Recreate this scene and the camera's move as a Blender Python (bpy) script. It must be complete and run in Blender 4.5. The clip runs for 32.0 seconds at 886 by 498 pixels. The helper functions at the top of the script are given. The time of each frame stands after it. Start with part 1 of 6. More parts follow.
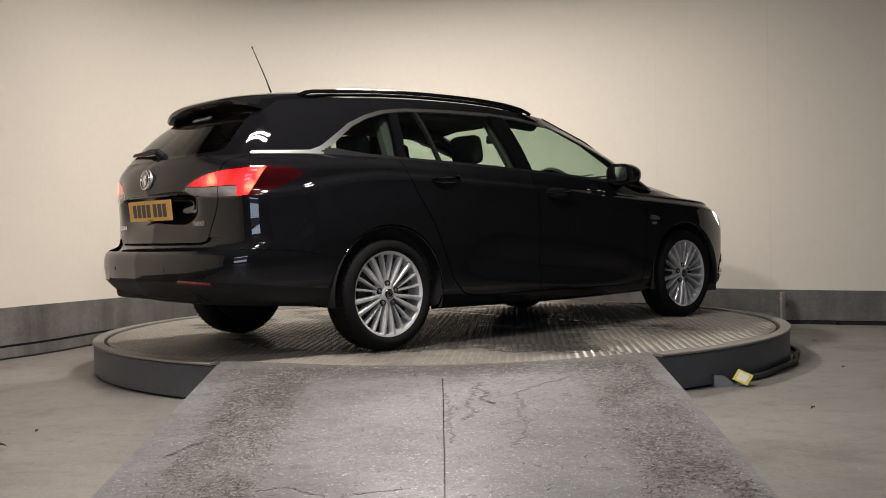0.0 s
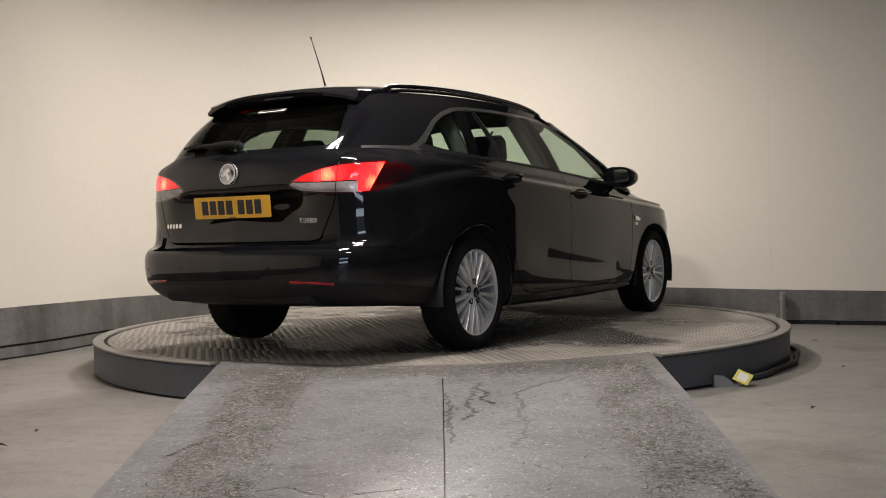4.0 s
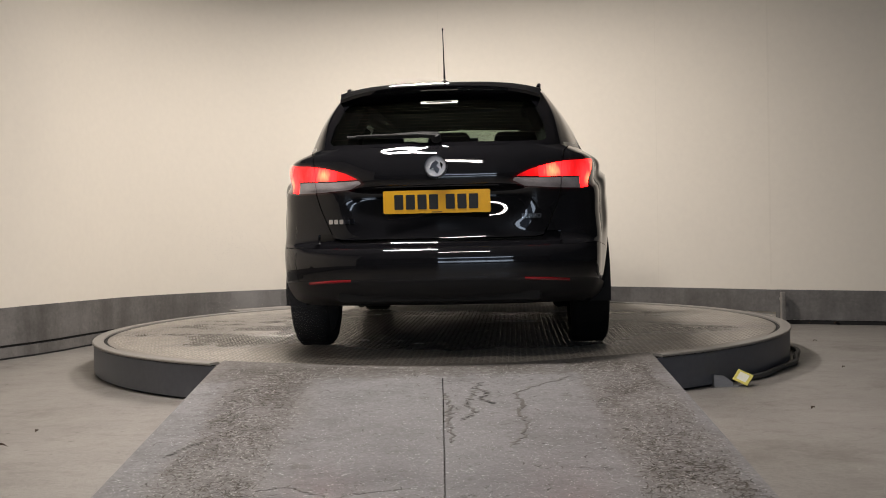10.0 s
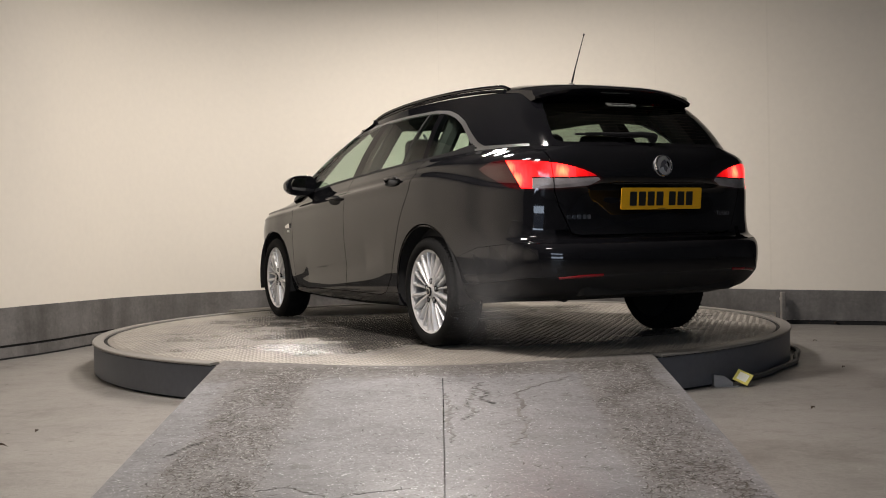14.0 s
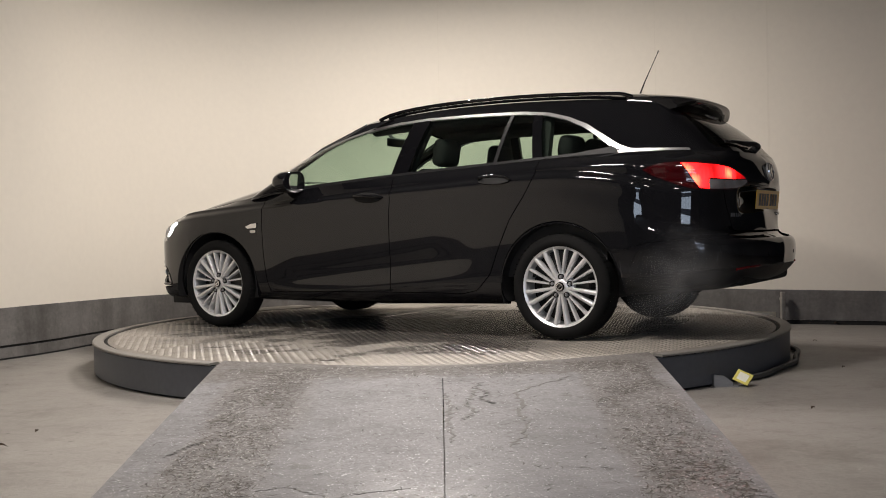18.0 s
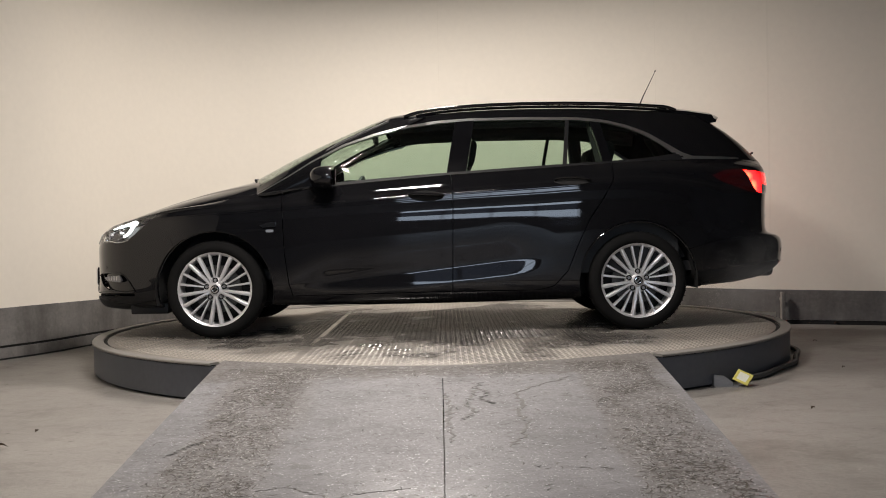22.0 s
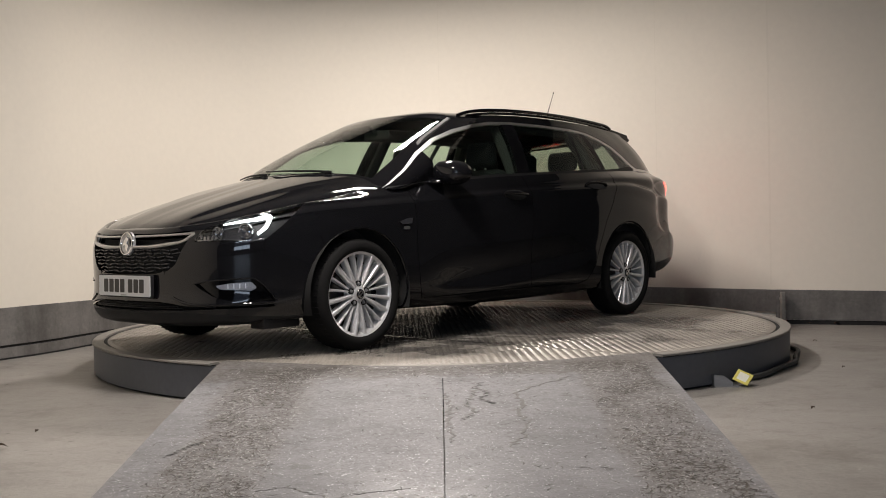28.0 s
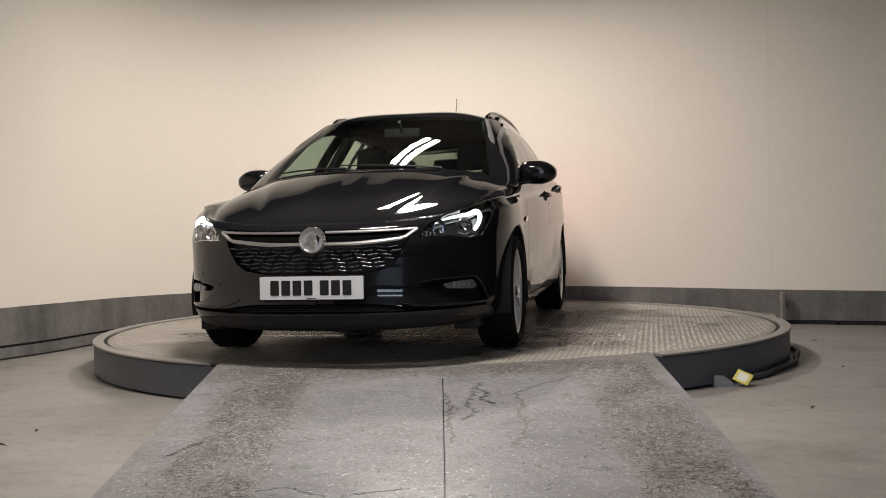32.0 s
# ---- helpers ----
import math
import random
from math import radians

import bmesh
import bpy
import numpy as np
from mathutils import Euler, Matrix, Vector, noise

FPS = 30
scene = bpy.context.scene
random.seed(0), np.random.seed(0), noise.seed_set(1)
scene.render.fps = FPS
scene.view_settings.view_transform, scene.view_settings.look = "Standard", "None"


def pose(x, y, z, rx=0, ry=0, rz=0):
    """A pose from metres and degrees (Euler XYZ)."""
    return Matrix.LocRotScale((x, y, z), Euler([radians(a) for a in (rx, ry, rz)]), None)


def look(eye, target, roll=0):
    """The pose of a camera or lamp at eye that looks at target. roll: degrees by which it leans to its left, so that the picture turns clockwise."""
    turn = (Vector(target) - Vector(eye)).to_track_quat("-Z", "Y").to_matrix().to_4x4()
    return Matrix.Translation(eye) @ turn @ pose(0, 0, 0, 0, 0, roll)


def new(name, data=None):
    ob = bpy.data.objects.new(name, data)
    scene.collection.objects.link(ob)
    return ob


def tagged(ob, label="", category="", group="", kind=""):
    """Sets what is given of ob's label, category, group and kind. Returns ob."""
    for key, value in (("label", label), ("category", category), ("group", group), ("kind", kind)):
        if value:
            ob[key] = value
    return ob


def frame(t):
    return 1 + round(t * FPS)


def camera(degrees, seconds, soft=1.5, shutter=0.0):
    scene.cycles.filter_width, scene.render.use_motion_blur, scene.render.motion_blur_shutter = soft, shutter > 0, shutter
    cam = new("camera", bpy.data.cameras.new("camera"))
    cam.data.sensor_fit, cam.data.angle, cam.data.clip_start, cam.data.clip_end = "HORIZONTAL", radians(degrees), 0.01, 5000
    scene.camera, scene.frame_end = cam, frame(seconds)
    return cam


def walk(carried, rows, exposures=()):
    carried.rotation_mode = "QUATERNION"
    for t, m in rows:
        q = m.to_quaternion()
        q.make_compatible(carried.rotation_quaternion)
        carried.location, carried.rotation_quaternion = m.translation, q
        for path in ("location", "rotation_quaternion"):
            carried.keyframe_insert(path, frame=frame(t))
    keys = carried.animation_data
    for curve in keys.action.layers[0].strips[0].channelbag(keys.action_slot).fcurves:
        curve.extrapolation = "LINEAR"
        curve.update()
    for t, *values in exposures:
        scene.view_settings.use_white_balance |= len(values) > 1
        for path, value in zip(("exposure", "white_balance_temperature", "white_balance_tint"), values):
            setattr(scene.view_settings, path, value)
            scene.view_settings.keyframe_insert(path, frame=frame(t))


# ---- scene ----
# Camera: fixed on a stand at the foot of the ramp.
cam = camera(45.92, 32.0, soft=0.95)
EYE = (0.0, -7.285, 0.8465)
AIM = look(EYE, (0.02652, 2.715, 0.6700), -1.244)
walk(cam, [(0.0, AIM), (32.0, AIM)])

TABLE_Z = 0.1997          # top of the turntable
TABLE_R = 2.314           # outer radius of its ring
CAR_X, CAR_Y = 0.0878, -0.1475   # the car's mid-wheelbase on the plate

# Turning angle of the plate in degrees, half second by half second.
TURN = [(0.0, 40.67), (0.5, 42.53), (1.0, 44.17), (1.5, 45.93), (2.0, 48.32), (2.5, 51.32), (3.0, 54.41), (3.5, 56.64),
        (5.5, 58.63), (6.0, 59.26), (6.5, 60.91), (7.0, 63.30), (7.5, 66.44), (8.0, 70.24), (9.0, 78.03), (10.0, 85.87),
        (11.0, 93.65), (12.0, 101.56), (13.0, 109.40), (14.0, 117.30), (15.0, 125.1), (16.0, 132.9), (17.0, 140.65),
        (18.0, 148.48), (19.0, 156.30), (20.0, 164.00), (21.0, 171.84), (22.0, 179.74), (23.0, 187.62), (24.0, 195.55),
        (25.0, 203.41), (26.0, 211.3), (27.0, 219.1), (28.0, 226.95), (29.0, 234.70), (30.0, 242.55), (31.0, 250.35),
        (32.0, 258.30)]

# ---- world and lights ----
world = bpy.data.worlds.new("hall_dark")
scene.world = world
world.use_nodes = True
world.node_tree.nodes["Background"].inputs["Color"].default_value = (0.55, 0.62, 0.75, 1)
world.node_tree.nodes["Background"].inputs["Strength"].default_value = 0.02
scene.view_settings.exposure = 0.0


def area_lamp(name, m, sx, sy, power, colour):
    data = bpy.data.lights.new(name, "AREA")
    data.shape, data.size, data.size_y, data.energy, data.color = "RECTANGLE", sx, sy, power, colour
    ob = new(name, data)
    ob.matrix_world = m
    return ob


WARM = (1.0, 0.915, 0.86)
COOL = (0.72, 0.84, 1.0)

# ---- materials ----
def material(name):
    m = bpy.data.materials.new(name)
    m.use_nodes = True
    return m, m.node_tree.nodes, m.node_tree.links, m.node_tree.nodes["Principled BSDF"]


def plain(name, colour, rough=0.5, metal=0.0, coat=0.0, vary=0.12, scale=18.0, bump=0.0, spread=0.12):
    """A surface with a two-scale mottle in colour and roughness, and a fine relief."""
    m, n, l, b = material(name)
    tc = n.new("ShaderNodeTexCoord")
    big, small = n.new("ShaderNodeTexNoise"), n.new("ShaderNodeTexNoise")
    big.inputs["Scale"].default_value, small.inputs["Scale"].default_value = scale * 0.12, scale * 4
    big.inputs["Detail"].default_value, small.inputs["Detail"].default_value = 5, 3
    mixed = n.new("ShaderNodeMix")
    mixed.data_type = "FLOAT"
    mixed.inputs[0].default_value = 0.4
    ramp = n.new("ShaderNodeValToRGB")
    lo, hi = [max(0, c * (1 - vary)) for c in colour], [min(1, c * (1 + vary)) for c in colour]
    ramp.color_ramp.elements[0].position, ramp.color_ramp.elements[1].position = 0.3, 0.7
    ramp.color_ramp.elements[0].color, ramp.color_ramp.elements[1].color = (*lo, 1), (*hi, 1)
    r = n.new("ShaderNodeMapRange")
    r.inputs["To Min"].default_value, r.inputs["To Max"].default_value = max(0.02, rough * (1 - spread)), min(1, rough * (1 + spread))
    for t in (big, small):
        l.new(tc.outputs["Object"], t.inputs["Vector"])
    l.new(big.outputs["Fac"], mixed.inputs[2])
    l.new(small.outputs["Fac"], mixed.inputs[3])
    l.new(mixed.outputs[0], ramp.inputs["Fac"])
    l.new(mixed.outputs[0], r.inputs["Value"])
    l.new(ramp.outputs["Color"], b.inputs["Base Color"])
    l.new(r.outputs["Result"], b.inputs["Roughness"])
    b.inputs["Metallic"].default_value = metal
    b.inputs["Coat Weight"].default_value = coat
    b.inputs["Coat Roughness"].default_value = 0.03
    if bump:
        bp = n.new("ShaderNodeBump")
        bp.inputs["Strength"].default_value, bp.inputs["Distance"].default_value = bump, 0.002
        l.new(small.outputs["Fac"], bp.inputs["Height"])
        l.new(bp.outputs["Normal"], b.inputs["Normal"])
    return m


def glowing(name, colour, strength, base=(0.6, 0.6, 0.6)):
    m, n, l, b = material(name)
    b.inputs["Base Color"].default_value = (*base, 1)
    b.inputs["Roughness"].default_value = 0.25
    b.inputs["Emission Color"].default_value = (*colour, 1)
    b.inputs["Emission Strength"].default_value = strength
    return m


def lamp_glow(name, dark, hot, strength, bulbs):
    """Lit red lens: bright round the bulbs behind it, dimmer away from them, with fine upright flutes."""
    m, n, l, b = material(name)
    tc, mirror, wave, ramp = n.new("ShaderNodeTexCoord"), n.new("ShaderNodeVectorMath"), n.new("ShaderNodeTexNoise"), n.new("ShaderNodeValToRGB")
    mirror.operation = "ABSOLUTE"
    l.new(tc.outputs["Object"], mirror.inputs[0])
    near = None
    for p in bulbs:
        d = n.new("ShaderNodeVectorMath")
        d.operation, d.inputs[1].default_value = "DISTANCE", p
        l.new(mirror.outputs[0], d.inputs[0])
        if near is None:
            near = d.outputs["Value"]
        else:
            least = n.new("ShaderNodeMath")
            least.operation = "MINIMUM"
            l.new(near, least.inputs[0])
            l.new(d.outputs["Value"], least.inputs[1])
            near = least.outputs[0]
    stretch, add, amount = n.new("ShaderNodeMapping"), n.new("ShaderNodeMath"), n.new("ShaderNodeMath")
    stretch.inputs["Scale"].default_value = (90, 90, 18)
    l.new(tc.outputs["Object"], stretch.inputs["Vector"])
    l.new(stretch.outputs["Vector"], wave.inputs["Vector"])
    wave.inputs["Scale"].default_value = 1.0
    amount.operation, amount.inputs[1].default_value = "MULTIPLY", 0.05
    l.new(wave.outputs["Fac"], amount.inputs[0])
    l.new(near, add.inputs[0])
    l.new(amount.outputs[0], add.inputs[1])
    ramp.color_ramp.elements[0].position, ramp.color_ramp.elements[1].position = 0.03, 0.14
    ramp.color_ramp.elements[0].color, ramp.color_ramp.elements[1].color = (*hot, 1), (*dark, 1)
    mid = ramp.color_ramp.elements.new(0.068)
    mid.color = (1.0, hot[1] * 0.10, hot[2] * 0.25, 1)
    l.new(add.outputs[0], ramp.inputs["Fac"])
    l.new(ramp.outputs["Color"], b.inputs["Emission Color"])
    b.inputs["Emission Strength"].default_value = strength
    b.inputs["Base Color"].default_value = (0.35, 0.01, 0.012, 1)
    b.inputs["Roughness"].default_value, b.inputs["Coat Weight"].default_value = 0.12, 0.6
    return m


def pane(name, tint, rough=0.0, base=0.06):
    """Thin glass: tinted see-through, with Fresnel gloss."""
    m, n, l, b = material(name)
    n.remove(b)
    clear, shine, mix = n.new("ShaderNodeBsdfTransparent"), n.new("ShaderNodeBsdfGlossy"), n.new("ShaderNodeMixShader")
    facing, power, share = n.new("ShaderNodeLayerWeight"), n.new("ShaderNodeMath"), n.new("ShaderNodeMapRange")
    power.operation, power.inputs[1].default_value = "POWER", 5.0
    share.inputs["To Min"].default_value, share.inputs["To Max"].default_value = base, 1.0
    clear.inputs["Color"].default_value = (*tint, 1)
    shine.inputs["Roughness"].default_value = rough
    l.new(facing.outputs["Facing"], power.inputs[0])
    l.new(power.outputs[0], share.inputs["Value"])
    l.new(share.outputs["Result"], mix.inputs["Fac"])
    l.new(clear.outputs["BSDF"], mix.inputs[1])
    l.new(shine.outputs["BSDF"], mix.inputs[2])
    l.new(mix.outputs["Shader"], n["Material Output"].inputs["Surface"])
    return m


PAINT = plain("black_car_paint", (0.0065, 0.0066, 0.0078), 0.030, 0.0, 0.0, 0.2, 6)
TRIM = plain("black_plastic_trim", (0.012, 0.012, 0.013), 0.5, bump=0.15, scale=60)
GLOSS_BLACK = plain("gloss_black_trim", (0.004, 0.004, 0.005), 0.06, scale=8)
PILLAR_FILM = plain("black_pillar_film", (0.005, 0.005, 0.006), 0.14, scale=30)
PILLAR_FILM.node_tree.nodes["Principled BSDF"].inputs["Specular IOR Level"].default_value = 0.12
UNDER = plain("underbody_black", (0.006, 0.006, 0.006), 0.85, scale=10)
CHROME = plain("satin_chrome", (0.64, 0.64, 0.64), 0.34, 1.0, scale=12, vary=0.05)
TRIM.node_tree.nodes["Principled BSDF"].inputs["Specular IOR Level"].default_value = 0.25
PAINT.node_tree.nodes["Principled BSDF"].inputs["IOR"].default_value = 1.5
BRIGHT = plain("bright_chrome", (0.80, 0.80, 0.81), 0.08, 1.0, scale=12, vary=0.04)
ALLOY = plain("silver_alloy", (0.74, 0.74, 0.75), 0.34, 0.55, coat=0.4, scale=20, vary=0.06)
RUBBER = plain("tyre_rubber", (0.006, 0.006, 0.006), 0.85, bump=0.3, scale=50, vary=0.3)
RUBBER.node_tree.nodes["Principled BSDF"].inputs["Specular IOR Level"].default_value = 0.2
DISC = plain("brake_disc_steel", (0.10, 0.095, 0.09), 0.5, 0.8, scale=40)
GLASS = pane("green_tinted_glass", (0.68, 0.79, 0.71))
PRIVACY = pane("dark_tinted_glass", (0.36, 0.41, 0.36))
CLEAR = pane("clear_lens", (0.93, 0.94, 0.95))
DROPS = pane("water_drop", (0.85, 0.88, 0.86), 0.05, 0.25)
LENS = pane("headlamp_cover", (0.95, 0.96, 0.97), 0.02, 0.10)
BADGE = plain("badge_silver", (0.50, 0.50, 0.51), 0.30, 0.6, scale=60, vary=0.25)
GRILLE_EDGE = plain("grille_black_gloss", (0.045, 0.045, 0.048), 0.22, 0.2, scale=40)
SMOKED_RED = plain("smoked_red_lens", (0.035, 0.002, 0.003), 0.1, coat=1.0, scale=10)
RED_GLOW = lamp_glow("dim_tail_lamp", (0.20, 0.002, 0.004), (0.9, 0.03, 0.02), 0.9, [(2.26, 0.50, 0.935)])
RED_HOT = lamp_glow("bright_tail_lamp", (0.07, 0.0008, 0.001), (1.0, 0.060, 0.026), 11.0, [(2.235, 0.565, 0.930), (2.050, 0.760, 0.950), (2.095, 0.740, 0.890)])
PALE_LENS = plain("pale_clear_lens", (0.28, 0.255, 0.26), 0.12, coat=0.6, scale=90, vary=0.45)
RED_DIM = plain("red_reflector", (0.17, 0.005, 0.008), 0.25, coat=0.6, scale=120)
WHITE_GLOW = glowing("lit_running_light", (0.93, 1.0, 0.96), 5.0, (0.8, 0.8, 0.8))
LAMP_SILVER = plain("lamp_reflector", (0.55, 0.55, 0.57), 0.18, 1.0, scale=30)
PLATE_YELLOW = plain("yellow_plate", (0.80, 0.42, 0.012), 0.35, coat=0.3, scale=30, vary=0.06)
PLATE_WHITE = plain("white_plate", (0.72, 0.73, 0.75), 0.35, coat=0.3, scale=30, vary=0.05)
INK = plain("plate_ink", (0.012, 0.012, 0.012), 0.4, scale=30)
FABRIC = plain("dark_seat_cloth", (0.018, 0.018, 0.019), 0.9, bump=0.5, scale=80, vary=0.25)
LINING = plain("headlining_cloth", (0.050, 0.048, 0.046), 0.9, bump=0.3, scale=60)
DARK_LINING = plain("dark_pillar_lining", (0.035, 0.034, 0.033), 0.8, bump=0.3, scale=60)
LAMP_DARK = plain("headlamp_housing", (0.055, 0.055, 0.058), 0.30, 0.5, scale=25, vary=0.7)
FOG_LENS = plain("clear_fog_lens", (0.22, 0.22, 0.235), 0.34, 0.6, coat=0.5, scale=70, vary=0.6)
DASH = plain("dashboard_plastic", (0.014, 0.014, 0.015), 0.6, bump=0.3, scale=70)
WALL_PAINT = plain("cream_wall_paint", (0.74, 0.69, 0.60), 0.75, scale=5, vary=0.035, bump=0.05)
WALL_FILLER = plain("wall_joint_filler", (0.715, 0.665, 0.575), 0.75, scale=5, vary=0.05)
HALL_GREY = plain("dim_hall_paint", (0.20, 0.205, 0.22), 0.8, scale=3, vary=0.2)
CEIL_WHITE = plain("ceiling_paint", (0.20, 0.199, 0.196), 0.8, scale=3, vary=0.1)
RING_STEEL = plain("grey_painted_steel", (0.215, 0.203, 0.185), 0.55, scale=14, vary=0.2, bump=0.1)
SKIRT_STEEL = plain("blue_grey_sheet_steel", (0.100, 0.106, 0.122), 0.42, scale=8, vary=0.16, bump=0.06)
CABLE_GREY = plain("grey_cable_rubber", (0.06, 0.06, 0.058), 0.6, scale=40)
SIGN_YELLOW = plain("yellow_card", (0.62, 0.56, 0.13), 0.5, scale=40)
SIGN_WHITE = plain("pale_card", (0.70, 0.70, 0.62), 0.5, scale=40)
GALV = plain("galvanised_steel", (0.36, 0.36, 0.37), 0.45, 0.7, scale=30)
TUBE = glowing("lit_fluorescent_tube", (1.0, 0.95, 0.86), 6.0)
DAYLIGHT = glowing("daylit_panes", (0.62, 0.76, 1.0), 1.8)
DULL_DAYLIGHT = glowing("dull_panes", (0.55, 0.70, 1.0), 0.35, (0.2, 0.2, 0.22))
DEBRIS = plain("dead_leaf", (0.06, 0.035, 0.02), 0.9, scale=60, vary=0.4)


def floor_material():
    """Worn grey floor paint: broad stains, scuffs along the hall, fine speckle, a damp sheen."""
    m, n, l, b = material("grey_floor_paint")
    tc = n.new("ShaderNodeTexCoord")
    def noise_at(scale, detail, stretch=(1, 1, 1), rough=0.55):
        mp, t = n.new("ShaderNodeMapping"), n.new("ShaderNodeTexNoise")
        mp.inputs["Scale"].default_value = stretch
        t.inputs["Scale"].default_value, t.inputs["Detail"].default_value, t.inputs["Roughness"].default_value = scale, detail, rough
        l.new(tc.outputs["Object"], mp.inputs["Vector"])
        l.new(mp.outputs["Vector"], t.inputs["Vector"])
        return t.outputs["Fac"]
    def tone(fac, lo, hi, a=0.35, z=0.65):
        r = n.new("ShaderNodeValToRGB")
        r.color_ramp.elements[0].position, r.color_ramp.elements[1].position = a, z
        r.color_ramp.elements[0].color, r.color_ramp.elements[1].color = (*lo, 1), (*hi, 1)
        l.new(fac, r.inputs["Fac"])
        return r.outputs["Color"]
    def times(a, c, fac=1.0):
        x = n.new("ShaderNodeMix")
        x.data_type, x.blend_type = "RGBA", "MULTIPLY"
        x.inputs[0].default_value = fac
        l.new(a, x.inputs[6])
        l.new(c, x.inputs[7])
        return x.outputs[2]
    base = tone(noise_at(0.9, 6), (0.230, 0.217, 0.200), (0.300, 0.285, 0.263))
    scuff = tone(noise_at(7.0, 8, (1.0, 1.3, 1), 0.75), (0.80, 0.785, 0.77), (1, 1, 1), 0.36, 0.50)
    speck = tone(noise_at(60, 4), (0.82, 0.82, 0.82), (1.04, 1.04, 1.04), 0.3, 0.6)
    stain = tone(noise_at(1.7, 9, (1, 0.8, 1), 0.72), (0.62, 0.60, 0.57), (1, 1, 1), 0.30, 0.47)
    dot = tone(noise_at(26, 3, (1, 0.6, 1), 0.5), (1, 1, 1), (0.45, 0.42, 0.40), 0.70, 0.74)
    flake = tone(noise_at(40, 3, (1, 0.7, 1), 0.5), (1, 1, 1), (1.7, 1.7, 1.72), 0.715, 0.74)
    grit = tone(noise_at(240, 2), (0.72, 0.72, 0.72), (1.1, 1.1, 1.1), 0.35, 0.6)
    l.new(times(times(times(times(times(times(base, scuff), speck), stain), grit), dot), flake), b.inputs["Base Color"])
    r = n.new("ShaderNodeMapRange")
    r.inputs["To Min"].default_value, r.inputs["To Max"].default_value = 0.32, 0.62
    l.new(noise_at(3, 8, (1, 1, 1), 0.7), r.inputs["Value"])
    l.new(r.outputs["Result"], b.inputs["Roughness"])
    bp = n.new("ShaderNodeBump")
    bp.inputs["Strength"].default_value, bp.inputs["Distance"].default_value = 0.25, 0.003
    l.new(noise_at(35, 5), bp.inputs["Height"])
    l.new(bp.outputs["Normal"], b.inputs["Normal"])
    return m



def band_material():
    """Grey skirting paint with runs, scrubbed patches and dirt."""
    m, n, l, b = material("stained_skirting_paint")
    tc = n.new("ShaderNodeTexCoord")
    def layer(scale, stretch, lo, hi, a, z, rough=0.6):
        mp, t, r = n.new("ShaderNodeMapping"), n.new("ShaderNodeTexNoise"), n.new("ShaderNodeValToRGB")
        mp.inputs["Scale"].default_value = stretch
        t.inputs["Scale"].default_value, t.inputs["Detail"].default_value, t.inputs["Roughness"].default_value = scale, 6, rough
        r.color_ramp.elements[0].position, r.color_ramp.elements[1].position = a, z
        r.color_ramp.elements[0].color, r.color_ramp.elements[1].color = (*lo, 1), (*hi, 1)
        l.new(tc.outputs["Object"], mp.inputs["Vector"])
        l.new(mp.outputs["Vector"], t.inputs["Vector"])
        l.new(t.outputs["Fac"], r.inputs["Fac"])
        return r.outputs["Color"]
    def times(p, q):
        x = n.new("ShaderNodeMix")
        x.data_type, x.blend_type, x.inputs[0].default_value = "RGBA", "MULTIPLY", 1.0
        l.new(p, x.inputs[6])
        l.new(q, x.inputs[7])
        return x.outputs[2]
    base = layer(3.0, (1, 1, 1), (0.105, 0.100, 0.094), (0.165, 0.158, 0.150), 0.35, 0.65)
    runs = layer(9.0, (1, 1, 0.12), (0.80, 0.79, 0.78), (1.07, 1.07, 1.07), 0.36, 0.62, 0.5)
    scrub = layer(6.0, (1, 1, 1.6), (1, 1, 1), (1.22, 1.21, 1.20), 0.55, 0.70, 0.7)
    dirt = layer(40.0, (1, 1, 1), (0.85, 0.85, 0.85), (1.06, 1.06, 1.06), 0.35, 0.65)
    l.new(times(times(times(base, runs), scrub), dirt), b.inputs["Base Color"])
    b.inputs["Roughness"].default_value = 0.55
    return m


FLOOR = floor_material()
BAND_GREY = band_material()


# ---- mesh helpers ----
def link_mesh(name, me, mat, parent=None, label=""):
    ob = new(name, me)
    if mat is not None:
        me.materials.append(mat)
    if parent is not None:
        ob.parent = parent
    if label:
        tagged(ob, label)
    return ob


def part(name, bm, mat, parent=None, label="", smooth=True, sharp=35):
    """Links a bmesh as one mesh object, under a thing or a part."""
    bmesh.ops.recalc_face_normals(bm, faces=bm.faces)
    me = bpy.data.meshes.new(name)
    bm.to_mesh(me)
    bm.free()
    if smooth:
        for p in me.polygons:
            p.use_smooth = True
        me.set_sharp_from_angle(angle=radians(sharp))
    return link_mesh(name, me, mat, parent, label)


def raw_part(name, verts, faces, mat, parent=None, label="", smooth=False):
    me = bpy.data.meshes.new(name)
    me.from_pydata([tuple(v) for v in verts], [], [tuple(f) for f in faces])
    if smooth:
        for p in me.polygons:
            p.use_smooth = True
        me.set_sharp_from_angle(angle=radians(40))
    return link_mesh(name, me, mat, parent, label)


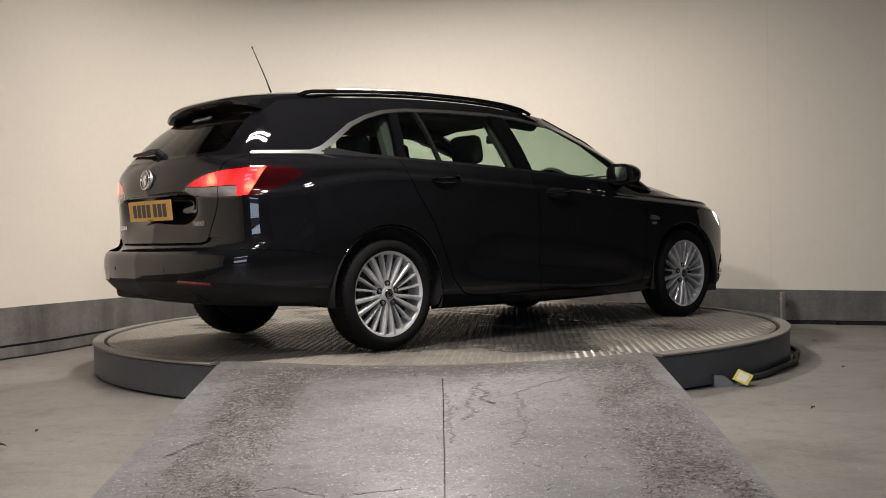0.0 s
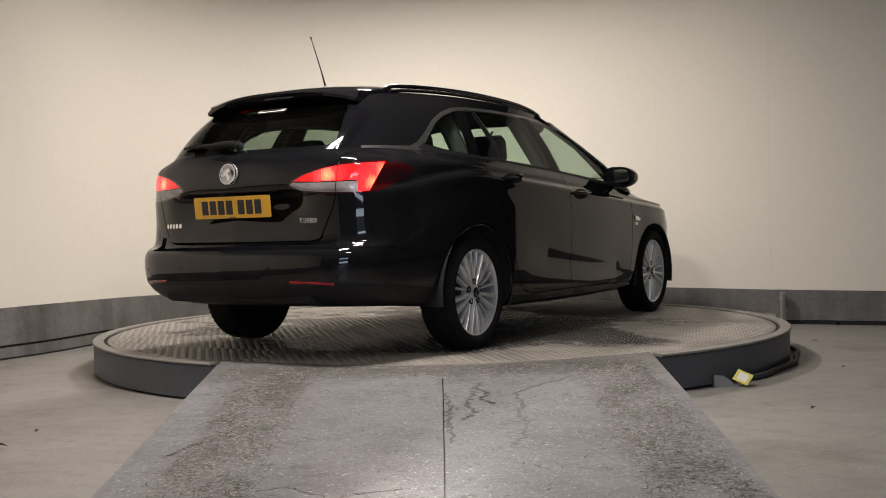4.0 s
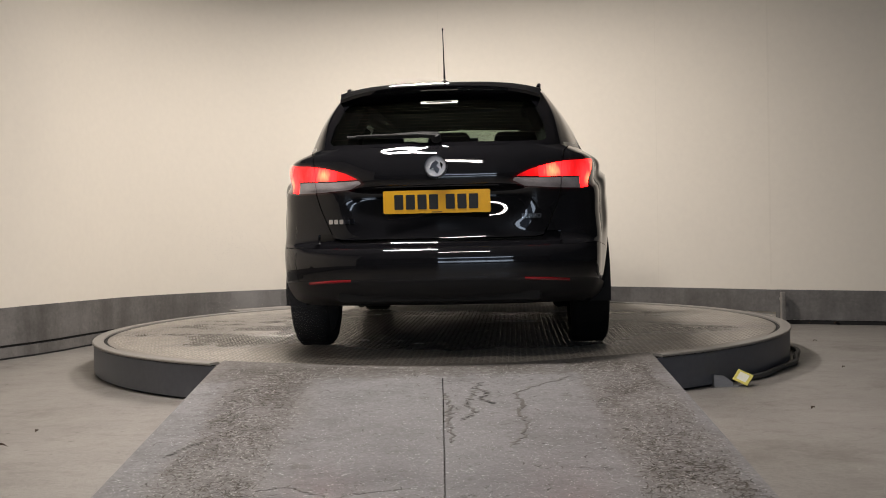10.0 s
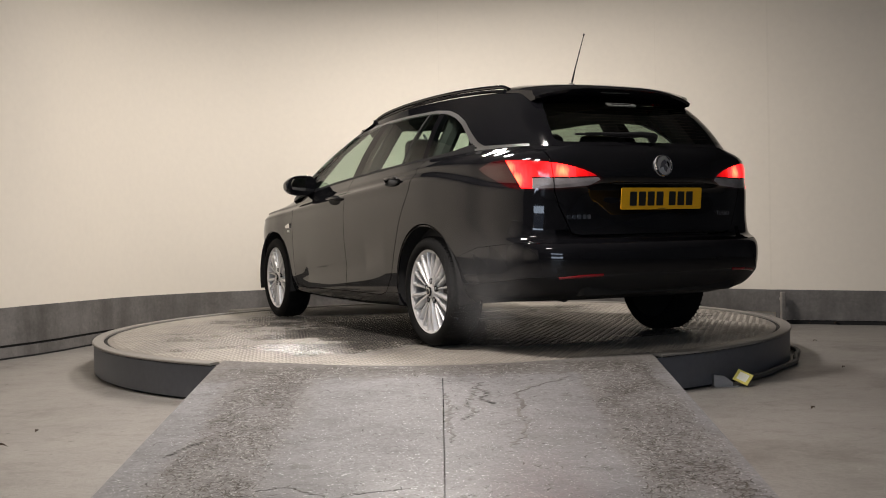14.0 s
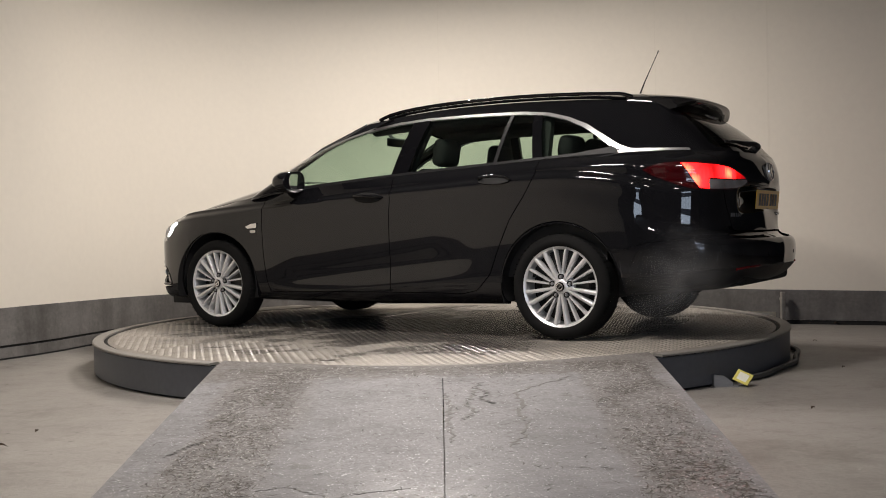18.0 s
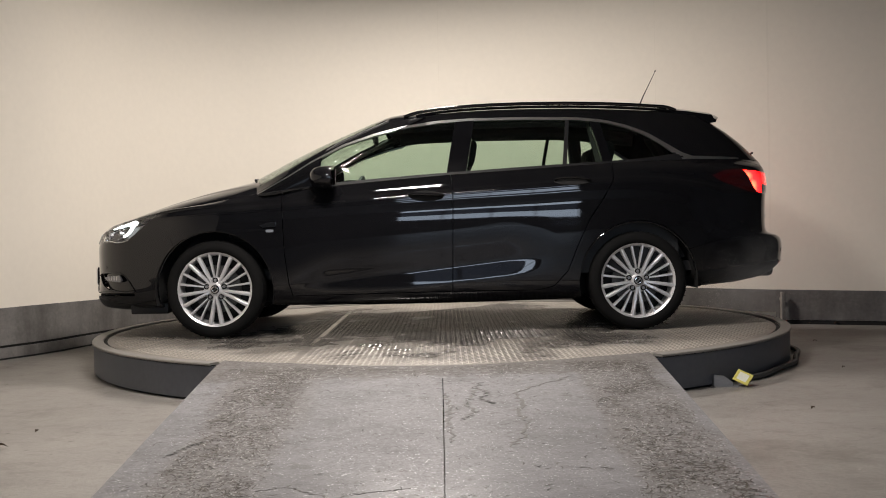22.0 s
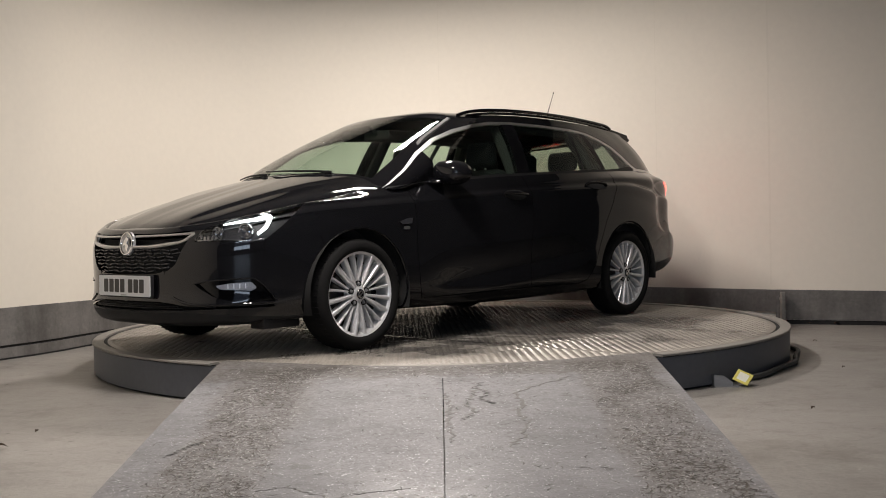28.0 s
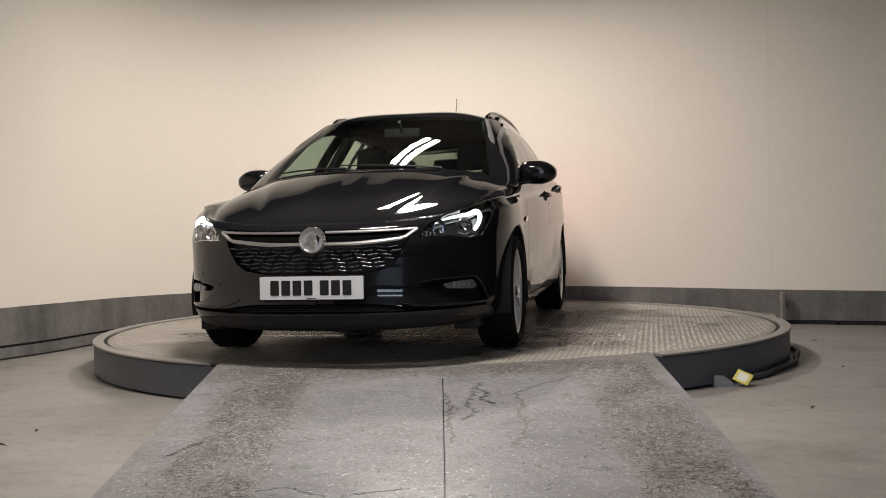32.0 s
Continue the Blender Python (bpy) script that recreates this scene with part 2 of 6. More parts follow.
def box(bm, x0, x1, y0, y1, z0, z1, bevel=0.0, m=None, segments=2):
    made = bmesh.ops.create_cube(bm, size=1.0)["verts"]
    for v in made:
        v.co = Vector(((x0 + x1) / 2 + v.co.x * (x1 - x0), (y0 + y1) / 2 + v.co.y * (y1 - y0), (z0 + z1) / 2 + v.co.z * (z1 - z0)))
    if bevel:
        edges = list({e for v in made for e in v.link_edges})
        out = bmesh.ops.bevel(bm, geom=edges, offset=bevel, segments=segments, affect="EDGES", profile=0.5)
        made = list({v for f in out["faces"] for v in f.verts} | {v for v in made if v.is_valid})
    if m is not None:
        bmesh.ops.transform(bm, matrix=m, verts=made)
    return made


def lathe(bm, profile, n=48, m=None, axis="y"):
    """Turns (radius, along) pairs about an axis."""
    rings = []
    for r, a in profile:
        ring = []
        for i in range(n):
            t = 2 * math.pi * i / n
            c, s = r * math.cos(t), r * math.sin(t)
            ring.append(bm.verts.new((c, a, s) if axis == "y" else (c, s, a)))
        rings.append(ring)
    for p, q in zip(rings, rings[1:]):
        for i in range(n):
            bm.faces.new((p[i], p[(i + 1) % n], q[(i + 1) % n], q[i]))
    made = [v for r in rings for v in r]
    if m is not None:
        bmesh.ops.transform(bm, matrix=m, verts=made)
    return rings


def sweep(bm, points, radius, n=8, closed=False, squash=1.0):
    """A round bar along points."""
    pts = [Vector(p) for p in points]
    rings = []
    for i, p in enumerate(pts):
        a, b = pts[max(i - 1, 0)], pts[min(i + 1, len(pts) - 1)]
        d = (b - a).normalized()
        side = d.cross(Vector((0, 0, 1)))
        side = side.normalized() if side.length > 1e-4 else Vector((1, 0, 0))
        up = side.cross(d)
        r = radius[i] if isinstance(radius, (list, tuple)) else radius
        rings.append([bm.verts.new(p + side * (r * math.cos(2 * math.pi * k / n)) + up * (r * squash * math.sin(2 * math.pi * k / n))) for k in range(n)])
    for p, q in zip(rings, rings[1:]):
        for k in range(n):
            bm.faces.new((p[k], p[(k + 1) % n], q[(k + 1) % n], q[k]))
    bm.faces.new(rings[0][::-1])
    bm.faces.new(rings[-1])
    return rings


def prism(bm, outline, h0, h1, m=None):
    """A flat outline of (a, b) pairs raised from h0 to h1 along local z."""
    low = [bm.verts.new((a, b, h0)) for a, b in outline]
    top = [bm.verts.new((a, b, h1)) for a, b in outline]
    k = len(outline)
    bm.faces.new(low[::-1])
    bm.faces.new(top)
    for i in range(k):
        bm.faces.new((low[i], low[(i + 1) % k], top[(i + 1) % k], top[i]))
    if m is not None:
        bmesh.ops.transform(bm, matrix=m, verts=low + top)
    return low + top


def rounded(w, h, r, n=4):
    """Outline of a rounded rectangle about the origin."""
    out = []
    for cx, cy, a in ((w / 2 - r, h / 2 - r, 0), (-w / 2 + r, h / 2 - r, 90), (-w / 2 + r, -h / 2 + r, 180), (w / 2 - r, -h / 2 + r, 270)):
        for i in range(n + 1):
            t = radians(a + 90 * i / n)
            out.append((cx + r * math.cos(t), cy + r * math.sin(t)))
    return out


def glide(points, n, knots=None, at=None):
    """Cubic curve through points, sampled n times (or at the given parameters)."""
    P = np.asarray(points, float)
    if knots is None:
        knots = np.concatenate([[0], np.cumsum(np.linalg.norm(np.diff(P, axis=0), axis=1))])
    k = np.asarray(knots, float)
    u = np.linspace(k[0], k[-1], n) if at is None else np.asarray(at, float)
    d = np.diff(P, axis=0) / np.diff(k)[:, None]
    tan = np.empty_like(P)
    h = np.diff(k)[:, None]
    tan[1:-1] = (d[:-1] * h[1:] + d[1:] * h[:-1]) / (h[:-1] + h[1:])
    tan[0], tan[-1] = d[0], d[-1]
    i = np.clip(np.searchsorted(k, u, "right") - 1, 0, len(k) - 2)
    w = (k[i + 1] - k[i])[:, None]
    s = ((u - k[i])[:, None]) / w
    return ((2 * s**3 - 3 * s**2 + 1) * P[i] + (s**3 - 2 * s**2 + s) * w * tan[i]
            + (-2 * s**3 + 3 * s**2) * P[i + 1] + (s**3 - s**2) * w * tan[i + 1])


# ---- the place ----
def table_material(name, light, dry, metal):
    """Tread plate: worn steel and beige-grey paint, wet and darker in drifts, with the car's shade painted in towards
    the centre.
    """
    m, n, l, b = material(name)
    tc = n.new("ShaderNodeTexCoord")
    def noise_at(scale, detail, rough=0.55):
        t = n.new("ShaderNodeTexNoise")
        t.inputs["Scale"].default_value, t.inputs["Detail"].default_value, t.inputs["Roughness"].default_value = scale, detail, rough
        l.new(tc.outputs["Object"], t.inputs["Vector"])
        return t.outputs["Fac"]
    def ramp(fac, a, z, lo, hi):
        r = n.new("ShaderNodeValToRGB")
        r.color_ramp.elements[0].position, r.color_ramp.elements[1].position = a, z
        r.color_ramp.elements[0].color, r.color_ramp.elements[1].color = (*lo, 1), (*hi, 1)
        l.new(fac, r.inputs["Fac"])
        return r.outputs["Color"]
    def times(a, c):
        x = n.new("ShaderNodeMix")
        x.data_type, x.blend_type, x.inputs[0].default_value = "RGBA", "MULTIPLY", 1.0
        l.new(a, x.inputs[6])
        l.new(c, x.inputs[7])
        return x.outputs[2]
    damp_shade = noise_at(1.1, 7, 0.62)
    # falloff from the plate's centre: paints the shade under the car into the colour
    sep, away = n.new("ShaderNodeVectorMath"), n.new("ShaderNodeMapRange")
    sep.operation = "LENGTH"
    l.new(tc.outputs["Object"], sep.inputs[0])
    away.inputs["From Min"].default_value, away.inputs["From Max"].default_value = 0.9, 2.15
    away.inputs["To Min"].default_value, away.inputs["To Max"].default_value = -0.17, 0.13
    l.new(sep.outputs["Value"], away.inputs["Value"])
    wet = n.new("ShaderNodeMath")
    l.new(damp_shade, wet.inputs[0])
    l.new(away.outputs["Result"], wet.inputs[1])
    damp_shade = wet.outputs[0]
    col = times(ramp(damp_shade, 0.40, 0.57, light[0], light[1]), ramp(noise_at(9, 5, 0.65), 0.3, 0.62, (0.84, 0.83, 0.81), (1.05, 1.04, 1.02)))
    l.new(times(col, ramp(noise_at(120, 3), 0.3, 0.65, (0.86, 0.86, 0.86), (1.06, 1.06, 1.06))), b.inputs["Base Color"])
    r = n.new("ShaderNodeMapRange")
    for key, val in (("From Min", 0.40), ("From Max", 0.56), ("To Min", 0.13), ("To Max", dry)):
        r.inputs[key].default_value = val
    l.new(damp_shade, r.inputs["Value"])
    l.new(r.outputs["Result"], b.inputs["Roughness"])
    b.inputs["Metallic"].default_value = metal
    bp = n.new("ShaderNodeBump")
    bp.inputs["Strength"].default_value, bp.inputs["Distance"].default_value = 0.2, 0.002
    l.new(noise_at(60, 4), bp.inputs["Height"])
    l.new(bp.outputs["Normal"], b.inputs["Normal"])
    return m


def ramp_material():
    """Grey painted ramp: two worn grip tracks, pale scuffs, cracks where the paint lifts."""
    m, n, l, b = material("worn_ramp_paint")
    tc = n.new("ShaderNodeTexCoord")
    sep = n.new("ShaderNodeSeparateXYZ")
    l.new(tc.outputs["Object"], sep.inputs["Vector"])
    def math_node(op, a, c=None):
        x = n.new("ShaderNodeMath")
        x.operation = op
        for i, v in enumerate((a, c)):
            if v is None:
                continue
            if isinstance(v, (int, float)):
                x.inputs[i].default_value = v
            else:
                l.new(v, x.inputs[i])
        return x.outputs[0]
    def noise_at(scale, detail, stretch=(1, 1, 1), rough=0.55, turn=0.0, warp=0.0):
        mp, t = n.new("ShaderNodeMapping"), n.new("ShaderNodeTexNoise")
        mp.inputs["Scale"].default_value, mp.inputs["Rotation"].default_value = stretch, (0, 0, turn)
        t.inputs["Scale"].default_value, t.inputs["Detail"].default_value, t.inputs["Roughness"].default_value, t.inputs["Distortion"].default_value = scale, detail, rough, warp
        l.new(tc.outputs["Object"], mp.inputs["Vector"])
        l.new(mp.outputs["Vector"], t.inputs["Vector"])
        return t.outputs["Fac"]
    def step(v, a, z, lo=0.0, hi=1.0):
        r = n.new("ShaderNodeMapRange")
        r.interpolation_type = "SMOOTHSTEP"
        for key, val in (("From Min", a), ("From Max", z), ("To Min", lo), ("To Max", hi)):
            r.inputs[key].default_value = val
        l.new(v, r.inputs["Value"])
        return r.outputs["Result"]
    def mix(fac, a, c):
        x = n.new("ShaderNodeMix")
        x.data_type = "RGBA"
        if isinstance(fac, float):
            x.inputs[0].default_value = fac
        else:
            l.new(fac, x.inputs[0])
        for i, v in ((6, a), (7, c)):
            if isinstance(v, tuple):
                x.inputs[i].default_value = (*v, 1)
            else:
                l.new(v, x.inputs[i])
        return x.outputs[2]
    wobble = math_node("MULTIPLY", math_node("SUBTRACT", noise_at(2.5, 4), 0.5), 0.22)
    xw = math_node("ADD", sep.outputs["X"], wobble)
    track_l = math_node("MULTIPLY", step(xw, -1.0, -0.93), step(xw, -0.66, -0.52, 1, 0))
    track_r = math_node("MULTIPLY", step(xw, 0.58, 0.66), step(xw, 0.93, 1.0, 1, 0))
    top = step(sep.outputs["Y"], -2.5, -2.25)
    track = math_node("MAXIMUM", math_node("MAXIMUM", track_l, track_r), math_node("MULTIPLY", top, step(noise_at(3, 4), 0.4, 0.55)))
    worn = math_node("MULTIPLY", track, step(noise_at(55, 4, (1, 1, 1), 0.7), 0.48, 0.60))
    spots = math_node("MULTIPLY", step(noise_at(11, 6, (1.0, 0.9, 1), 0.7), 0.60, 0.66), 0.45)
    pale = math_node("MULTIPLY", step(noise_at(70, 4, (1, 1.0, 1), 0.65), 0.63, 0.69), step(sep.outputs["Y"], -2.3, -3.9, 0.35, 1.0))
    base = mix(step(noise_at(3.5, 8, (1, 1.6, 1), 0.7), 0.32, 0.62), (0.172, 0.170, 0.174), (0.230, 0.228, 0.235))
    base = mix(math_node("MULTIPLY", track, 0.30), base, (0.225, 0.208, 0.186))
    base = mix(math_node("MULTIPLY", worn, 0.22), base, (0.10, 0.088, 0.074))
    base = mix(spots, base, (0.085, 0.078, 0.07))
    base = mix(pale, base, (0.62, 0.62, 0.64))
    base = mix(math_node("MULTIPLY", step(noise_at(130, 3), 0.45, 0.65), 0.45), base, (0.11, 0.105, 0.10))
    scuffed = math_node("MULTIPLY", step(math_node("ADD", sep.outputs["Y"], math_node("MULTIPLY", noise_at(3.5, 6, (1, 1, 1), 0.7), 0.55)), -2.22, -2.14), step(noise_at(22, 5, (1, 2.2, 1), 0.7), 0.38, 0.58, 0.25, 0.72))
    base = mix(scuffed, base, (0.112, 0.102, 0.090))
    l.new(base, b.inputs["Base Color"])
    wet = math_node("MULTIPLY", step(math_node("ADD", sep.outputs["Y"], math_node("MULTIPLY", noise_at(4, 6, (1, 1, 1), 0.65), 1.2)), -2.9, -3.6), 0.45)
    l.new(math_node("MULTIPLY", step(noise_at(45, 5, (1, 1, 1), 0.7), 0.35, 0.65, 0.46, 0.74), math_node("SUBTRACT", 1.0, wet)), b.inputs["Roughness"])
    b.inputs["Specular IOR Level"].default_value = 0.20
    bp = n.new("ShaderNodeBump")
    bp.inputs["Strength"].default_value, bp.inputs["Distance"].default_value = 0.55, 0.004
    rel = math_node("SUBTRACT", math_node("ADD", math_node("MULTIPLY", noise_at(70, 4), 0.35), pale), worn)
    l.new(rel, bp.inputs["Height"])
    l.new(bp.outputs["Normal"], b.inputs["Normal"])
    return m


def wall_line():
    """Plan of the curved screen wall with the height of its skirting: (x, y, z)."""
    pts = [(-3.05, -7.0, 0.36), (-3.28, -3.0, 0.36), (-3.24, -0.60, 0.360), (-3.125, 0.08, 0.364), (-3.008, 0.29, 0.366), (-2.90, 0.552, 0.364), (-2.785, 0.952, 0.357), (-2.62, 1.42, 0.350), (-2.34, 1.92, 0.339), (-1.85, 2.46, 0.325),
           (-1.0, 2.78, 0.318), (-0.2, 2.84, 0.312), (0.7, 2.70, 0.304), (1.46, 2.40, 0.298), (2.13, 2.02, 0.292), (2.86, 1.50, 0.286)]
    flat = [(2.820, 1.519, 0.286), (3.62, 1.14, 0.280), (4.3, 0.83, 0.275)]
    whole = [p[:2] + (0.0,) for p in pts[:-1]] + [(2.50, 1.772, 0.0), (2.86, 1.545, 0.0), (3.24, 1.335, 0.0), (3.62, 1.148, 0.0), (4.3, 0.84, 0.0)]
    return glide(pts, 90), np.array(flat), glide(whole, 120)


def ribbon(bm, line, z0, z1, d0, d1):
    """A wall strip along a plan line, between two heights, from depth d0 (room side) to d1 behind it. z0 and z1 may follow the line."""
    L = np.asarray(line, float)
    t = np.gradient(L[:, :2], axis=0)
    t /= np.linalg.norm(t, axis=1)[:, None]
    nrm = np.stack([-t[:, 1], t[:, 0]], 1)     # away from the room for a line that runs left to right
    rows = []
    for i, p in enumerate(L):
        a, c = p[:2] + nrm[i] * d0, p[:2] + nrm[i] * d1
        lo, hi = (z0[i] if hasattr(z0, "__len__") else z0), (z1[i] if hasattr(z1, "__len__") else z1)
        rows.append([bm.verts.new((a[0], a[1], lo)), bm.verts.new((a[0], a[1], hi)), bm.verts.new((c[0], c[1], hi)), bm.verts.new((c[0], c[1], lo))])
    for p, q in zip(rows, rows[1:]):
        for k in range(4):
            bm.faces.new((p[k], q[k], q[(k + 1) % 4], p[(k + 1) % 4]))
    bm.faces.new(rows[0])
    bm.faces.new(rows[-1][::-1])


WALL_TOP = 3.30
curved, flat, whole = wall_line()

bm = bmesh.new()
box(bm, -9, 9, -16, 9, -0.2, 0.0)
tagged(part("floor", bm, FLOOR, smooth=False), "grey painted concrete floor, stained and scuffed", "floor", kind="structure")

bm = bmesh.new()
ribbon(bm, whole, 0.0, WALL_TOP, 0.012, 0.14)
tagged(part("wall_curved", bm, WALL_PAINT), "cream painted curved studio wall behind the turntable", "wall", kind="structure")
# filled joints between the wall's panels
for x, wide in ((0.02, 0.003), (1.96, 0.003), (2.80, 0.007)):
    a = np.stack([np.interp([x - wide, x, x + wide], whole[40:, 0], whole[40:, k]) for k in range(3)], 1)
    bm = bmesh.new()
    ribbon(bm, a, 0.33, WALL_TOP, 0.0112, 0.014)
    tagged(part("wall_joint", bm, WALL_FILLER, smooth=False), "faint filled upright joint in the cream wall", "wall joint", kind="structure")
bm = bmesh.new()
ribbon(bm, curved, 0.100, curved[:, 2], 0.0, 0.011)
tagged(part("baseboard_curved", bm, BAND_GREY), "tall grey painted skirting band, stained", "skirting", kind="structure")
bm = bmesh.new()
ribbon(bm, curved[:60], 0.0, 0.082, -0.012, 0.011)
tagged(part("baseboard_plinth", bm, BAND_GREY), "low grey plinth strip under the skirting", "skirting", kind="structure")
bm = bmesh.new()
ribbon(bm, curved[:60], 0.0, 0.100, 0.0095, 0.0115)
tagged(part("baseboard_gap", bm, UNDER), "dark joint between the skirting and its plinth", "skirting", kind="structure")
# shadow line along the plinth's foot, laid as a black strip
bm = bmesh.new()
ribbon(bm, curved[:60], 0.0, 0.012, -0.022, -0.0125)
tagged(part("baseboard_shadow_line", bm, UNDER), "dark strip standing in for the shadow line at the foot of the plinth", "skirting", kind="structure")
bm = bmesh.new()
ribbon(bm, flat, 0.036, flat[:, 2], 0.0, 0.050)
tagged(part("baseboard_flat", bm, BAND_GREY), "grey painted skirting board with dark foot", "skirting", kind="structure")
bm = bmesh.new()
ribbon(bm, flat, 0.0, 0.034, 0.004, 0.011)
tagged(part("baseboard_foot", bm, UNDER), "dark gap strip under the skirting board", "skirting", kind="structure")

# hall behind the camera
bm = bmesh.new()
box(bm, -9, 9, -16, 9, 3.9, 4.1)
tagged(part("ceiling", bm, CEIL_WHITE, smooth=False), "dim grey hall ceiling", "ceiling", kind="structure")
for nm, b6 in (("wall_west", (-9.2, -9, -16, 9, 0, 4)), ("wall_east", (9, 9.2, -16, 9, 0, 4)), ("wall_north", (-9, 9, 9, 9.2, 0, 4)),
               ("wall_south", (-9, 9, -16.2, -16, 0, 4))):
    bm = bmesh.new()
    box(bm, *b6)
    tagged(part(nm, bm, HALL_GREY, smooth=False), "dim grey hall wall", "wall", kind="structure")

# turntable: fixed ring, skirt, turning plate
def ring_band(bm, r0, r1, z0, z1, n=160):
    lathe(bm, [(r1, z0), (r1, z1), (r0, z1), (r0, z0), (r1, z0)], n, axis="z")
    bmesh.ops.remove_doubles(bm, verts=bm.verts, dist=1e-5)


def open_ring(bm, r0, r1, z0, z1, n=200):
    """A flat ring that leaves a gap where the ramp meets the deck."""
    a0, a1 = math.atan2(-1.93, 1.05), math.atan2(-1.89, -1.122) + 2 * math.pi
    rows = []
    for i in range(n + 1):
        a = a0 + (a1 - a0) * i / n
        rows.append([bm.verts.new((r * math.cos(a), r * math.sin(a), z)) for r, z in ((r1, z0), (r1, z1 - 0.005), (r1 - 0.005, z1), (r0 + 0.003, z1), (r0, z1 - 0.003), (r0, z0))])
    for p, q in zip(rows, rows[1:]):
        for k in range(6):
            bm.faces.new((p[k], q[k], q[(k + 1) % 6], p[(k + 1) % 6]))
    bm.faces.new(rows[0])
    bm.faces.new(rows[-1][::-1])


table = tagged(new("vehicle_turntable"), "round steel vehicle turntable base with a grey rim on the floor", "turntable")
bm = bmesh.new()
open_ring(bm, 2.246, TABLE_R, TABLE_Z - 0.013, TABLE_Z)
part("rim", bm, RING_STEEL, table, "flat grey painted steel rim")
for i in range(2):
    bm = bmesh.new()
    a0, a1 = math.pi * (i + 0.5) + 0.0007, math.pi * (i + 1.5) - 0.0007
    rows = []
    for k in range(81):
        a = a0 + (a1 - a0) * k / 80
        rows.append([bm.verts.new((r * math.cos(a), r * math.sin(a), z)) for r, z in ((2.306, 0.012), (2.306, TABLE_Z - 0.019), (2.294, TABLE_Z - 0.019), (2.294, 0.012))])
    for p, q in zip(rows, rows[1:]):
        for k in range(4):
            bm.faces.new((p[k], q[k], q[(k + 1) % 4], p[(k + 1) % 4]))
    bm.faces.new(rows[0]); bm.faces.new(rows[-1][::-1])
    part("skirt_panel", bm, SKIRT_STEEL, table, "curved blue-grey sheet steel skirt")
bm = bmesh.new()
ring_band(bm, 2.20, 2.290, 0.0, TABLE_Z - 0.014, 96)
part("inner_frame", bm, UNDER, table, "dark inner frame")

# first colour of each pair: wet steel, deepened for the car's painted shade
TREAD = table_material("worn_shaded_tread_plate", ((0.016, 0.015, 0.014), (0.225, 0.208, 0.184)), 0.50, 0.10)
GRIP = table_material("worn_shaded_grip_bars", ((0.100, 0.095, 0.090), (0.37, 0.345, 0.310)), 0.44, 0.18)
plate = tagged(new("turntable_plate"), "turning round tread plate deck of the turntable, worn and damp, car's shade painted towards the middle", "turntable deck")
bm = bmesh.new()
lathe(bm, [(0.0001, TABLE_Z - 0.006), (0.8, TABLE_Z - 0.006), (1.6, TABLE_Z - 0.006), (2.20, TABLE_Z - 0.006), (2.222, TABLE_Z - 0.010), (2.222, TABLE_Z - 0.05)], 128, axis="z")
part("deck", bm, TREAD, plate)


def tread_lugs():
    """Raised lens-shaped bars of the tread plate, one to a cell, turned by a right angle from cell to cell, on sheets laid edge to edge."""
    verts, faces = [], []
    pitch, top, low = 0.031, TABLE_Z - 0.0036, TABLE_Z - 0.006
    k = int(2.2 / pitch) + 1
    outline = [(-0.0185, 0.0), (-0.010, -0.0050), (0.0, -0.0064), (0.010, -0.0050), (0.0185, 0.0), (0.010, 0.0050), (0.0, 0.0064), (-0.010, 0.0050)]
    crest = [(-0.0120, 0.0), (0.0, -0.0024), (0.0120, 0.0), (0.0, 0.0024)]
    tops = ((8, 9, 10, 11), (0, 1, 9, 8), (1, 2, 9), (2, 3, 9), (3, 4, 10, 9), (4, 5, 11, 10), (5, 6, 11), (6, 7, 11), (7, 0, 8, 11))
    for i in range(-k, k + 1):
        for j in range(-k, k + 1):
            x, y = (i + 0.5) * pitch, (j + 0.5) * pitch
            if x * x + y * y > 2.19 ** 2 or abs((x + 3.0) % 1.25 - 0.003) < 0.012:
                continue
            sheet = int(math.floor((x + 3.0) / 1.25)) + int(math.floor((y + 3.1) / 1.5))
            turned = (i + j + sheet) % 2
            n0 = len(verts)
            verts += [(x - w, y + u, low) if turned else (x + u, y + w, low) for u, w in outline]
            verts += [(x - w, y + u, top) if turned else (x + u, y + w, top) for u, w in crest]
            faces += [tuple(n0 + q for q in f) for f in tops]
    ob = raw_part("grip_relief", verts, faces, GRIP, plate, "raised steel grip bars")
    return tagged(ob, kind="stuff")


tread_lugs()

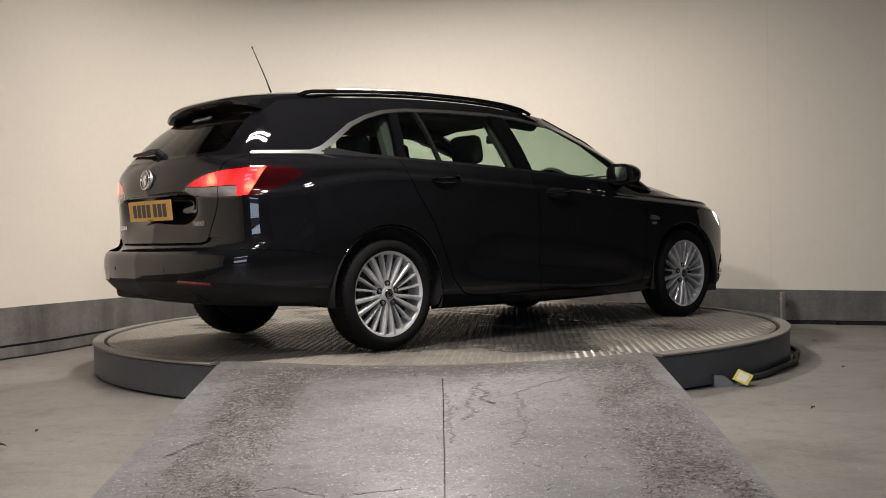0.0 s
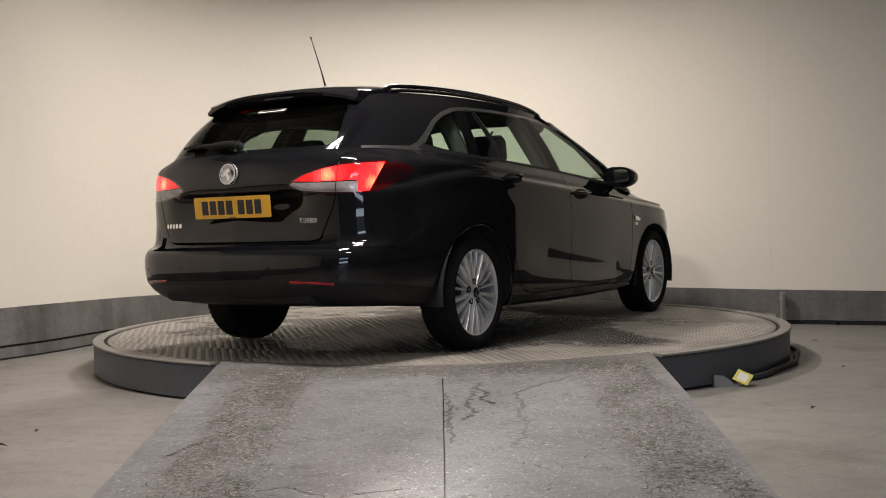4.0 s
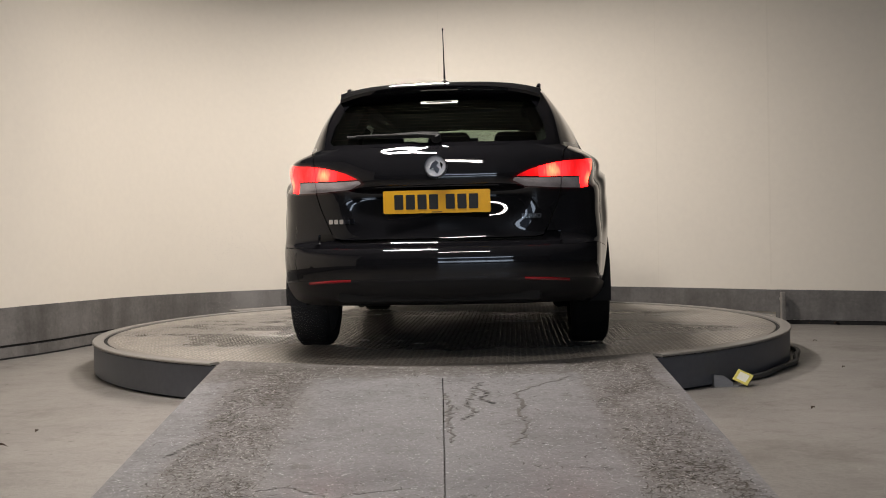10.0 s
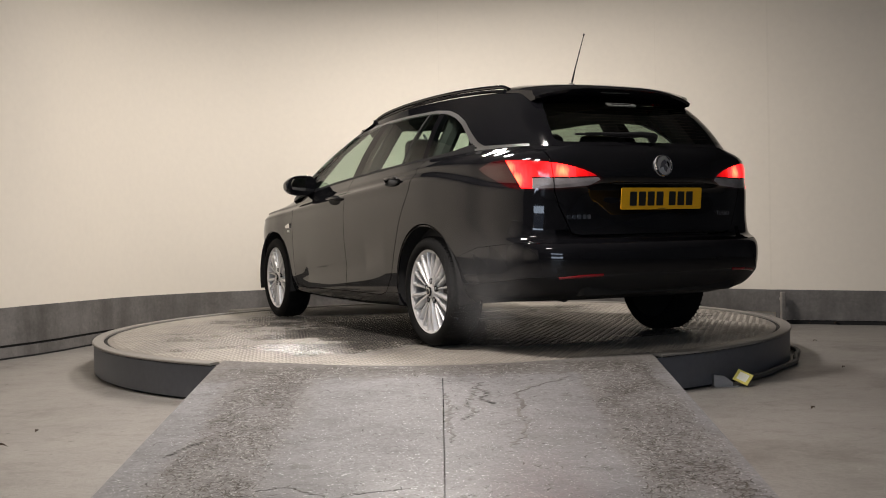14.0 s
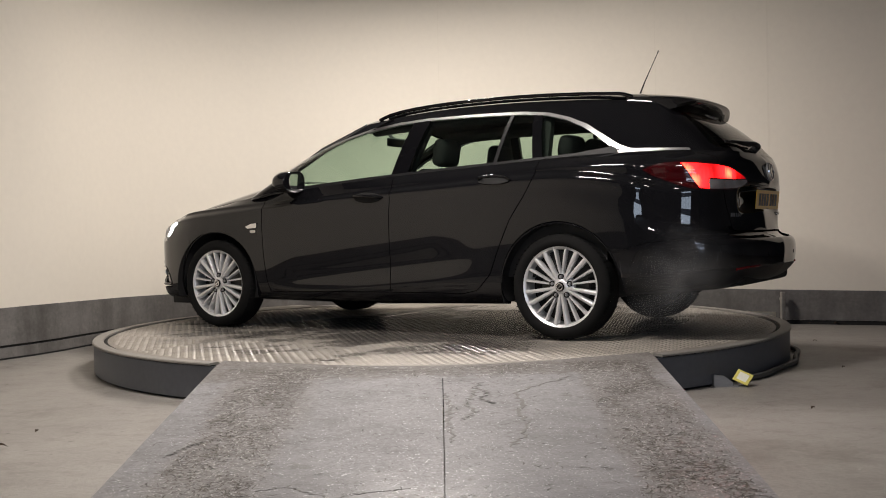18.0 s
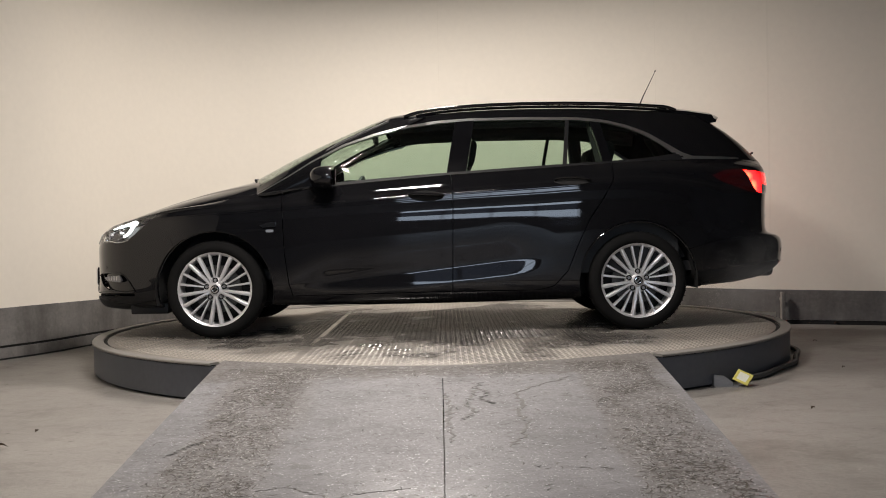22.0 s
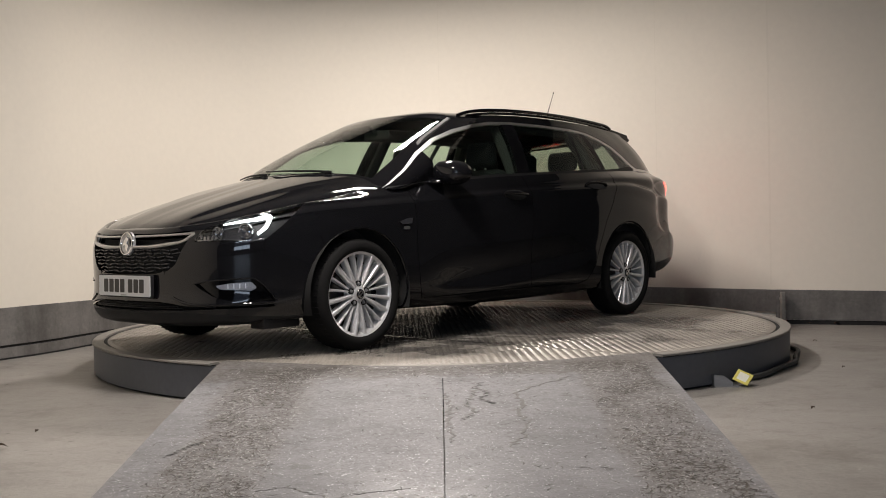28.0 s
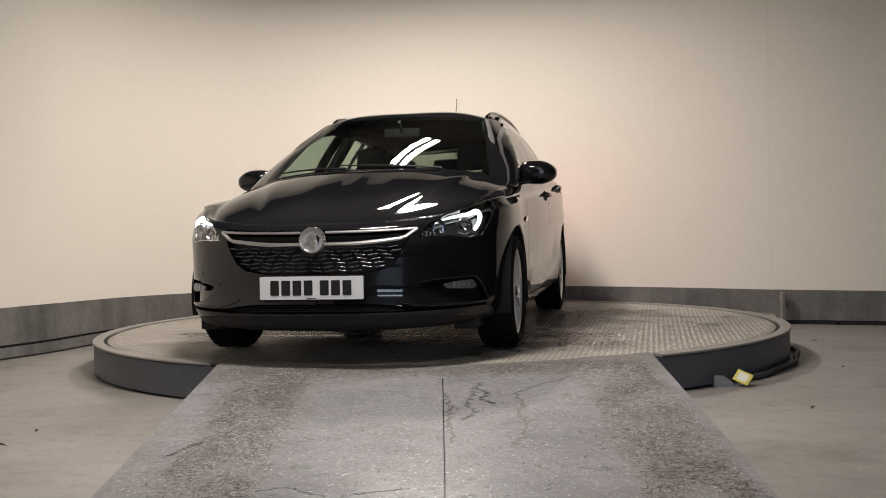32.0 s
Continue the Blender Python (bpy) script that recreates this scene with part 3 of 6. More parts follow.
# ramp
RAMP = ramp_material()
def ramp_half(bm, x_in, x_out_top, x_out_low):
    """One sheet of the ramp: a curved head against the deck, sloping to the floor."""
    n, cols = 24, 16
    y_end = -4.30
    grid = []
    for i in range(cols + 1):
        f = i / cols
        xt, xl = x_in + (x_out_top - x_in) * f, x_in + (x_out_low - x_in) * f
        yt = -math.sqrt(2.2245 ** 2 - xt * xt)
        col = []
        for j in range(n + 1):
            g = j / n
            y = yt + (y_end - yt) * g
            z = TABLE_Z + 0.004 - 0.088 * max(0.0, -2.10 - y)
            col.append((xt + (xl - xt) * g, y, z))
        grid.append(col)
    top = [[bm.verts.new(p) for p in c] for c in grid]
    low = [[bm.verts.new((p[0], p[1], max(0.001, p[2] - 0.012))) for p in c] for c in grid]
    for a, c, flip in ((top, low, 0),):
        for i in range(cols):
            for j in range(n):
                bm.faces.new((top[i][j], top[i + 1][j], top[i + 1][j + 1], top[i][j + 1]))
                bm.faces.new((low[i][j], low[i][j + 1], low[i + 1][j + 1], low[i + 1][j]))
    for j in range(n):
        bm.faces.new((top[0][j], top[0][j + 1], low[0][j + 1], low[0][j]))
        bm.faces.new((top[-1][j], low[-1][j], low[-1][j + 1], top[-1][j + 1]))
    for i in range(cols):
        bm.faces.new((top[i][0], low[i][0], low[i + 1][0], top[i + 1][0]))
        bm.faces.new((top[i][-1], top[i + 1][-1], low[i + 1][-1], low[i][-1]))


ramp = tagged(new("ramp"), "grey painted steel drive-on ramp with worn grip tracks", "ramp")
for x_in, a, c in ((-0.0035, -1.122, -1.108), (0.0005, 1.053, 1.000)):
    bm = bmesh.new()
    ramp_half(bm, x_in, a, c)
    part("ramp_sheet", bm, RAMP, ramp)
bm = bmesh.new()
for y0, y1 in ((-2.36, -2.228), (-2.50, -2.36)):
    vs = [bm.verts.new((x, y, TABLE_Z + 0.0048 - 0.088 * (-2.10 - y))) for x, y in ((-0.006, y0), (0.003, y0), (0.003, y1), (-0.006, y1))]
    bm.faces.new(vs)
part("joint_filler", bm, RAMP, ramp, smooth=False)
for x0, x1, sgn in ((-1.100, -1.088, -1), (0.985, 0.997, 1)):
    bm = bmesh.new()
    side = [(-2.26, 0.0), (-4.02, 0.0), (-2.26, 0.185)]
    vs = [[bm.verts.new((x, y, z)) for y, z in side] for x in (x0, x1)]
    bm.faces.new(vs[0]); bm.faces.new(vs[1][::-1])
    for i in range(3):
        bm.faces.new((vs[0][i], vs[0][(i + 1) % 3], vs[1][(i + 1) % 3], vs[1][i]))
    part("side_plate", bm, SKIRT_STEEL, ramp, "ramp cheek of sheet steel", smooth=False)

def ramp_scatter(name, seed, count, mat, label, spots, size, lift, clump=0.0):
    """Short strokes of lifted paint, bare metal or painted glints lying on the ramp, in every direction."""
    rng = random.Random(seed)
    verts, faces = [], []
    while len(faces) < count * 2:
        x, y = spots(rng)
        z = TABLE_Z + 0.004 - 0.088 * max(0.0, -2.10 - y) + lift
        if x * x + y * y < 2.26 ** 2 or not -1.09 < x < 0.99:
            continue
        if clump and noise.noise(Vector((x * 5.0, y * 3.5, seed))) + 0.5 * noise.noise(Vector((x * 14.0, y * 9.0, seed))) < clump * rng.uniform(-1.6, 1.0):
            continue
        a, hl, hw = rng.uniform(0, math.pi), rng.uniform(*size[0]), rng.uniform(*size[1])
        bend = rng.uniform(-0.5, 0.5) * hl
        n0 = len(verts)
        for u, w in ((-hl, -hw * 0.4 + bend), (0, -hw), (hl, -hw * 0.3 + bend), (hl, hw * 0.3 + bend), (0, hw), (-hl, hw * 0.4 + bend)):
            dx, dy = u * math.cos(a) - w * math.sin(a), u * math.sin(a) + w * math.cos(a)
            verts.append((x + dx, y + dy, z + 0.088 * dy if y + dy < -2.10 else z))
        faces += [(n0, n0 + 1, n0 + 4, n0 + 5), (n0 + 1, n0 + 2, n0 + 3, n0 + 4)]
    tagged(raw_part(name, verts, faces, mat, ramp, label), kind="stuff")


def island_paint(name, lo, hi, rough, metal=0.0):
    m, n, l, b = material(name)
    g, r = n.new("ShaderNodeNewGeometry"), n.new("ShaderNodeValToRGB")
    r.color_ramp.elements[0].color, r.color_ramp.elements[1].color = (*lo, 1), (*hi, 1)
    l.new(g.outputs["Random Per Island"], r.inputs["Fac"])
    l.new(r.outputs["Color"], b.inputs["Base Color"])
    b.inputs["Roughness"].default_value, b.inputs["Metallic"].default_value = rough, metal
    return m


def in_tracks(rng):
    if rng.random() < 0.2:
        return rng.uniform(-1.05, 1.0), -2.20 - abs(rng.gauss(0, 0.17))
    y = rng.uniform(-4.25, -2.25)
    return (-0.775 + 0.21 * rng.uniform(-1, 1) * rng.uniform(0.5, 1) if rng.random() < 0.5 else 0.80 + 0.20 * rng.uniform(-1, 1) * rng.uniform(0.6, 1)), y


def all_over(rng):
    return rng.uniform(-1.1, 1.03), rng.uniform(-4.25, -2.2)


def low_down(rng):
    return rng.uniform(-1.1, 1.03), -4.28 + abs(rng.gauss(0, 0.75))


ramp_scatter("worn_grip_paint", 3, 5200, island_paint("bare_grip_strokes", (0.026, 0.021, 0.017), (0.115, 0.098, 0.080), 0.7), "dark worn strokes of the grip tracks", in_tracks, ((0.006, 0.019), (0.0014, 0.0026)), 0.0010, 0.35)
ramp_scatter("lifted_grip_paint", 6, 2600, island_paint("pale_grip_ridges", (0.26, 0.25, 0.235), (0.42, 0.41, 0.40), 0.45), "pale ridges of paint between the worn strokes", in_tracks, ((0.006, 0.017), (0.0012, 0.0024)), 0.0013, 0.35)
ramp_scatter("chipped_paint", 4, 520, island_paint("dark_paint_spots", (0.03, 0.027, 0.025), (0.13, 0.12, 0.115), 0.6), "small dark chips in the paint", all_over, ((0.004, 0.020), (0.0015, 0.0045)), 0.0012, 0.3)
# pale flecks low down: scratches, and wet sparkle painted as bright colour
ramp_scatter("scratch_glint_flecks", 5, 3000, island_paint("bright_scratch_glints", (0.34, 0.34, 0.36), (0.75, 0.75, 0.78), 0.35, 0.3), "bright flecks for scratches and painted glints", low_down, ((0.002, 0.007), (0.0007, 0.0014)), 0.0014)

# lamps over the turntable
def tube_lamp(x, y, z, turn, length, power):
    fit = tagged(new("batten_lamp"), "twin strip batten lamp, lit, hung under the ceiling", "ceiling lamp", "lamps over the turntable")
    fit.matrix_world = pose(x, y, z, 0, 0, turn)
    bm = bmesh.new()
    box(bm, -length / 2, length / 2, -0.16, 0.16, 0.03, 0.09, 0.01)
    part("housing", bm, RING_STEEL, fit)
    for dy in (-0.085, 0.085):
        bm = bmesh.new()
        box(bm, -length / 2 + 0.02, length / 2 - 0.02, dy - 0.05, dy + 0.05, 0.004, 0.028, 0.004)
        part("tube", bm, TUBE, fit, "lit white strip")
        m = pose(x, y, z, 0, 0, turn) @ pose(0, dy, -0.002)
        area_lamp("strip_light", m, length - 0.06, 0.085, power, WARM)
    for dx in (-0.3, 0.3):
        bm = bmesh.new()
        box(bm, dx * length - 0.006, dx * length + 0.006, -0.006, 0.006, 0.09, 3.9 - z)
        part("hanger", bm, GALV, fit, smooth=False)


for row in ((-0.48, -2.65, 3.05, 4, 0.7, 54), (-0.22, 0.65, 3.25, 52, 0.78, 67), (0.1, -4.6, 3.05, 4, 0.7, 14)):
    tube_lamp(*row)

# daylight from the hall's windows far behind the camera
def hall_window(x, w, rows):
    win = tagged(new("window_hall"), "tall hall window in three rows, daylit", "window", kind="structure")
    win.location = (x, -15.98, 0)
    k = 4
    for z0, z1, mat in rows:
        for i in range(k):
            bm = bmesh.new()
            box(bm, -w / 2 + w * i / k + 0.05, -w / 2 + w * (i + 1) / k - 0.05, 0.0, 0.02, z0, z1)
            part("pane", bm, mat, win, smooth=False)
        bm = bmesh.new()
        box(bm, -w / 2 - 0.06, w / 2 + 0.06, 0.0, 0.03, z1, z1 + 0.08)
        part("window_frame", bm, RING_STEEL, win, smooth=False)


hall_window(0.8, 4.4, ((0.45, 1.25, DAYLIGHT), (1.33, 2.75, DULL_DAYLIGHT), (2.83, 3.60, DAYLIGHT)))
for z, power in ((0.85, 44), (3.2, 56)):
    area_lamp("window_daylight", look((0.8, -15.7, z), (0, 0, 0.3)), 4.4, 0.75, power, COOL)


# ---- the car: lofted skin, cut into panels ----
car = tagged(new("estate_car"), "glossy black estate car with silver multi-spoke wheels, parked on the turntable", "car")

# lower skin, layer by layer: nose z, nose x, side z over front wheel, mid door, rear wheel, half width, tail z, tail x
LAYERS = [
    (0.165, 2.130, 0.200, 0.185, 0.205, 0.800, 0.275, -2.140),
    (0.195, 2.235, 0.222, 0.215, 0.235, 0.862, 0.325, -2.310),
    (0.250, 2.262, 0.285, 0.272, 0.295, 0.884, 0.380, -2.372),
    (0.360, 2.250, 0.375, 0.425, 0.530, 0.897, 0.440, -2.396),
    (0.480, 2.250, 0.520, 0.545, 0.610, 0.901, 0.530, -2.396),
    (0.560, 2.250, 0.640, 0.660, 0.680, 0.903, 0.566, -2.374),
    (0.605, 2.240, 0.705, 0.765, 0.800, 0.904, 0.602, -2.302),
    (0.645, 2.228, 0.765, 0.828, 0.885, 0.897, 0.700, -2.294),
    (0.668, 2.214, 0.798, 0.886, 0.956, 0.889, 0.842, -2.302),
    (0.680, 2.202, 0.816, 0.904, 0.976, 0.869, 0.866, -2.312),
    (0.690, 2.184, 0.842, 0.945, 1.016, 0.848, 1.008, -2.298),
]
RECESS = {7: 0.012, 8: 0.038, 9: 0.004}       # hollow round the rear plate, layer by layer
NOSE = [(0.0, 0.0), (0.28, 0.012), (0.50, 0.060), (0.68, 0.145), (0.815, 0.275), (0.905, 0.460)]      # share of half width, set back
SIDE = [(1.60, 0.958), (1.33, 0.978), (1.05, 0.976), (0.70, 0.983), (0.30, 0.994), (-0.20, 1.0), (-0.70, 1.002), (-1.10, 0.999), (-1.40, 0.990), (-1.75, 0.955)]
TAIL = [(0.913, 0.440), (0.862, 0.250), (0.780, 0.145), (0.62, 0.066), (0.50, 0.040), (0.40, 0.026), (0.0, 0.0)]       # bumper
TAIL_UPPER = [(0.918, 0.440), (0.878, 0.250), (0.812, 0.155), (0.66, 0.080), (0.52, 0.048), (0.40, 0.030), (0.0, 0.0)]


def contour(row, hollow=0.0):
    zf, xf, z1, z2, z3, w, zr, xr = row
    pts = [(xf - d, f * w, zf + (z1 - zf) * (d / 0.66)) for f, d in NOSE]
    for x, k in SIDE:
        low = zf < 0.3                              # the foot of the rear bumper climbs straight behind the wheel
        z = float(np.interp(x, [-1.9, -1.70, -1.33, 0.0, 1.33, 1.85], [z3 + (zr - z3) * (1.0 if low else 0.65), z3 + (zr - z3) * (0.9 if low else 0.42), z3, z2, z1, z1 + (zf - z1) * 0.3]))
        pts.append((x, w * k, z))
    pts += [(xr + d + (hollow if f < 0.46 else 0.0), f * w, zr + (z3 - zr) * 0.28 * (d / 0.44) ** 2) for f, d in (TAIL_UPPER if zr > 0.59 else TAIL)]
    return pts


# waist: bonnet edge, then window sill, then foot of the rear glass
WAIST = [(2.168, 0, 0.696), (2.156, 0.25, 0.695), (2.105, 0.45, 0.70), (2.01, 0.575, 0.722), (1.87, 0.655, 0.756), (1.70, 0.705, 0.795),
         (1.52, 0.735, 0.830), (1.30, 0.765, 0.868), (1.11, 0.785, 0.895), (0.70, 0.812, 0.934), (0.30, 0.822, 0.966), (-0.20, 0.818, 1.000),
         (-0.70, 0.814, 1.026), (-1.10, 0.800, 1.047), (-1.40, 0.770, 1.062), (-1.75, 0.714, 1.072),
         (-2.00, 0.648, 1.070), (-2.125, 0.585, 1.064), (-2.20, 0.495, 1.062), (-2.225, 0.43, 1.062), (-2.238, 0.36, 1.062), (-2.250, 0.20, 1.062), (-2.254, 0, 1.062)]
COWL = [(1.205, 0, 1.004), (1.195, 0.20, 1.002), (1.155, 0.40, 0.995), (1.110, 0.56, 0.977), (1.088, 0.665, 0.951), (1.076, 0.735, 0.920), (1.070, 0.775, 0.904)]
ROOF = [(0.300, 0, 1.412), (0.297, 0.16, 1.410), (0.282, 0.32, 1.404), (0.266, 0.45, 1.393), (0.240, 0.528, 1.379), (0.172, 0.562, 1.377), (0.10, 0.578, 1.380)]
ROOF_SIDE = [(-0.02, 0.574, 1.396), (-0.20, 0.570, 1.414), (-0.42, 0.566, 1.426), (-0.70, 0.564, 1.430), (-0.98, 0.562, 1.426), (-1.22, 0.558, 1.416), (-1.48, 0.550, 1.400),
             (-1.70, 0.538, 1.378), (-1.81, 0.515, 1.364), (-1.862, 0.44, 1.352), (-1.876, 0.38, 1.350), (-1.885, 0.32, 1.350), (-1.895, 0.18, 1.350), (-1.898, 0, 1.350)]


def grid_bm(G):
    """A quad sheet from an array of points [i][j]."""
    bm = bmesh.new()
    v = [[bm.verts.new(p) for p in row] for row in G]
    for i in range(len(v) - 1):
        for j in range(len(v[0]) - 1):
            bm.faces.new((v[i][j], v[i + 1][j], v[i + 1][j + 1], v[i][j + 1]))
    bmesh.ops.dissolve_degenerate(bm, dist=1e-5, edges=bm.edges)
    bm.normal_update()
    return bm


def lower_skin(ns=300, nk=104):
    rows = [contour(r, RECESS.get(i, 0.0)) for i, r in enumerate(LAYERS)] + [WAIST]
    key = np.asarray(rows[4], float)
    s = np.concatenate([[0], np.cumsum(np.linalg.norm(np.diff(key, axis=0), axis=1))])
    at = np.linspace(0, s[-1], ns)
    dense = np.array([glide(r, ns, s, at) for r in rows])
    prof = np.mean(dense, axis=1)
    k = np.concatenate([[0], np.cumsum(sum(np.linalg.norm(np.diff(dense[:, c], axis=0), axis=1) for c in (ns // 2, -1)))])
    G = np.stack([glide(dense[:, i], nk, k) for i in range(ns)])
    # rising crease low on the doors, hollow beneath it
    x, z = G[:, :, 0], G[:, :, 2]
    over = z - (0.317 + (0.772 - x) * 0.104)
    ends = np.clip((0.86 - x) / 0.25, 0, 1) * np.clip((x + 0.80) / 0.30, 0, 1)
    G[:, :, 1] -= 0.013 * ends * (G[:, :, 1] > 0.7) * np.where(over < 0, np.clip(1 + over / 0.10, 0, 1), np.exp(-(over / 0.13) ** 2))
    return G


def bonnet_skin(ns=90, nv=44):
    s = np.concatenate([[0], np.cumsum(np.linalg.norm(np.diff(np.array(WAIST[:9]), axis=0), axis=1))])
    a = glide(WAIST[:9], ns, s)
    c = glide(COWL, ns)
    v = np.linspace(0, 1, nv)[None, :, None]
    G = a[:, None] * (1 - v) + c[:, None] * v
    span = np.linalg.norm(a - c, axis=1)
    G[:, :, 2] += 0.021 * np.clip(span / 0.8, 0, 1)[:, None] * np.sin(np.pi * v[0, :, 0] ** 0.55)[None]
    y = G[:, :, 1]
    ridge = np.interp(G[:, :, 0], [1.10, 1.35, 1.80, 2.15], [0.60, 0.545, 0.42, 0.30])
    G[:, :, 2] += 0.010 * np.sin(np.pi * v[0, :, 0] ** 0.8)[None] / (1 + np.exp((y - ridge) / 0.012)) * np.clip(y / 0.2, 0.35, 1.0)
    return G


GLASS_FOOT = COWL + WAIST[9:]
GLASS_HEAD = ROOF + ROOF_SIDE


def cabin_skin(ns=280, nv=34):
    k = np.concatenate([[0], np.cumsum(np.linalg.norm(np.diff(np.array(GLASS_FOOT), axis=0), axis=1))])
    at = np.linspace(0, k[-1], ns)
    a = glide(GLASS_FOOT, ns, k, at)
    c = glide(GLASS_HEAD, ns, k, at)
    v = np.linspace(0, 1, nv)[None, :, None]
    G = a[:, None] * (1 - v) + c[:, None] * v
    out = (a + c) / 2 - np.array([-0.45, 0, 0.75])
    out[:, 0] *= 0.35
    out /= np.linalg.norm(out, axis=1)[:, None]
    G += out[:, None] * (0.022 * np.sin(np.pi * v))
    # the front pillars stand fuller than the glass between them
    near = np.exp(-((a[:, 0] - 0.92) / 0.30) ** 2) * np.clip((a[:, 1] - 0.60) / 0.15, 0, 1)
    G[:, :, 1] += 0.030 * near[:, None] * np.sin(np.pi * np.linspace(0, 1, nv) ** 0.65)[None] ** 0.8
    return G


def roof_skin(ns=200, nv=26):
    k = np.concatenate([[0], np.cumsum(np.linalg.norm(np.diff(np.array(GLASS_HEAD), axis=0), axis=1))])
    a = glide(GLASS_HEAD, ns, k)
    f = np.linspace(0, 1, ns)
    sx = np.interp(f, [0, 0.25, 0.8, 1], [0.12, -0.05, -1.55, -1.72])
    sz = np.interp(sx, [-1.9, -1.5, -1.0, -0.5, 0.0, 0.33], [1.416, 1.452, 1.468, 1.470, 1.455, 1.412])
    c = np.stack([sx, 0 * sx, sz], 1)
    v = np.linspace(0, 1, nv)
    G = a[:, None] * (1 - v)[None, :, None] + c[:, None] * v[None, :, None]
    G[:, :, 2] = a[:, 2][:, None] + (c[:, 2] - a[:, 2])[:, None] * (1 - (1 - v) ** 3.0)[None]
    return G


def polygon_distance(outline, soft=0.0):
    """Signed distance to a closed outline in two chosen coordinates (inside is negative)."""
    A = np.asarray(outline, float)
    B = np.roll(A, -1, axis=0)

    def f(a, b):
        best, inside = np.full(a.shape, 1e9), np.zeros(a.shape, bool)
        for (x0, y0), (x1, y1) in zip(A, B):
            dx, dy = x1 - x0, y1 - y0
            t = np.clip(((a - x0) * dx + (b - y0) * dy) / (dx * dx + dy * dy + 1e-12), 0, 1)
            best = np.minimum(best, np.hypot(a - x0 - t * dx, b - y0 - t * dy))
            if y0 != y1:
                inside ^= ((y0 > b) != (y1 > b)) & (a < (x1 - x0) * (b - y0) / (y1 - y0) + x0)
        return np.where(inside, -best, best) - soft
    return f


def carve(bm, field):
    """Cuts the sheet along the line where field is zero."""
    bm.verts.ensure_lookup_table()
    bm.verts.index_update()
    val = field(np.array([v.co for v in bm.verts], float))
    val = np.where(np.abs(val) < 2e-4, 0.0, val)
    d = {v: val[i] for i, v in enumerate(bm.verts)}
    for e in list(bm.edges):
        a, b = e.verts
        if d[a] * d[b] < 0:
            _, nv = bmesh.utils.edge_split(e, a, d[a] / (d[a] - d[b]))
            d[nv] = 0.0
    for f in list(bm.faces):
        vs = list(f.verts)
        w = [d[v] for v in vs]
        if not (min(w) < 0 < max(w)):
            continue
        k, on = len(vs), [i for i, x in enumerate(w) if x == 0.0]
        for i, j in ((p, q) for p in on for q in on if q > p + 1 and not (p == 0 and q == k - 1)):
            one, two = w[i + 1:j], w[j + 1:] + w[:i]
            if (min(one) >= 0 >= max(two)) or (min(two) >= 0 >= max(one)):
                try:
                    bmesh.utils.face_split(f, vs[i], vs[j])
                except ValueError:
                    pass
                break


def skin_arrays(bm, classes):
    """Vertices, normals and faces of a cut sheet, grouped by class."""
    bm.normal_update()
    bm.verts.ensure_lookup_table()
    bm.verts.index_update()
    V = np.array([v.co for v in bm.verts], float)
    N = np.array([v.normal for v in bm.verts], float)
    faces = [[v.index for v in f.verts] for f in bm.faces]
    C = np.array([f.calc_center_median() for f in bm.faces], float)
    names = classes(C)
    groups = {}
    for f, k in zip(faces, names):
        groups.setdefault(str(k), []).append(f)
    return V, N, groups


def panel(name, V, N, faces, mat, parent, mirror="left", deep=0.014, label="", outward=None):
    """A body panel from sheet faces: its skin, and edges turned inwards. mirror: left, right or both sides."""
    used = sorted({i for f in faces for i in f})
    at = {u: i for i, u in enumerate(used)}
    P, Q, F = V[used], N[used], [[at[i] for i in f] for f in faces]
    flip = np.sum(Q * (P - np.array([0, 0, 0.62])) * np.array([0.4, 1, 1])) < 0
    if flip:
        Q, F = -Q, [f[::-1] for f in F]
    if mirror == "both":
        n = len(P)
        mid = np.abs(P[:, 1]) < 1e-4
        idx = np.where(mid, np.arange(n), n + np.cumsum(~mid) - 1)
        Qm = Q.copy()
        Qm[mid, 1] = 0
        P2, Q2 = P[~mid] * [1, -1, 1], Qm[~mid] * [1, -1, 1]
        F = F + [[int(idx[i]) for i in f][::-1] for f in F]
        P, Q = np.concatenate([P, P2]), np.concatenate([Qm, Q2])
    elif mirror == "right":
        P, Q, F = P * [1, -1, 1], Q * [1, -1, 1], [f[::-1] for f in F]
    Q = Q / np.maximum(np.linalg.norm(Q, axis=1), 1e-9)[:, None]
    verts, normals, polys = list(map(tuple, P)), list(map(tuple, Q)), list(F)
    if deep:
        count = {}
        for f in F:
            for a, b in zip(f, f[1:] + f[:1]):
                count[(a, b)] = count.get((a, b), 0) + 1
        rim = [(a, b) for (a, b) in count if (b, a) not in count]
        for a, b in rim:
            pa, pb, na, nb = P[a], P[b], Q[a], Q[b]
            side = np.cross(pb - pa, na)
            L = np.linalg.norm(side)
            if L < 1e-9:
                continue
            side = side / L
            i = len(verts)
            verts += [tuple(pa), tuple(pb), tuple(pb - nb * deep), tuple(pa - na * deep)]
            normals += [tuple(side)] * 4
            polys.append([i + 1, i, i + 3, i + 2])
    me = bpy.data.meshes.new(name)
    me.from_pydata(verts, [], polys)
    for p in me.polygons:
        p.use_smooth = True
    me.normals_split_custom_set_from_vertices(normals)
    return link_mesh(name, me, mat, parent, label)


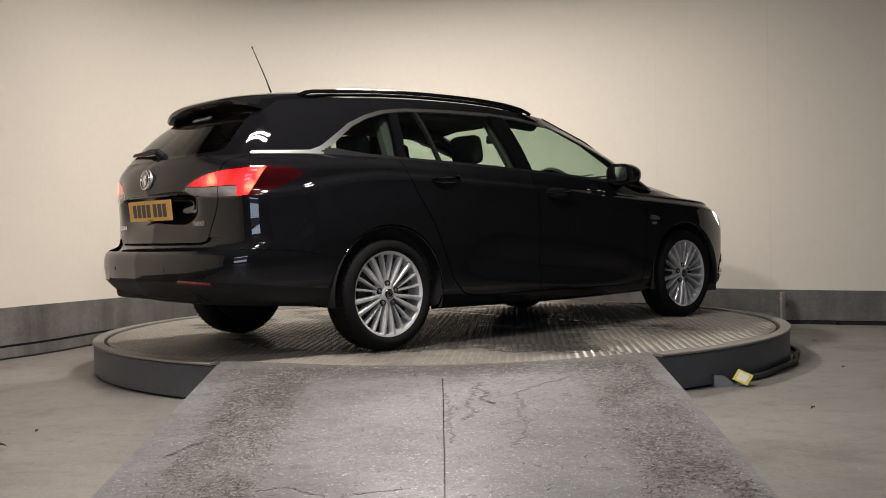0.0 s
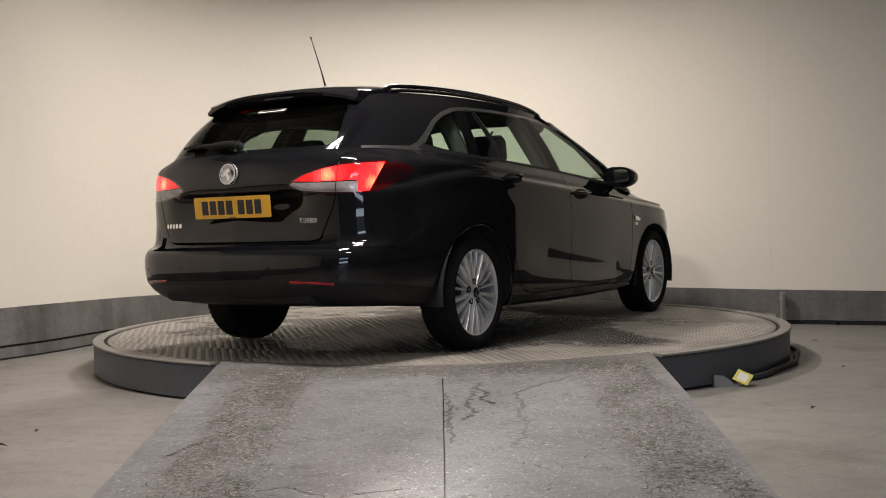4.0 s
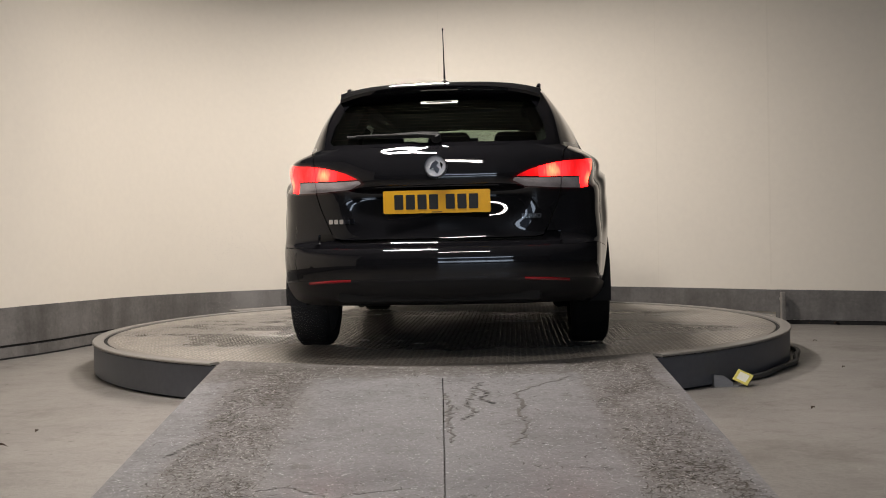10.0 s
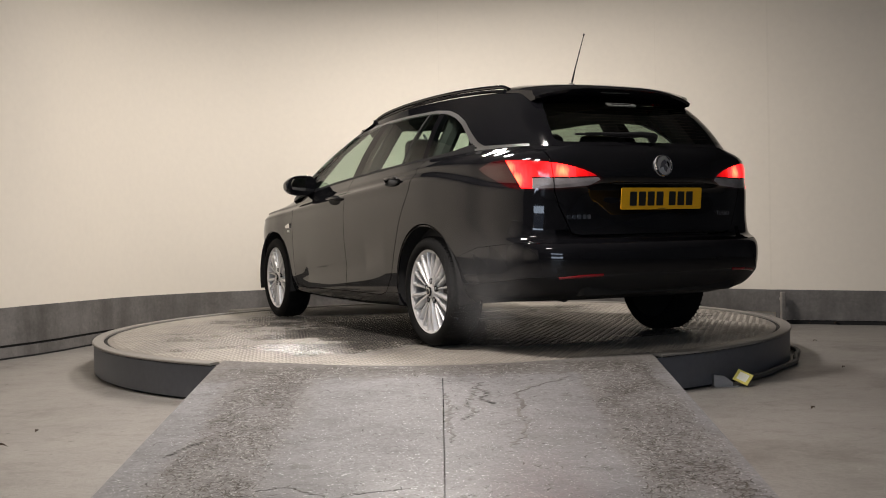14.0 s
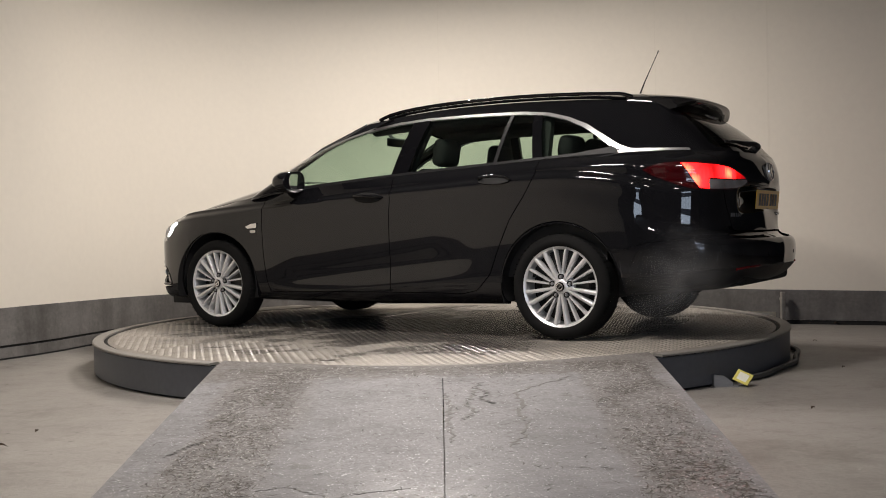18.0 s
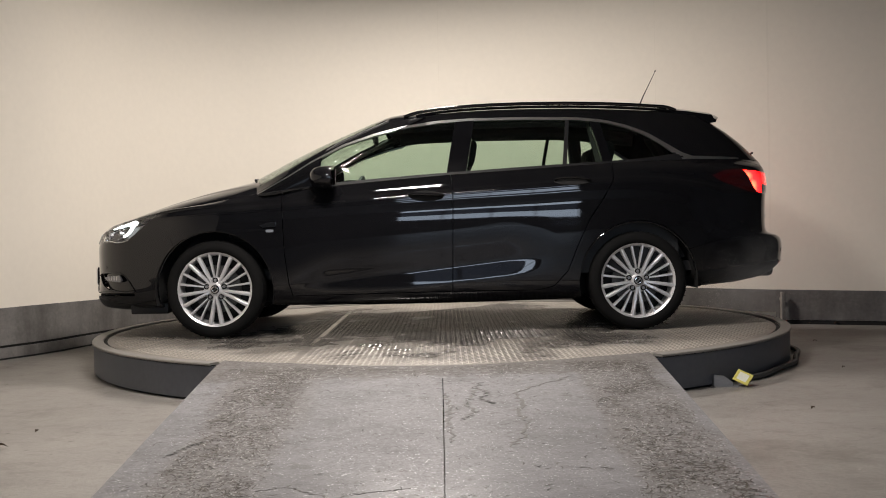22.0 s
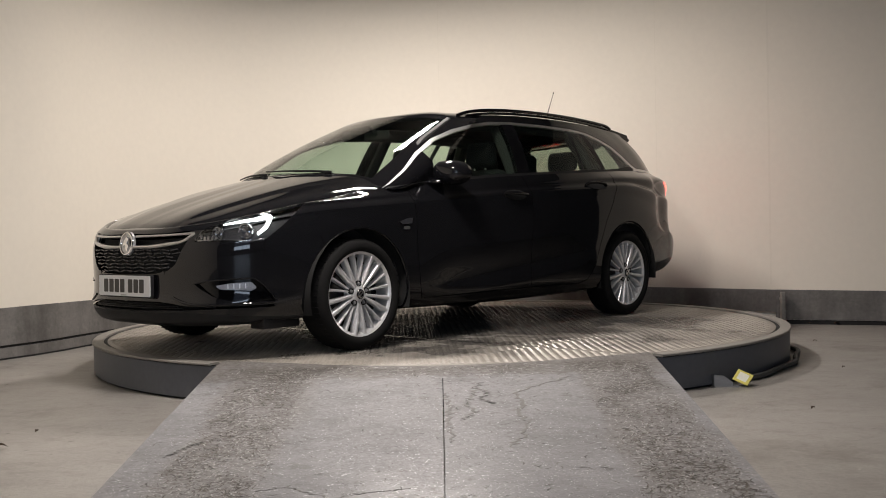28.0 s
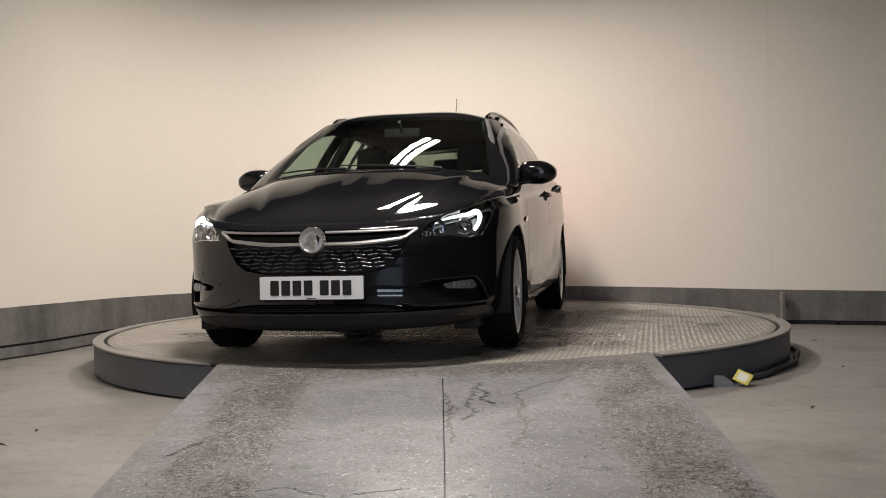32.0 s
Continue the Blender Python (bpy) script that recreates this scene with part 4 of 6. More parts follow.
HUB_F, HUB_R, HUB_Z = 1.331, -1.331, 0.305
DOOR_F = [(0.905, 0.97), (0.893, 0.74), (0.886, 0.52), (0.862, 0.33), (0.84, 0.255), (-0.165, 0.265), (-0.172, 0.60), (-0.178, 0.86), (-0.160, 1.05), (0.4, 1.1), (0.905, 1.05)]
DOOR_R = [(-0.165, 0.265), (-0.172, 0.60), (-0.178, 0.86), (-0.160, 1.05), (-0.6, 1.15), (-1.19, 1.10), (-1.185, 0.945), (-1.12, 0.83), (-1.03, 0.70), (-0.945, 0.52), (-0.89, 0.38), (-0.80, 0.285), (-0.70, 0.262)]
LAMP_F = [(-1.170, 0.614), (-1.05, 0.617), (-0.955, 0.617), (-0.895, 0.603), (-0.80, 0.618), (-0.72, 0.685), (-0.648, 0.755), (-0.600, 0.822), (-0.645, 0.808), (-0.823, 0.765), (-0.99, 0.724), (-1.12, 0.678)]
LAMP_R = [(-1.368, 0.882), (-1.30, 0.848), (-1.18, 0.838), (-1.04, 0.836), (-0.95, 0.845), (-0.89, 0.862), (-0.757, 0.93), (-0.715, 0.962), (-0.79, 0.992), (-0.896, 1.000), (-1.09, 0.988), (-1.19, 0.972), (-1.28, 0.945), (-1.34, 0.915)]
GATE = [(-0.3, 0.608), (0.47, 0.608), (0.518, 0.618), (0.545, 0.68), (0.580, 0.76), (0.602, 0.83), (0.613, 0.98), (0.625, 1.03), (0.66, 1.07), (0.66, 1.3), (-0.3, 1.3)]
GRILLE = [(0, 0.664), (0.30, 0.664), (0.47, 0.676), (0.485, 0.655), (0.452, 0.585), (0.405, 0.500), (0.35, 0.466), (0.26, 0.452), (0.12, 0.448), (0, 0.447)]
INTAKE = [(0, 0.306), (0.30, 0.305), (0.40, 0.295), (0.45, 0.286), (0.577, 0.280), (0.70, 0.282), (0.785, 0.286), (0.782, 0.272), (0.56, 0.266), (0.45, 0.262), (0, 0.258)]
FOG = [(0.508, 0.400), (0.572, 0.413), (0.663, 0.420), (0.737, 0.423), (0.757, 0.404), (0.774, 0.361), (0.790, 0.300), (0.754, 0.298), (0.663, 0.310), (0.596, 0.335), (0.548, 0.365)]
GAP = 0.0028

door_f, door_r = polygon_distance(DOOR_F), polygon_distance(DOOR_R)
lamp_f, lamp_r = polygon_distance(LAMP_F), polygon_distance(LAMP_R)
gate, grille, intake, fog = polygon_distance(GATE), polygon_distance(GRILLE), polygon_distance(INTAKE), polygon_distance(FOG)
R2 = math.sqrt(0.5)


def on_side(f):
    return lambda P: np.where(P[:, 1] > 0.55, f(P[:, 0], P[:, 2]), 1.0)


def f_arch_f(P):
    return np.hypot(P[:, 0] - HUB_F, P[:, 2] - HUB_Z) - 0.368


def f_arch_r(P):
    return np.hypot(P[:, 0] - HUB_R, P[:, 2] - HUB_Z - 0.01) - 0.372


def f_lamp_f(P):
    return np.where(P[:, 0] > 1.2, lamp_f((P[:, 1] - P[:, 0]) * R2, P[:, 2]), 1.0)


def f_lamp_r(P):
    return np.where(P[:, 0] < -1.5, lamp_r((P[:, 1] + P[:, 0]) * R2, P[:, 2]), 1.0)


def f_gate(P):
    return np.where(P[:, 0] < -2.0, gate(P[:, 1], P[:, 2]), 1.0)


def f_front(g):
    return lambda P: np.where(P[:, 0] > 1.7, g(P[:, 1], P[:, 2]), 1.0)


def f_bumper_f(P):
    # seam from the headlamp's outer end down to the wheel arch
    return (P[:, 0] - 1.60) - 0.45 * (P[:, 2] - 0.62)


def f_bumper_r(P):
    # bumper top edge: under the tailgate, round the corner, down to the rear arch
    z = np.interp(P[:, 0], [-2.40, -2.12, -1.85, -1.66], [0.567, 0.575, 0.555, 0.500])
    return np.where(P[:, 0] < -1.55, P[:, 2] - z, 1.0)


def f_lip_r(P):
    return np.where(P[:, 0] < -1.2, P[:, 2] - np.interp(P[:, 0], [-2.4, -2.2, -1.75], [0.412, 0.405, 0.36]), 1.0)


def f_sill(P):
    return P[:, 2] - 0.255


def f_lip_f(P):
    return np.where(P[:, 0] > 1.4, P[:, 2] - np.interp(np.abs(P[:, 1]), [0.0, 0.5, 0.65, 0.80], [0.250, 0.250, 0.236, 0.216]), 1.0)


def shift(f, d):
    return lambda P: f(P) - d


low = grid_bm(lower_skin())
for f in (f_arch_f, f_arch_r, f_lamp_f, f_lamp_r, f_lip_r, f_lip_f, f_sill, f_front(grille), f_front(intake), f_front(fog)):
    carve(low, f)


def in_lamp(f):
    return lambda P: np.where(f_lamp_r(P) < 1e-4, f(P), 1.0)


def lamp_front_edge(P):
    return (P[:, 1] + P[:, 0]) * R2 + 0.945 - 0.62 * (P[:, 2] - 0.905)


def lamp_low_edge(P):
    return P[:, 2] - np.interp((P[:, 1] + P[:, 0]) * R2, [-1.40, -1.34, -1.22, -1.034], [0.880, 0.897, 0.894, 0.897])


def lamp_tip_edge(P):
    return (P[:, 1] + P[:, 0]) * R2 + 1.243


def lamp_notch_edge(P):
    return (P[:, 1] + P[:, 0]) * R2 + 1.036


def lamp_border(P):
    return f_lamp_r(P) + 0.008


def lamp_low_seam(P):
    return lamp_low_edge(P) - 0.006


for f in (lamp_front_edge, lamp_low_edge, lamp_low_seam, lamp_tip_edge, lamp_notch_edge, lamp_border):
    carve(low, in_lamp(f))
for f in (on_side(door_f), on_side(door_r), f_gate):
    carve(low, shift(f, GAP))
    carve(low, shift(f, -GAP))
for f in (f_bumper_f, f_bumper_r):
    carve(low, shift(f, 0.0012))
    carve(low, shift(f, -0.0012))


def low_class(C):
    out = np.full(len(C), "quarter", dtype=object)
    x, y, z = C.T
    out[x > -0.2] = "fender"
    nose = (f_bumper_f(C) > 0) & (x > 1.2)
    out[nose] = "bumper_f"
    out[(np.abs(f_bumper_f(C)) < 0.0012) & (x > 1.2) & (z < 0.63)] = "gap"
    rear = (f_bumper_r(C) < 0) & (x < -1.55)
    out[rear] = "bumper_r"
    out[(np.abs(f_bumper_r(C)) < 0.0012) & (x < -1.55)] = "gap"
    g = f_gate(C)
    out[(g > 0) & (x < -2.2) & (np.abs(y) < 0.60) & (z < 0.64) & ~rear] = "step"
    out[(g < 0) & (x < -2.0) & ~rear] = "gate"
    out[(np.abs(g) < GAP) & (x < -2.0) & (z > 0.58)] = "gap"
    s = (f_sill(C) < 0) & (x < 1.2) & (x > -1.2)
    df, dr = on_side(door_f)(C), on_side(door_r)(C)
    out[df < 0], out[dr < 0] = "door_f", "door_r"
    out[(np.abs(df) < GAP) | (np.abs(dr) < GAP)] = "gap"
    out[s] = "sill"
    out[rear & (f_lip_r(C) < 0)] = "lip_r"
    out[nose & (f_lip_f(C) < 0)] = "lip_f"
    out[f_lamp_f(C) < 0] = "lamp_f"
    lr = f_lamp_r(C) < 0
    out[lr] = "lamp_r"
    out[lr & (np.abs(g) < GAP)] = "gap"
    inner = lr & (g < -GAP)
    out[inner] = "lamp_in_hot"
    out[inner & (lamp_tip_edge(C) < 0)] = "lamp_in_red"
    out[inner & (lamp_low_edge(C) < 0)] = "lamp_in_clear"
    outer = lr & (g > GAP)
    out[outer] = "lamp_out_hot"
    out[outer & (lamp_low_edge(C) < 0) & (lamp_notch_edge(C) < 0)] = "lamp_out_clear"
    out[outer & (lamp_front_edge(C) > 0)] = "lamp_out_dark"
    dim = (lamp_border(C) > 0) | ((np.abs(lamp_low_edge(C) - 0.003) < 0.003) & (lamp_notch_edge(C) < 0))
    out[outer & dim] = "lamp_out_dark"
    out[inner & dim] = "lamp_in_dark"
    for k, f in (("grille", grille), ("intake", intake), ("fog", fog)):
        out[f_front(f)(C) < 0] = k
    out[(f_arch_f(C) < 0) | (f_arch_r(C) < 0)] = "none"
    return out


V, N, parts_low = skin_arrays(low, low_class)
low.free()
doors = {}
for side in ("left", "right"):
    fender = panel("front_wing", V, N, parts_low["fender"], PAINT, car, side)
    quarter = panel("rear_quarter", V, N, parts_low["quarter"], PAINT, car, side)
    doors[side] = (panel("front_door", V, N, parts_low["door_f"], PAINT, car, side), panel("rear_door", V, N, parts_low["door_r"], PAINT, car, side))
    panel("sill", V, N, parts_low["sill"], GLOSS_BLACK, car, side)
bumper_f = panel("front_bumper", V, N, parts_low["bumper_f"], PAINT, car, "both")
panel("bumper_lip", V, N, parts_low["lip_f"], TRIM, bumper_f, "both", label="black front lip")
bumper_r = panel("rear_bumper", V, N, parts_low["bumper_r"], PAINT, car, "both")
panel("bumper_valance", V, N, parts_low["lip_r"], TRIM, bumper_r, "both", label="matt black rear valance")
panel("bumper_step", V - N * np.sign(np.sum(N * (V - np.array([0, 0, 0.6])), axis=1))[:, None] * 0.012, N, parts_low["step"], GLOSS_BLACK, bumper_r, "both", 0.0, "gloss black step under the tailgate")
gate_ob = panel("tailgate", V, N, parts_low["gate"], PAINT, car, "both")

bon = grid_bm(bonnet_skin())
Vb, Nb, parts_b = skin_arrays(bon, lambda C: np.full(len(C), "bonnet", dtype=object))
bon.free()
panel("bonnet", Vb, Nb, parts_b["bonnet"], PAINT, car, "both")

# cabin: windscreen, side glass, rear glass, pillars
DAYLIGHT_LINE = [(1.052, 0.904), (0.56, 0.966), (0.10, 0.998), (-0.17, 1.014), (-0.6, 1.038), (-1.07, 1.060), (-1.22, 1.068), (-1.40, 1.080), (-1.60, 1.108), (-1.52, 1.170), (-1.42, 1.235),
                 (-1.30, 1.288), (-1.17, 1.324), (-1.0, 1.344), (-0.66, 1.355), (-0.30, 1.356), (-0.10, 1.345), (0.10, 1.317), (0.30, 1.272), (0.505, 1.208), (0.705, 1.109), (0.866, 1.008)]
glass_side = polygon_distance(DAYLIGHT_LINE)
CHROME_LINE = [(1.09, 0.888), (0.845, 0.930), (0.0, 0.975), (-1.07, 1.040), (-1.40, 1.060), (-1.70, 1.060), (-2.04, 1.052), (-2.04, 1.082), (-1.72, 1.092), (-1.65, 1.118), (-1.545, 1.185), (-1.44, 1.252),
               (-1.31, 1.306), (-1.175, 1.343), (-1.0, 1.364), (-0.66, 1.374), (-0.30, 1.374), (-0.08, 1.362), (0.11, 1.334), (0.315, 1.288), (0.52, 1.219), (0.715, 1.118), (0.875, 1.013)]
chrome_zone = polygon_distance(CHROME_LINE)
SCREEN = [(0, 1.012), (0.35, 1.007), (0.56, 0.988), (0.685, 0.962), (0.672, 1.015), (0.652, 1.095), (0.608, 1.190), (0.566, 1.284), (0.534, 1.362), (0.40, 1.386), (0, 1.399)]
screen = polygon_distance(SCREEN)
BACKLIGHT = [(0, 1.080), (0.40, 1.078), (0.520, 1.082), (0.545, 1.10), (0.530, 1.18), (0.495, 1.275), (0.465, 1.318), (0, 1.336)]
backlight = polygon_distance(BACKLIGHT)


def pillar(x0, z0, x1, z1, half):
    """Distance to a pillar's centre line, less its half width."""
    def f(P):
        t = (P[:, 2] - z0) / (z1 - z0)
        return np.abs(P[:, 0] - (x0 + (x1 - x0) * t)) - half
    return f


b_pillar = pillar(-0.205, 1.02, -0.265, 1.355, 0.062)
c_bar = pillar(-0.890, 1.05, -0.930, 1.345, 0.012)
c_pillar = pillar(-1.165, 1.06, -1.105, 1.33, 0.030)


def f_screen(P):
    return np.where(P[:, 0] > 0.1, screen(P[:, 1], P[:, 2]), 1.0)


def f_back(P):
    return np.where(P[:, 0] < -1.6, backlight(P[:, 1], P[:, 2]), 1.0)


side_mask = lambda f: (lambda P: np.where((P[:, 1] > 0.50) & (P[:, 0] > -2.10), f(P[:, 0], P[:, 2]), 1.0))
cab = grid_bm(cabin_skin())
for f in (lambda P: np.where(P[:, 1] > 0.5, P[:, 0] - 0.66, 1.0), side_mask(glass_side), side_mask(chrome_zone), f_screen, f_back, b_pillar, c_bar, c_pillar):
    carve(cab, f)


def cab_class(C):
    out = np.full(len(C), "pillars", dtype=object)
    out[C[:, 0] < -1.1] = "d_pillar"
    ch, gl = side_mask(chrome_zone)(C), side_mask(glass_side)(C)
    out[(ch < 0) & (gl >= 0)] = "chrome"
    out[(ch < 0) & (gl >= 0) & (C[:, 2] < 0.004 + np.interp(C[:, 0], [-1.70, -1.65, -1.60, -1.40, -1.22, -1.07, -0.6, -0.17, 0.10, 0.56, 1.052, 1.056], [0.9, 1.085, 1.108, 1.080, 1.068, 1.060, 1.038, 1.014, 0.998, 0.966, 0.904, 0.87]))] = "sillseal"
    x = C[:, 0]
    g = gl < 0
    out[g & (x > -0.2)] = "glass_f"
    out[g & (x <= -0.2)] = "glass_r"
    out[g & (x < -0.91)] = "glass_v"
    out[g & (x < -1.13)] = "glass_q"
    out[g & (b_pillar(C) < 0)] = "b_post"
    out[g & (c_bar(C) < 0)] = "c_bar"
    out[g & (c_pillar(C) < 0)] = "c_post"
    out[g & (x > 0.66)] = "a_tri"
    out[f_screen(C) < 0] = "screen"
    out[f_back(C) < 0] = "back"
    out[(x < -1.9) & (f_back(C) >= 0) & (C[:, 1] < 0.60)] = "gate_top"
    return out


Vc, Nc, pc = skin_arrays(cab, cab_class)
cab.free()
panel("windscreen", Vc, Nc, pc["screen"], GLASS, car, "both", 0.0, "tinted windscreen")
panel("rear_window", Vc, Nc, pc["back"], PRIVACY, gate_ob, "both", 0.0, "dark tinted rear window")
panel("window_frame", Vc, Nc, pc.get("gate_top", [[0, 1, 2]]), GLOSS_BLACK, gate_ob, "both", 0.01)
panel("pillar_frame", Vc, Nc, pc["pillars"], PAINT, car, "both", 0.02)
for side in ("left", "right"):
    panel("rear_pillar", Vc, Nc, pc["d_pillar"], PAINT, car, side, 0.02)
    panel("chrome_trim", Vc, Nc, pc["chrome"], CHROME, car, side, 0.01, "satin chrome window trim")
    panel("window_seal", Vc, Nc, pc["sillseal"], TRIM, car, side, 0.01)
    panel("front_window", Vc, Nc, pc["glass_f"], GLASS, doors[side][0], side, 0.0)
    panel("rear_side_window", Vc, Nc, pc["glass_r"], GLASS, doors[side][1], side, 0.0)
    panel("vent_window", Vc, Nc, pc["glass_v"], GLASS, doors[side][1], side, 0.0)
    panel("quarter_window", Vc, Nc, pc["glass_q"], GLASS, car, side, 0.0)
    panel("mirror_triangle", Vc, Nc, pc["a_tri"], PILLAR_FILM, doors[side][0], side, 0.01)
    panel("centre_pillar", Vc, Nc, pc["b_post"], PILLAR_FILM, car, side, 0.03)
    panel("window_bar", Vc, Nc, pc["c_bar"], TRIM, doors[side][1], side, 0.02)
    panel("rear_door_pillar", Vc, Nc, pc["c_post"], PILLAR_FILM, car, side, 0.03)

rf = grid_bm(roof_skin())
Vr, Nr, pr = skin_arrays(rf, lambda C: np.full(len(C), "roof", dtype=object))
rf.free()
panel("roof", Vr, Nr, pr["roof"], PAINT, car, "both", 0.015)


# wheels
def wheel(x, y, parent):
    """Multi-spoke alloy wheel with its tyre; the outer face points to +y."""
    w = new("wheel", None)
    w.parent = parent
    w.matrix_basis = pose(x, y, 0.307, 0, 0, 0 if y > 0 else 180)
    bm = bmesh.new()
    lathe(bm, [(0.232, 0.075), (0.238, 0.086), (0.250, 0.096), (0.268, 0.098), (0.287, 0.090), (0.300, 0.078), (0.3065, 0.062), (0.3075, 0.03), (0.3078, 0.0), (0.3075, -0.04), (0.3065, -0.075), (0.300, -0.092),
               (0.285, -0.106), (0.260, -0.112), (0.236, -0.105), (0.228, -0.090)], 72)
    part("tyre", bm, RUBBER, w, "black rubber tyre")
    bm = bmesh.new()
    for i in range(60):
        a = 2 * math.pi * i / 60
        for dy, tw in ((-0.055, 0.02), (0.052, -0.02)):
            box(bm, -0.0035, 0.0035, -0.024, 0.024, 0.3050, 0.3086, 0, pose(0, dy, 0) @ Matrix.Rotation(a + tw, 4, "Y"))
    tagged(part("tread_relief", bm, RUBBER, w), kind="stuff")
    bm = bmesh.new()
    lathe(bm, [(0.212, -0.09), (0.214, 0.03), (0.220, 0.070), (0.230, 0.079), (0.2385, 0.082), (0.2400, 0.078), (0.232, 0.070), (0.222, 0.045), (0.219, -0.09)], 72)
    part("rim", bm, ALLOY, w, "silver alloy rim")
    bm = bmesh.new()
    lathe(bm, [(0.0001, 0.030), (0.070, 0.030), (0.072, 0.004), (0.150, 0.004), (0.152, -0.015), (0.0001, -0.015)], 40)
    part("brake_disc", bm, DISC, w, "steel brake disc")
    # solid black disc standing in for the shaded space behind the spokes
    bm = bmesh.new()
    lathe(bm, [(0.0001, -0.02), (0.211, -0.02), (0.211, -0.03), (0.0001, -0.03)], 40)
    part("wheel_dark_disc", bm, UNDER, w)
    # second added black disc, closes the inner side of the rim
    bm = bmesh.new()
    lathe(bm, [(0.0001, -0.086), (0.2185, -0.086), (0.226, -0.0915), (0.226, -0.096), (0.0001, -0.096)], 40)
    part("wheel_back_disc", bm, UNDER, w)
    hub = bmesh.new()
    lathe(hub, [(0.0001, 0.074), (0.030, 0.074), (0.040, 0.070), (0.052, 0.060), (0.074, 0.050), (0.080, 0.03)], 40)
    part("hub", hub, ALLOY, w)
    for g in range(5):
        for k, (off0, off1, r0, r1, wd0, wd1, dep) in enumerate(((-30, -27.0, 0.030, 0.226, 0.0080, 0.0130, 0.0), (30, 27.0, 0.030, 0.226, 0.0080, 0.0130, 0.0),
                                                                 (-5.0, -9.0, 0.074, 0.222, 0.0052, 0.0082, 0.005), (5.0, 9.0, 0.074, 0.222, 0.0052, 0.0082, 0.005))):
            bm = bmesh.new()
            a0, a1 = radians(g * 72 + 90 + off0), radians(g * 72 + 90 + off1)
            p0, p1 = Vector((r0 * math.cos(a0), 0, r0 * math.sin(a0))), Vector((r1 * math.cos(a1), 0, r1 * math.sin(a1)))
            d = (p1 - p0).normalized()
            s = Vector((-d.z, 0, d.x))
            rings = []
            for f in (0.0, 0.2, 0.45, 0.7, 0.9, 1.0):
                c = p0.lerp(p1, f)
                h = 0.068 + 0.010 * math.sin(math.pi * min(1, f * 1.1) * 0.6) - dep
                wd = wd0 + (wd1 - wd0) * f
                rings.append([bm.verts.new(c + s * a + Vector((0, b, 0))) for a, b in ((-wd, 0.035), (-wd, h - 0.006), (-wd * 0.55, h), (wd * 0.55, h), (wd, h - 0.006), (wd, 0.035))])
            for p, q in zip(rings, rings[1:]):
                for i in range(6):
                    bm.faces.new((p[i], p[(i + 1) % 6], q[(i + 1) % 6], q[i]))
            bm.faces.new(rings[0]); bm.faces.new(rings[-1][::-1])
            part("spoke", bm, ALLOY, w, sharp=50)
        a = radians(g * 72 + 90)
        bm = bmesh.new()
        lathe(bm, [(0.0001, 0.070), (0.008, 0.070), (0.0095, 0.066), (0.0095, 0.058)], 10, pose(0.058 * math.cos(a), 0, 0.058 * math.sin(a)))
        part("wheel_bolt", bm, GALV, w, "steel wheel bolt")
        bm = bmesh.new()
        lathe(bm, [(0.0105, 0.062), (0.0150, 0.0690), (0.0165, 0.0685), (0.017, 0.055)], 14, pose(0.058 * math.cos(a), 0, 0.058 * math.sin(a)))
        part("bolt_seat", bm, UNDER, w)
    bm = bmesh.new()
    lathe(bm, [(0.0001, 0.084), (0.024, 0.083), (0.028, 0.078)], 24)
    part("hub_cap", bm, GLOSS_BLACK, w, "dark hub cap with chrome badge")
    bm = bmesh.new()
    lathe(bm, [(0.015, 0.0855), (0.019, 0.0865), (0.022, 0.0855)], 24)
    box(bm, -0.016, 0.016, 0.084, 0.087, -0.004, 0.004, 0, Matrix.Rotation(0.7, 4, "Y"))
    part("cap_badge", bm, BRIGHT, w)
    return w


for wx in (HUB_F, HUB_R):
    for wy in (0.786, -0.786):
        wheel(wx, wy, car)

# floor pan, wheel housings, inner shell
bm = bmesh.new()
box(bm, -0.90, 0.90, -0.80, 0.80, 0.205, 0.40, 0.03)
box(bm, 0.90, 2.05, -0.50, 0.50, 0.195, 0.52, 0.03)
box(bm, -2.30, -0.90, -0.50, 0.50, 0.30, 0.55, 0.03)
box(bm, -2.20, -1.75, -0.62, 0.62, 0.31, 0.56, 0.03)
box(bm, 1.76, 2.02, -0.60, 0.60, 0.20, 0.60, 0.03)
part("floor_pan", bm, UNDER, car, "dark underbody")
for wx in (HUB_F, HUB_R):
    for sgn in (1, -1):
        bm = bmesh.new()
        n = 24
        rows = []
        for i in range(n + 1):
            a = math.pi * (-0.08 + (1.16 if wx > 0 else 1.125) * i / n)
            rows.append([bm.verts.new((wx + 0.372 * math.cos(a), sgn * yy, HUB_Z + 0.372 * math.sin(a))) for yy in (0.50, 0.882)])
        for p, q in zip(rows, rows[1:]):
            bm.faces.new((p[0], p[1], q[1], q[0]))
        bm.faces.new([r[0] for r in rows])
        part("wheel_housing", bm, UNDER, car)


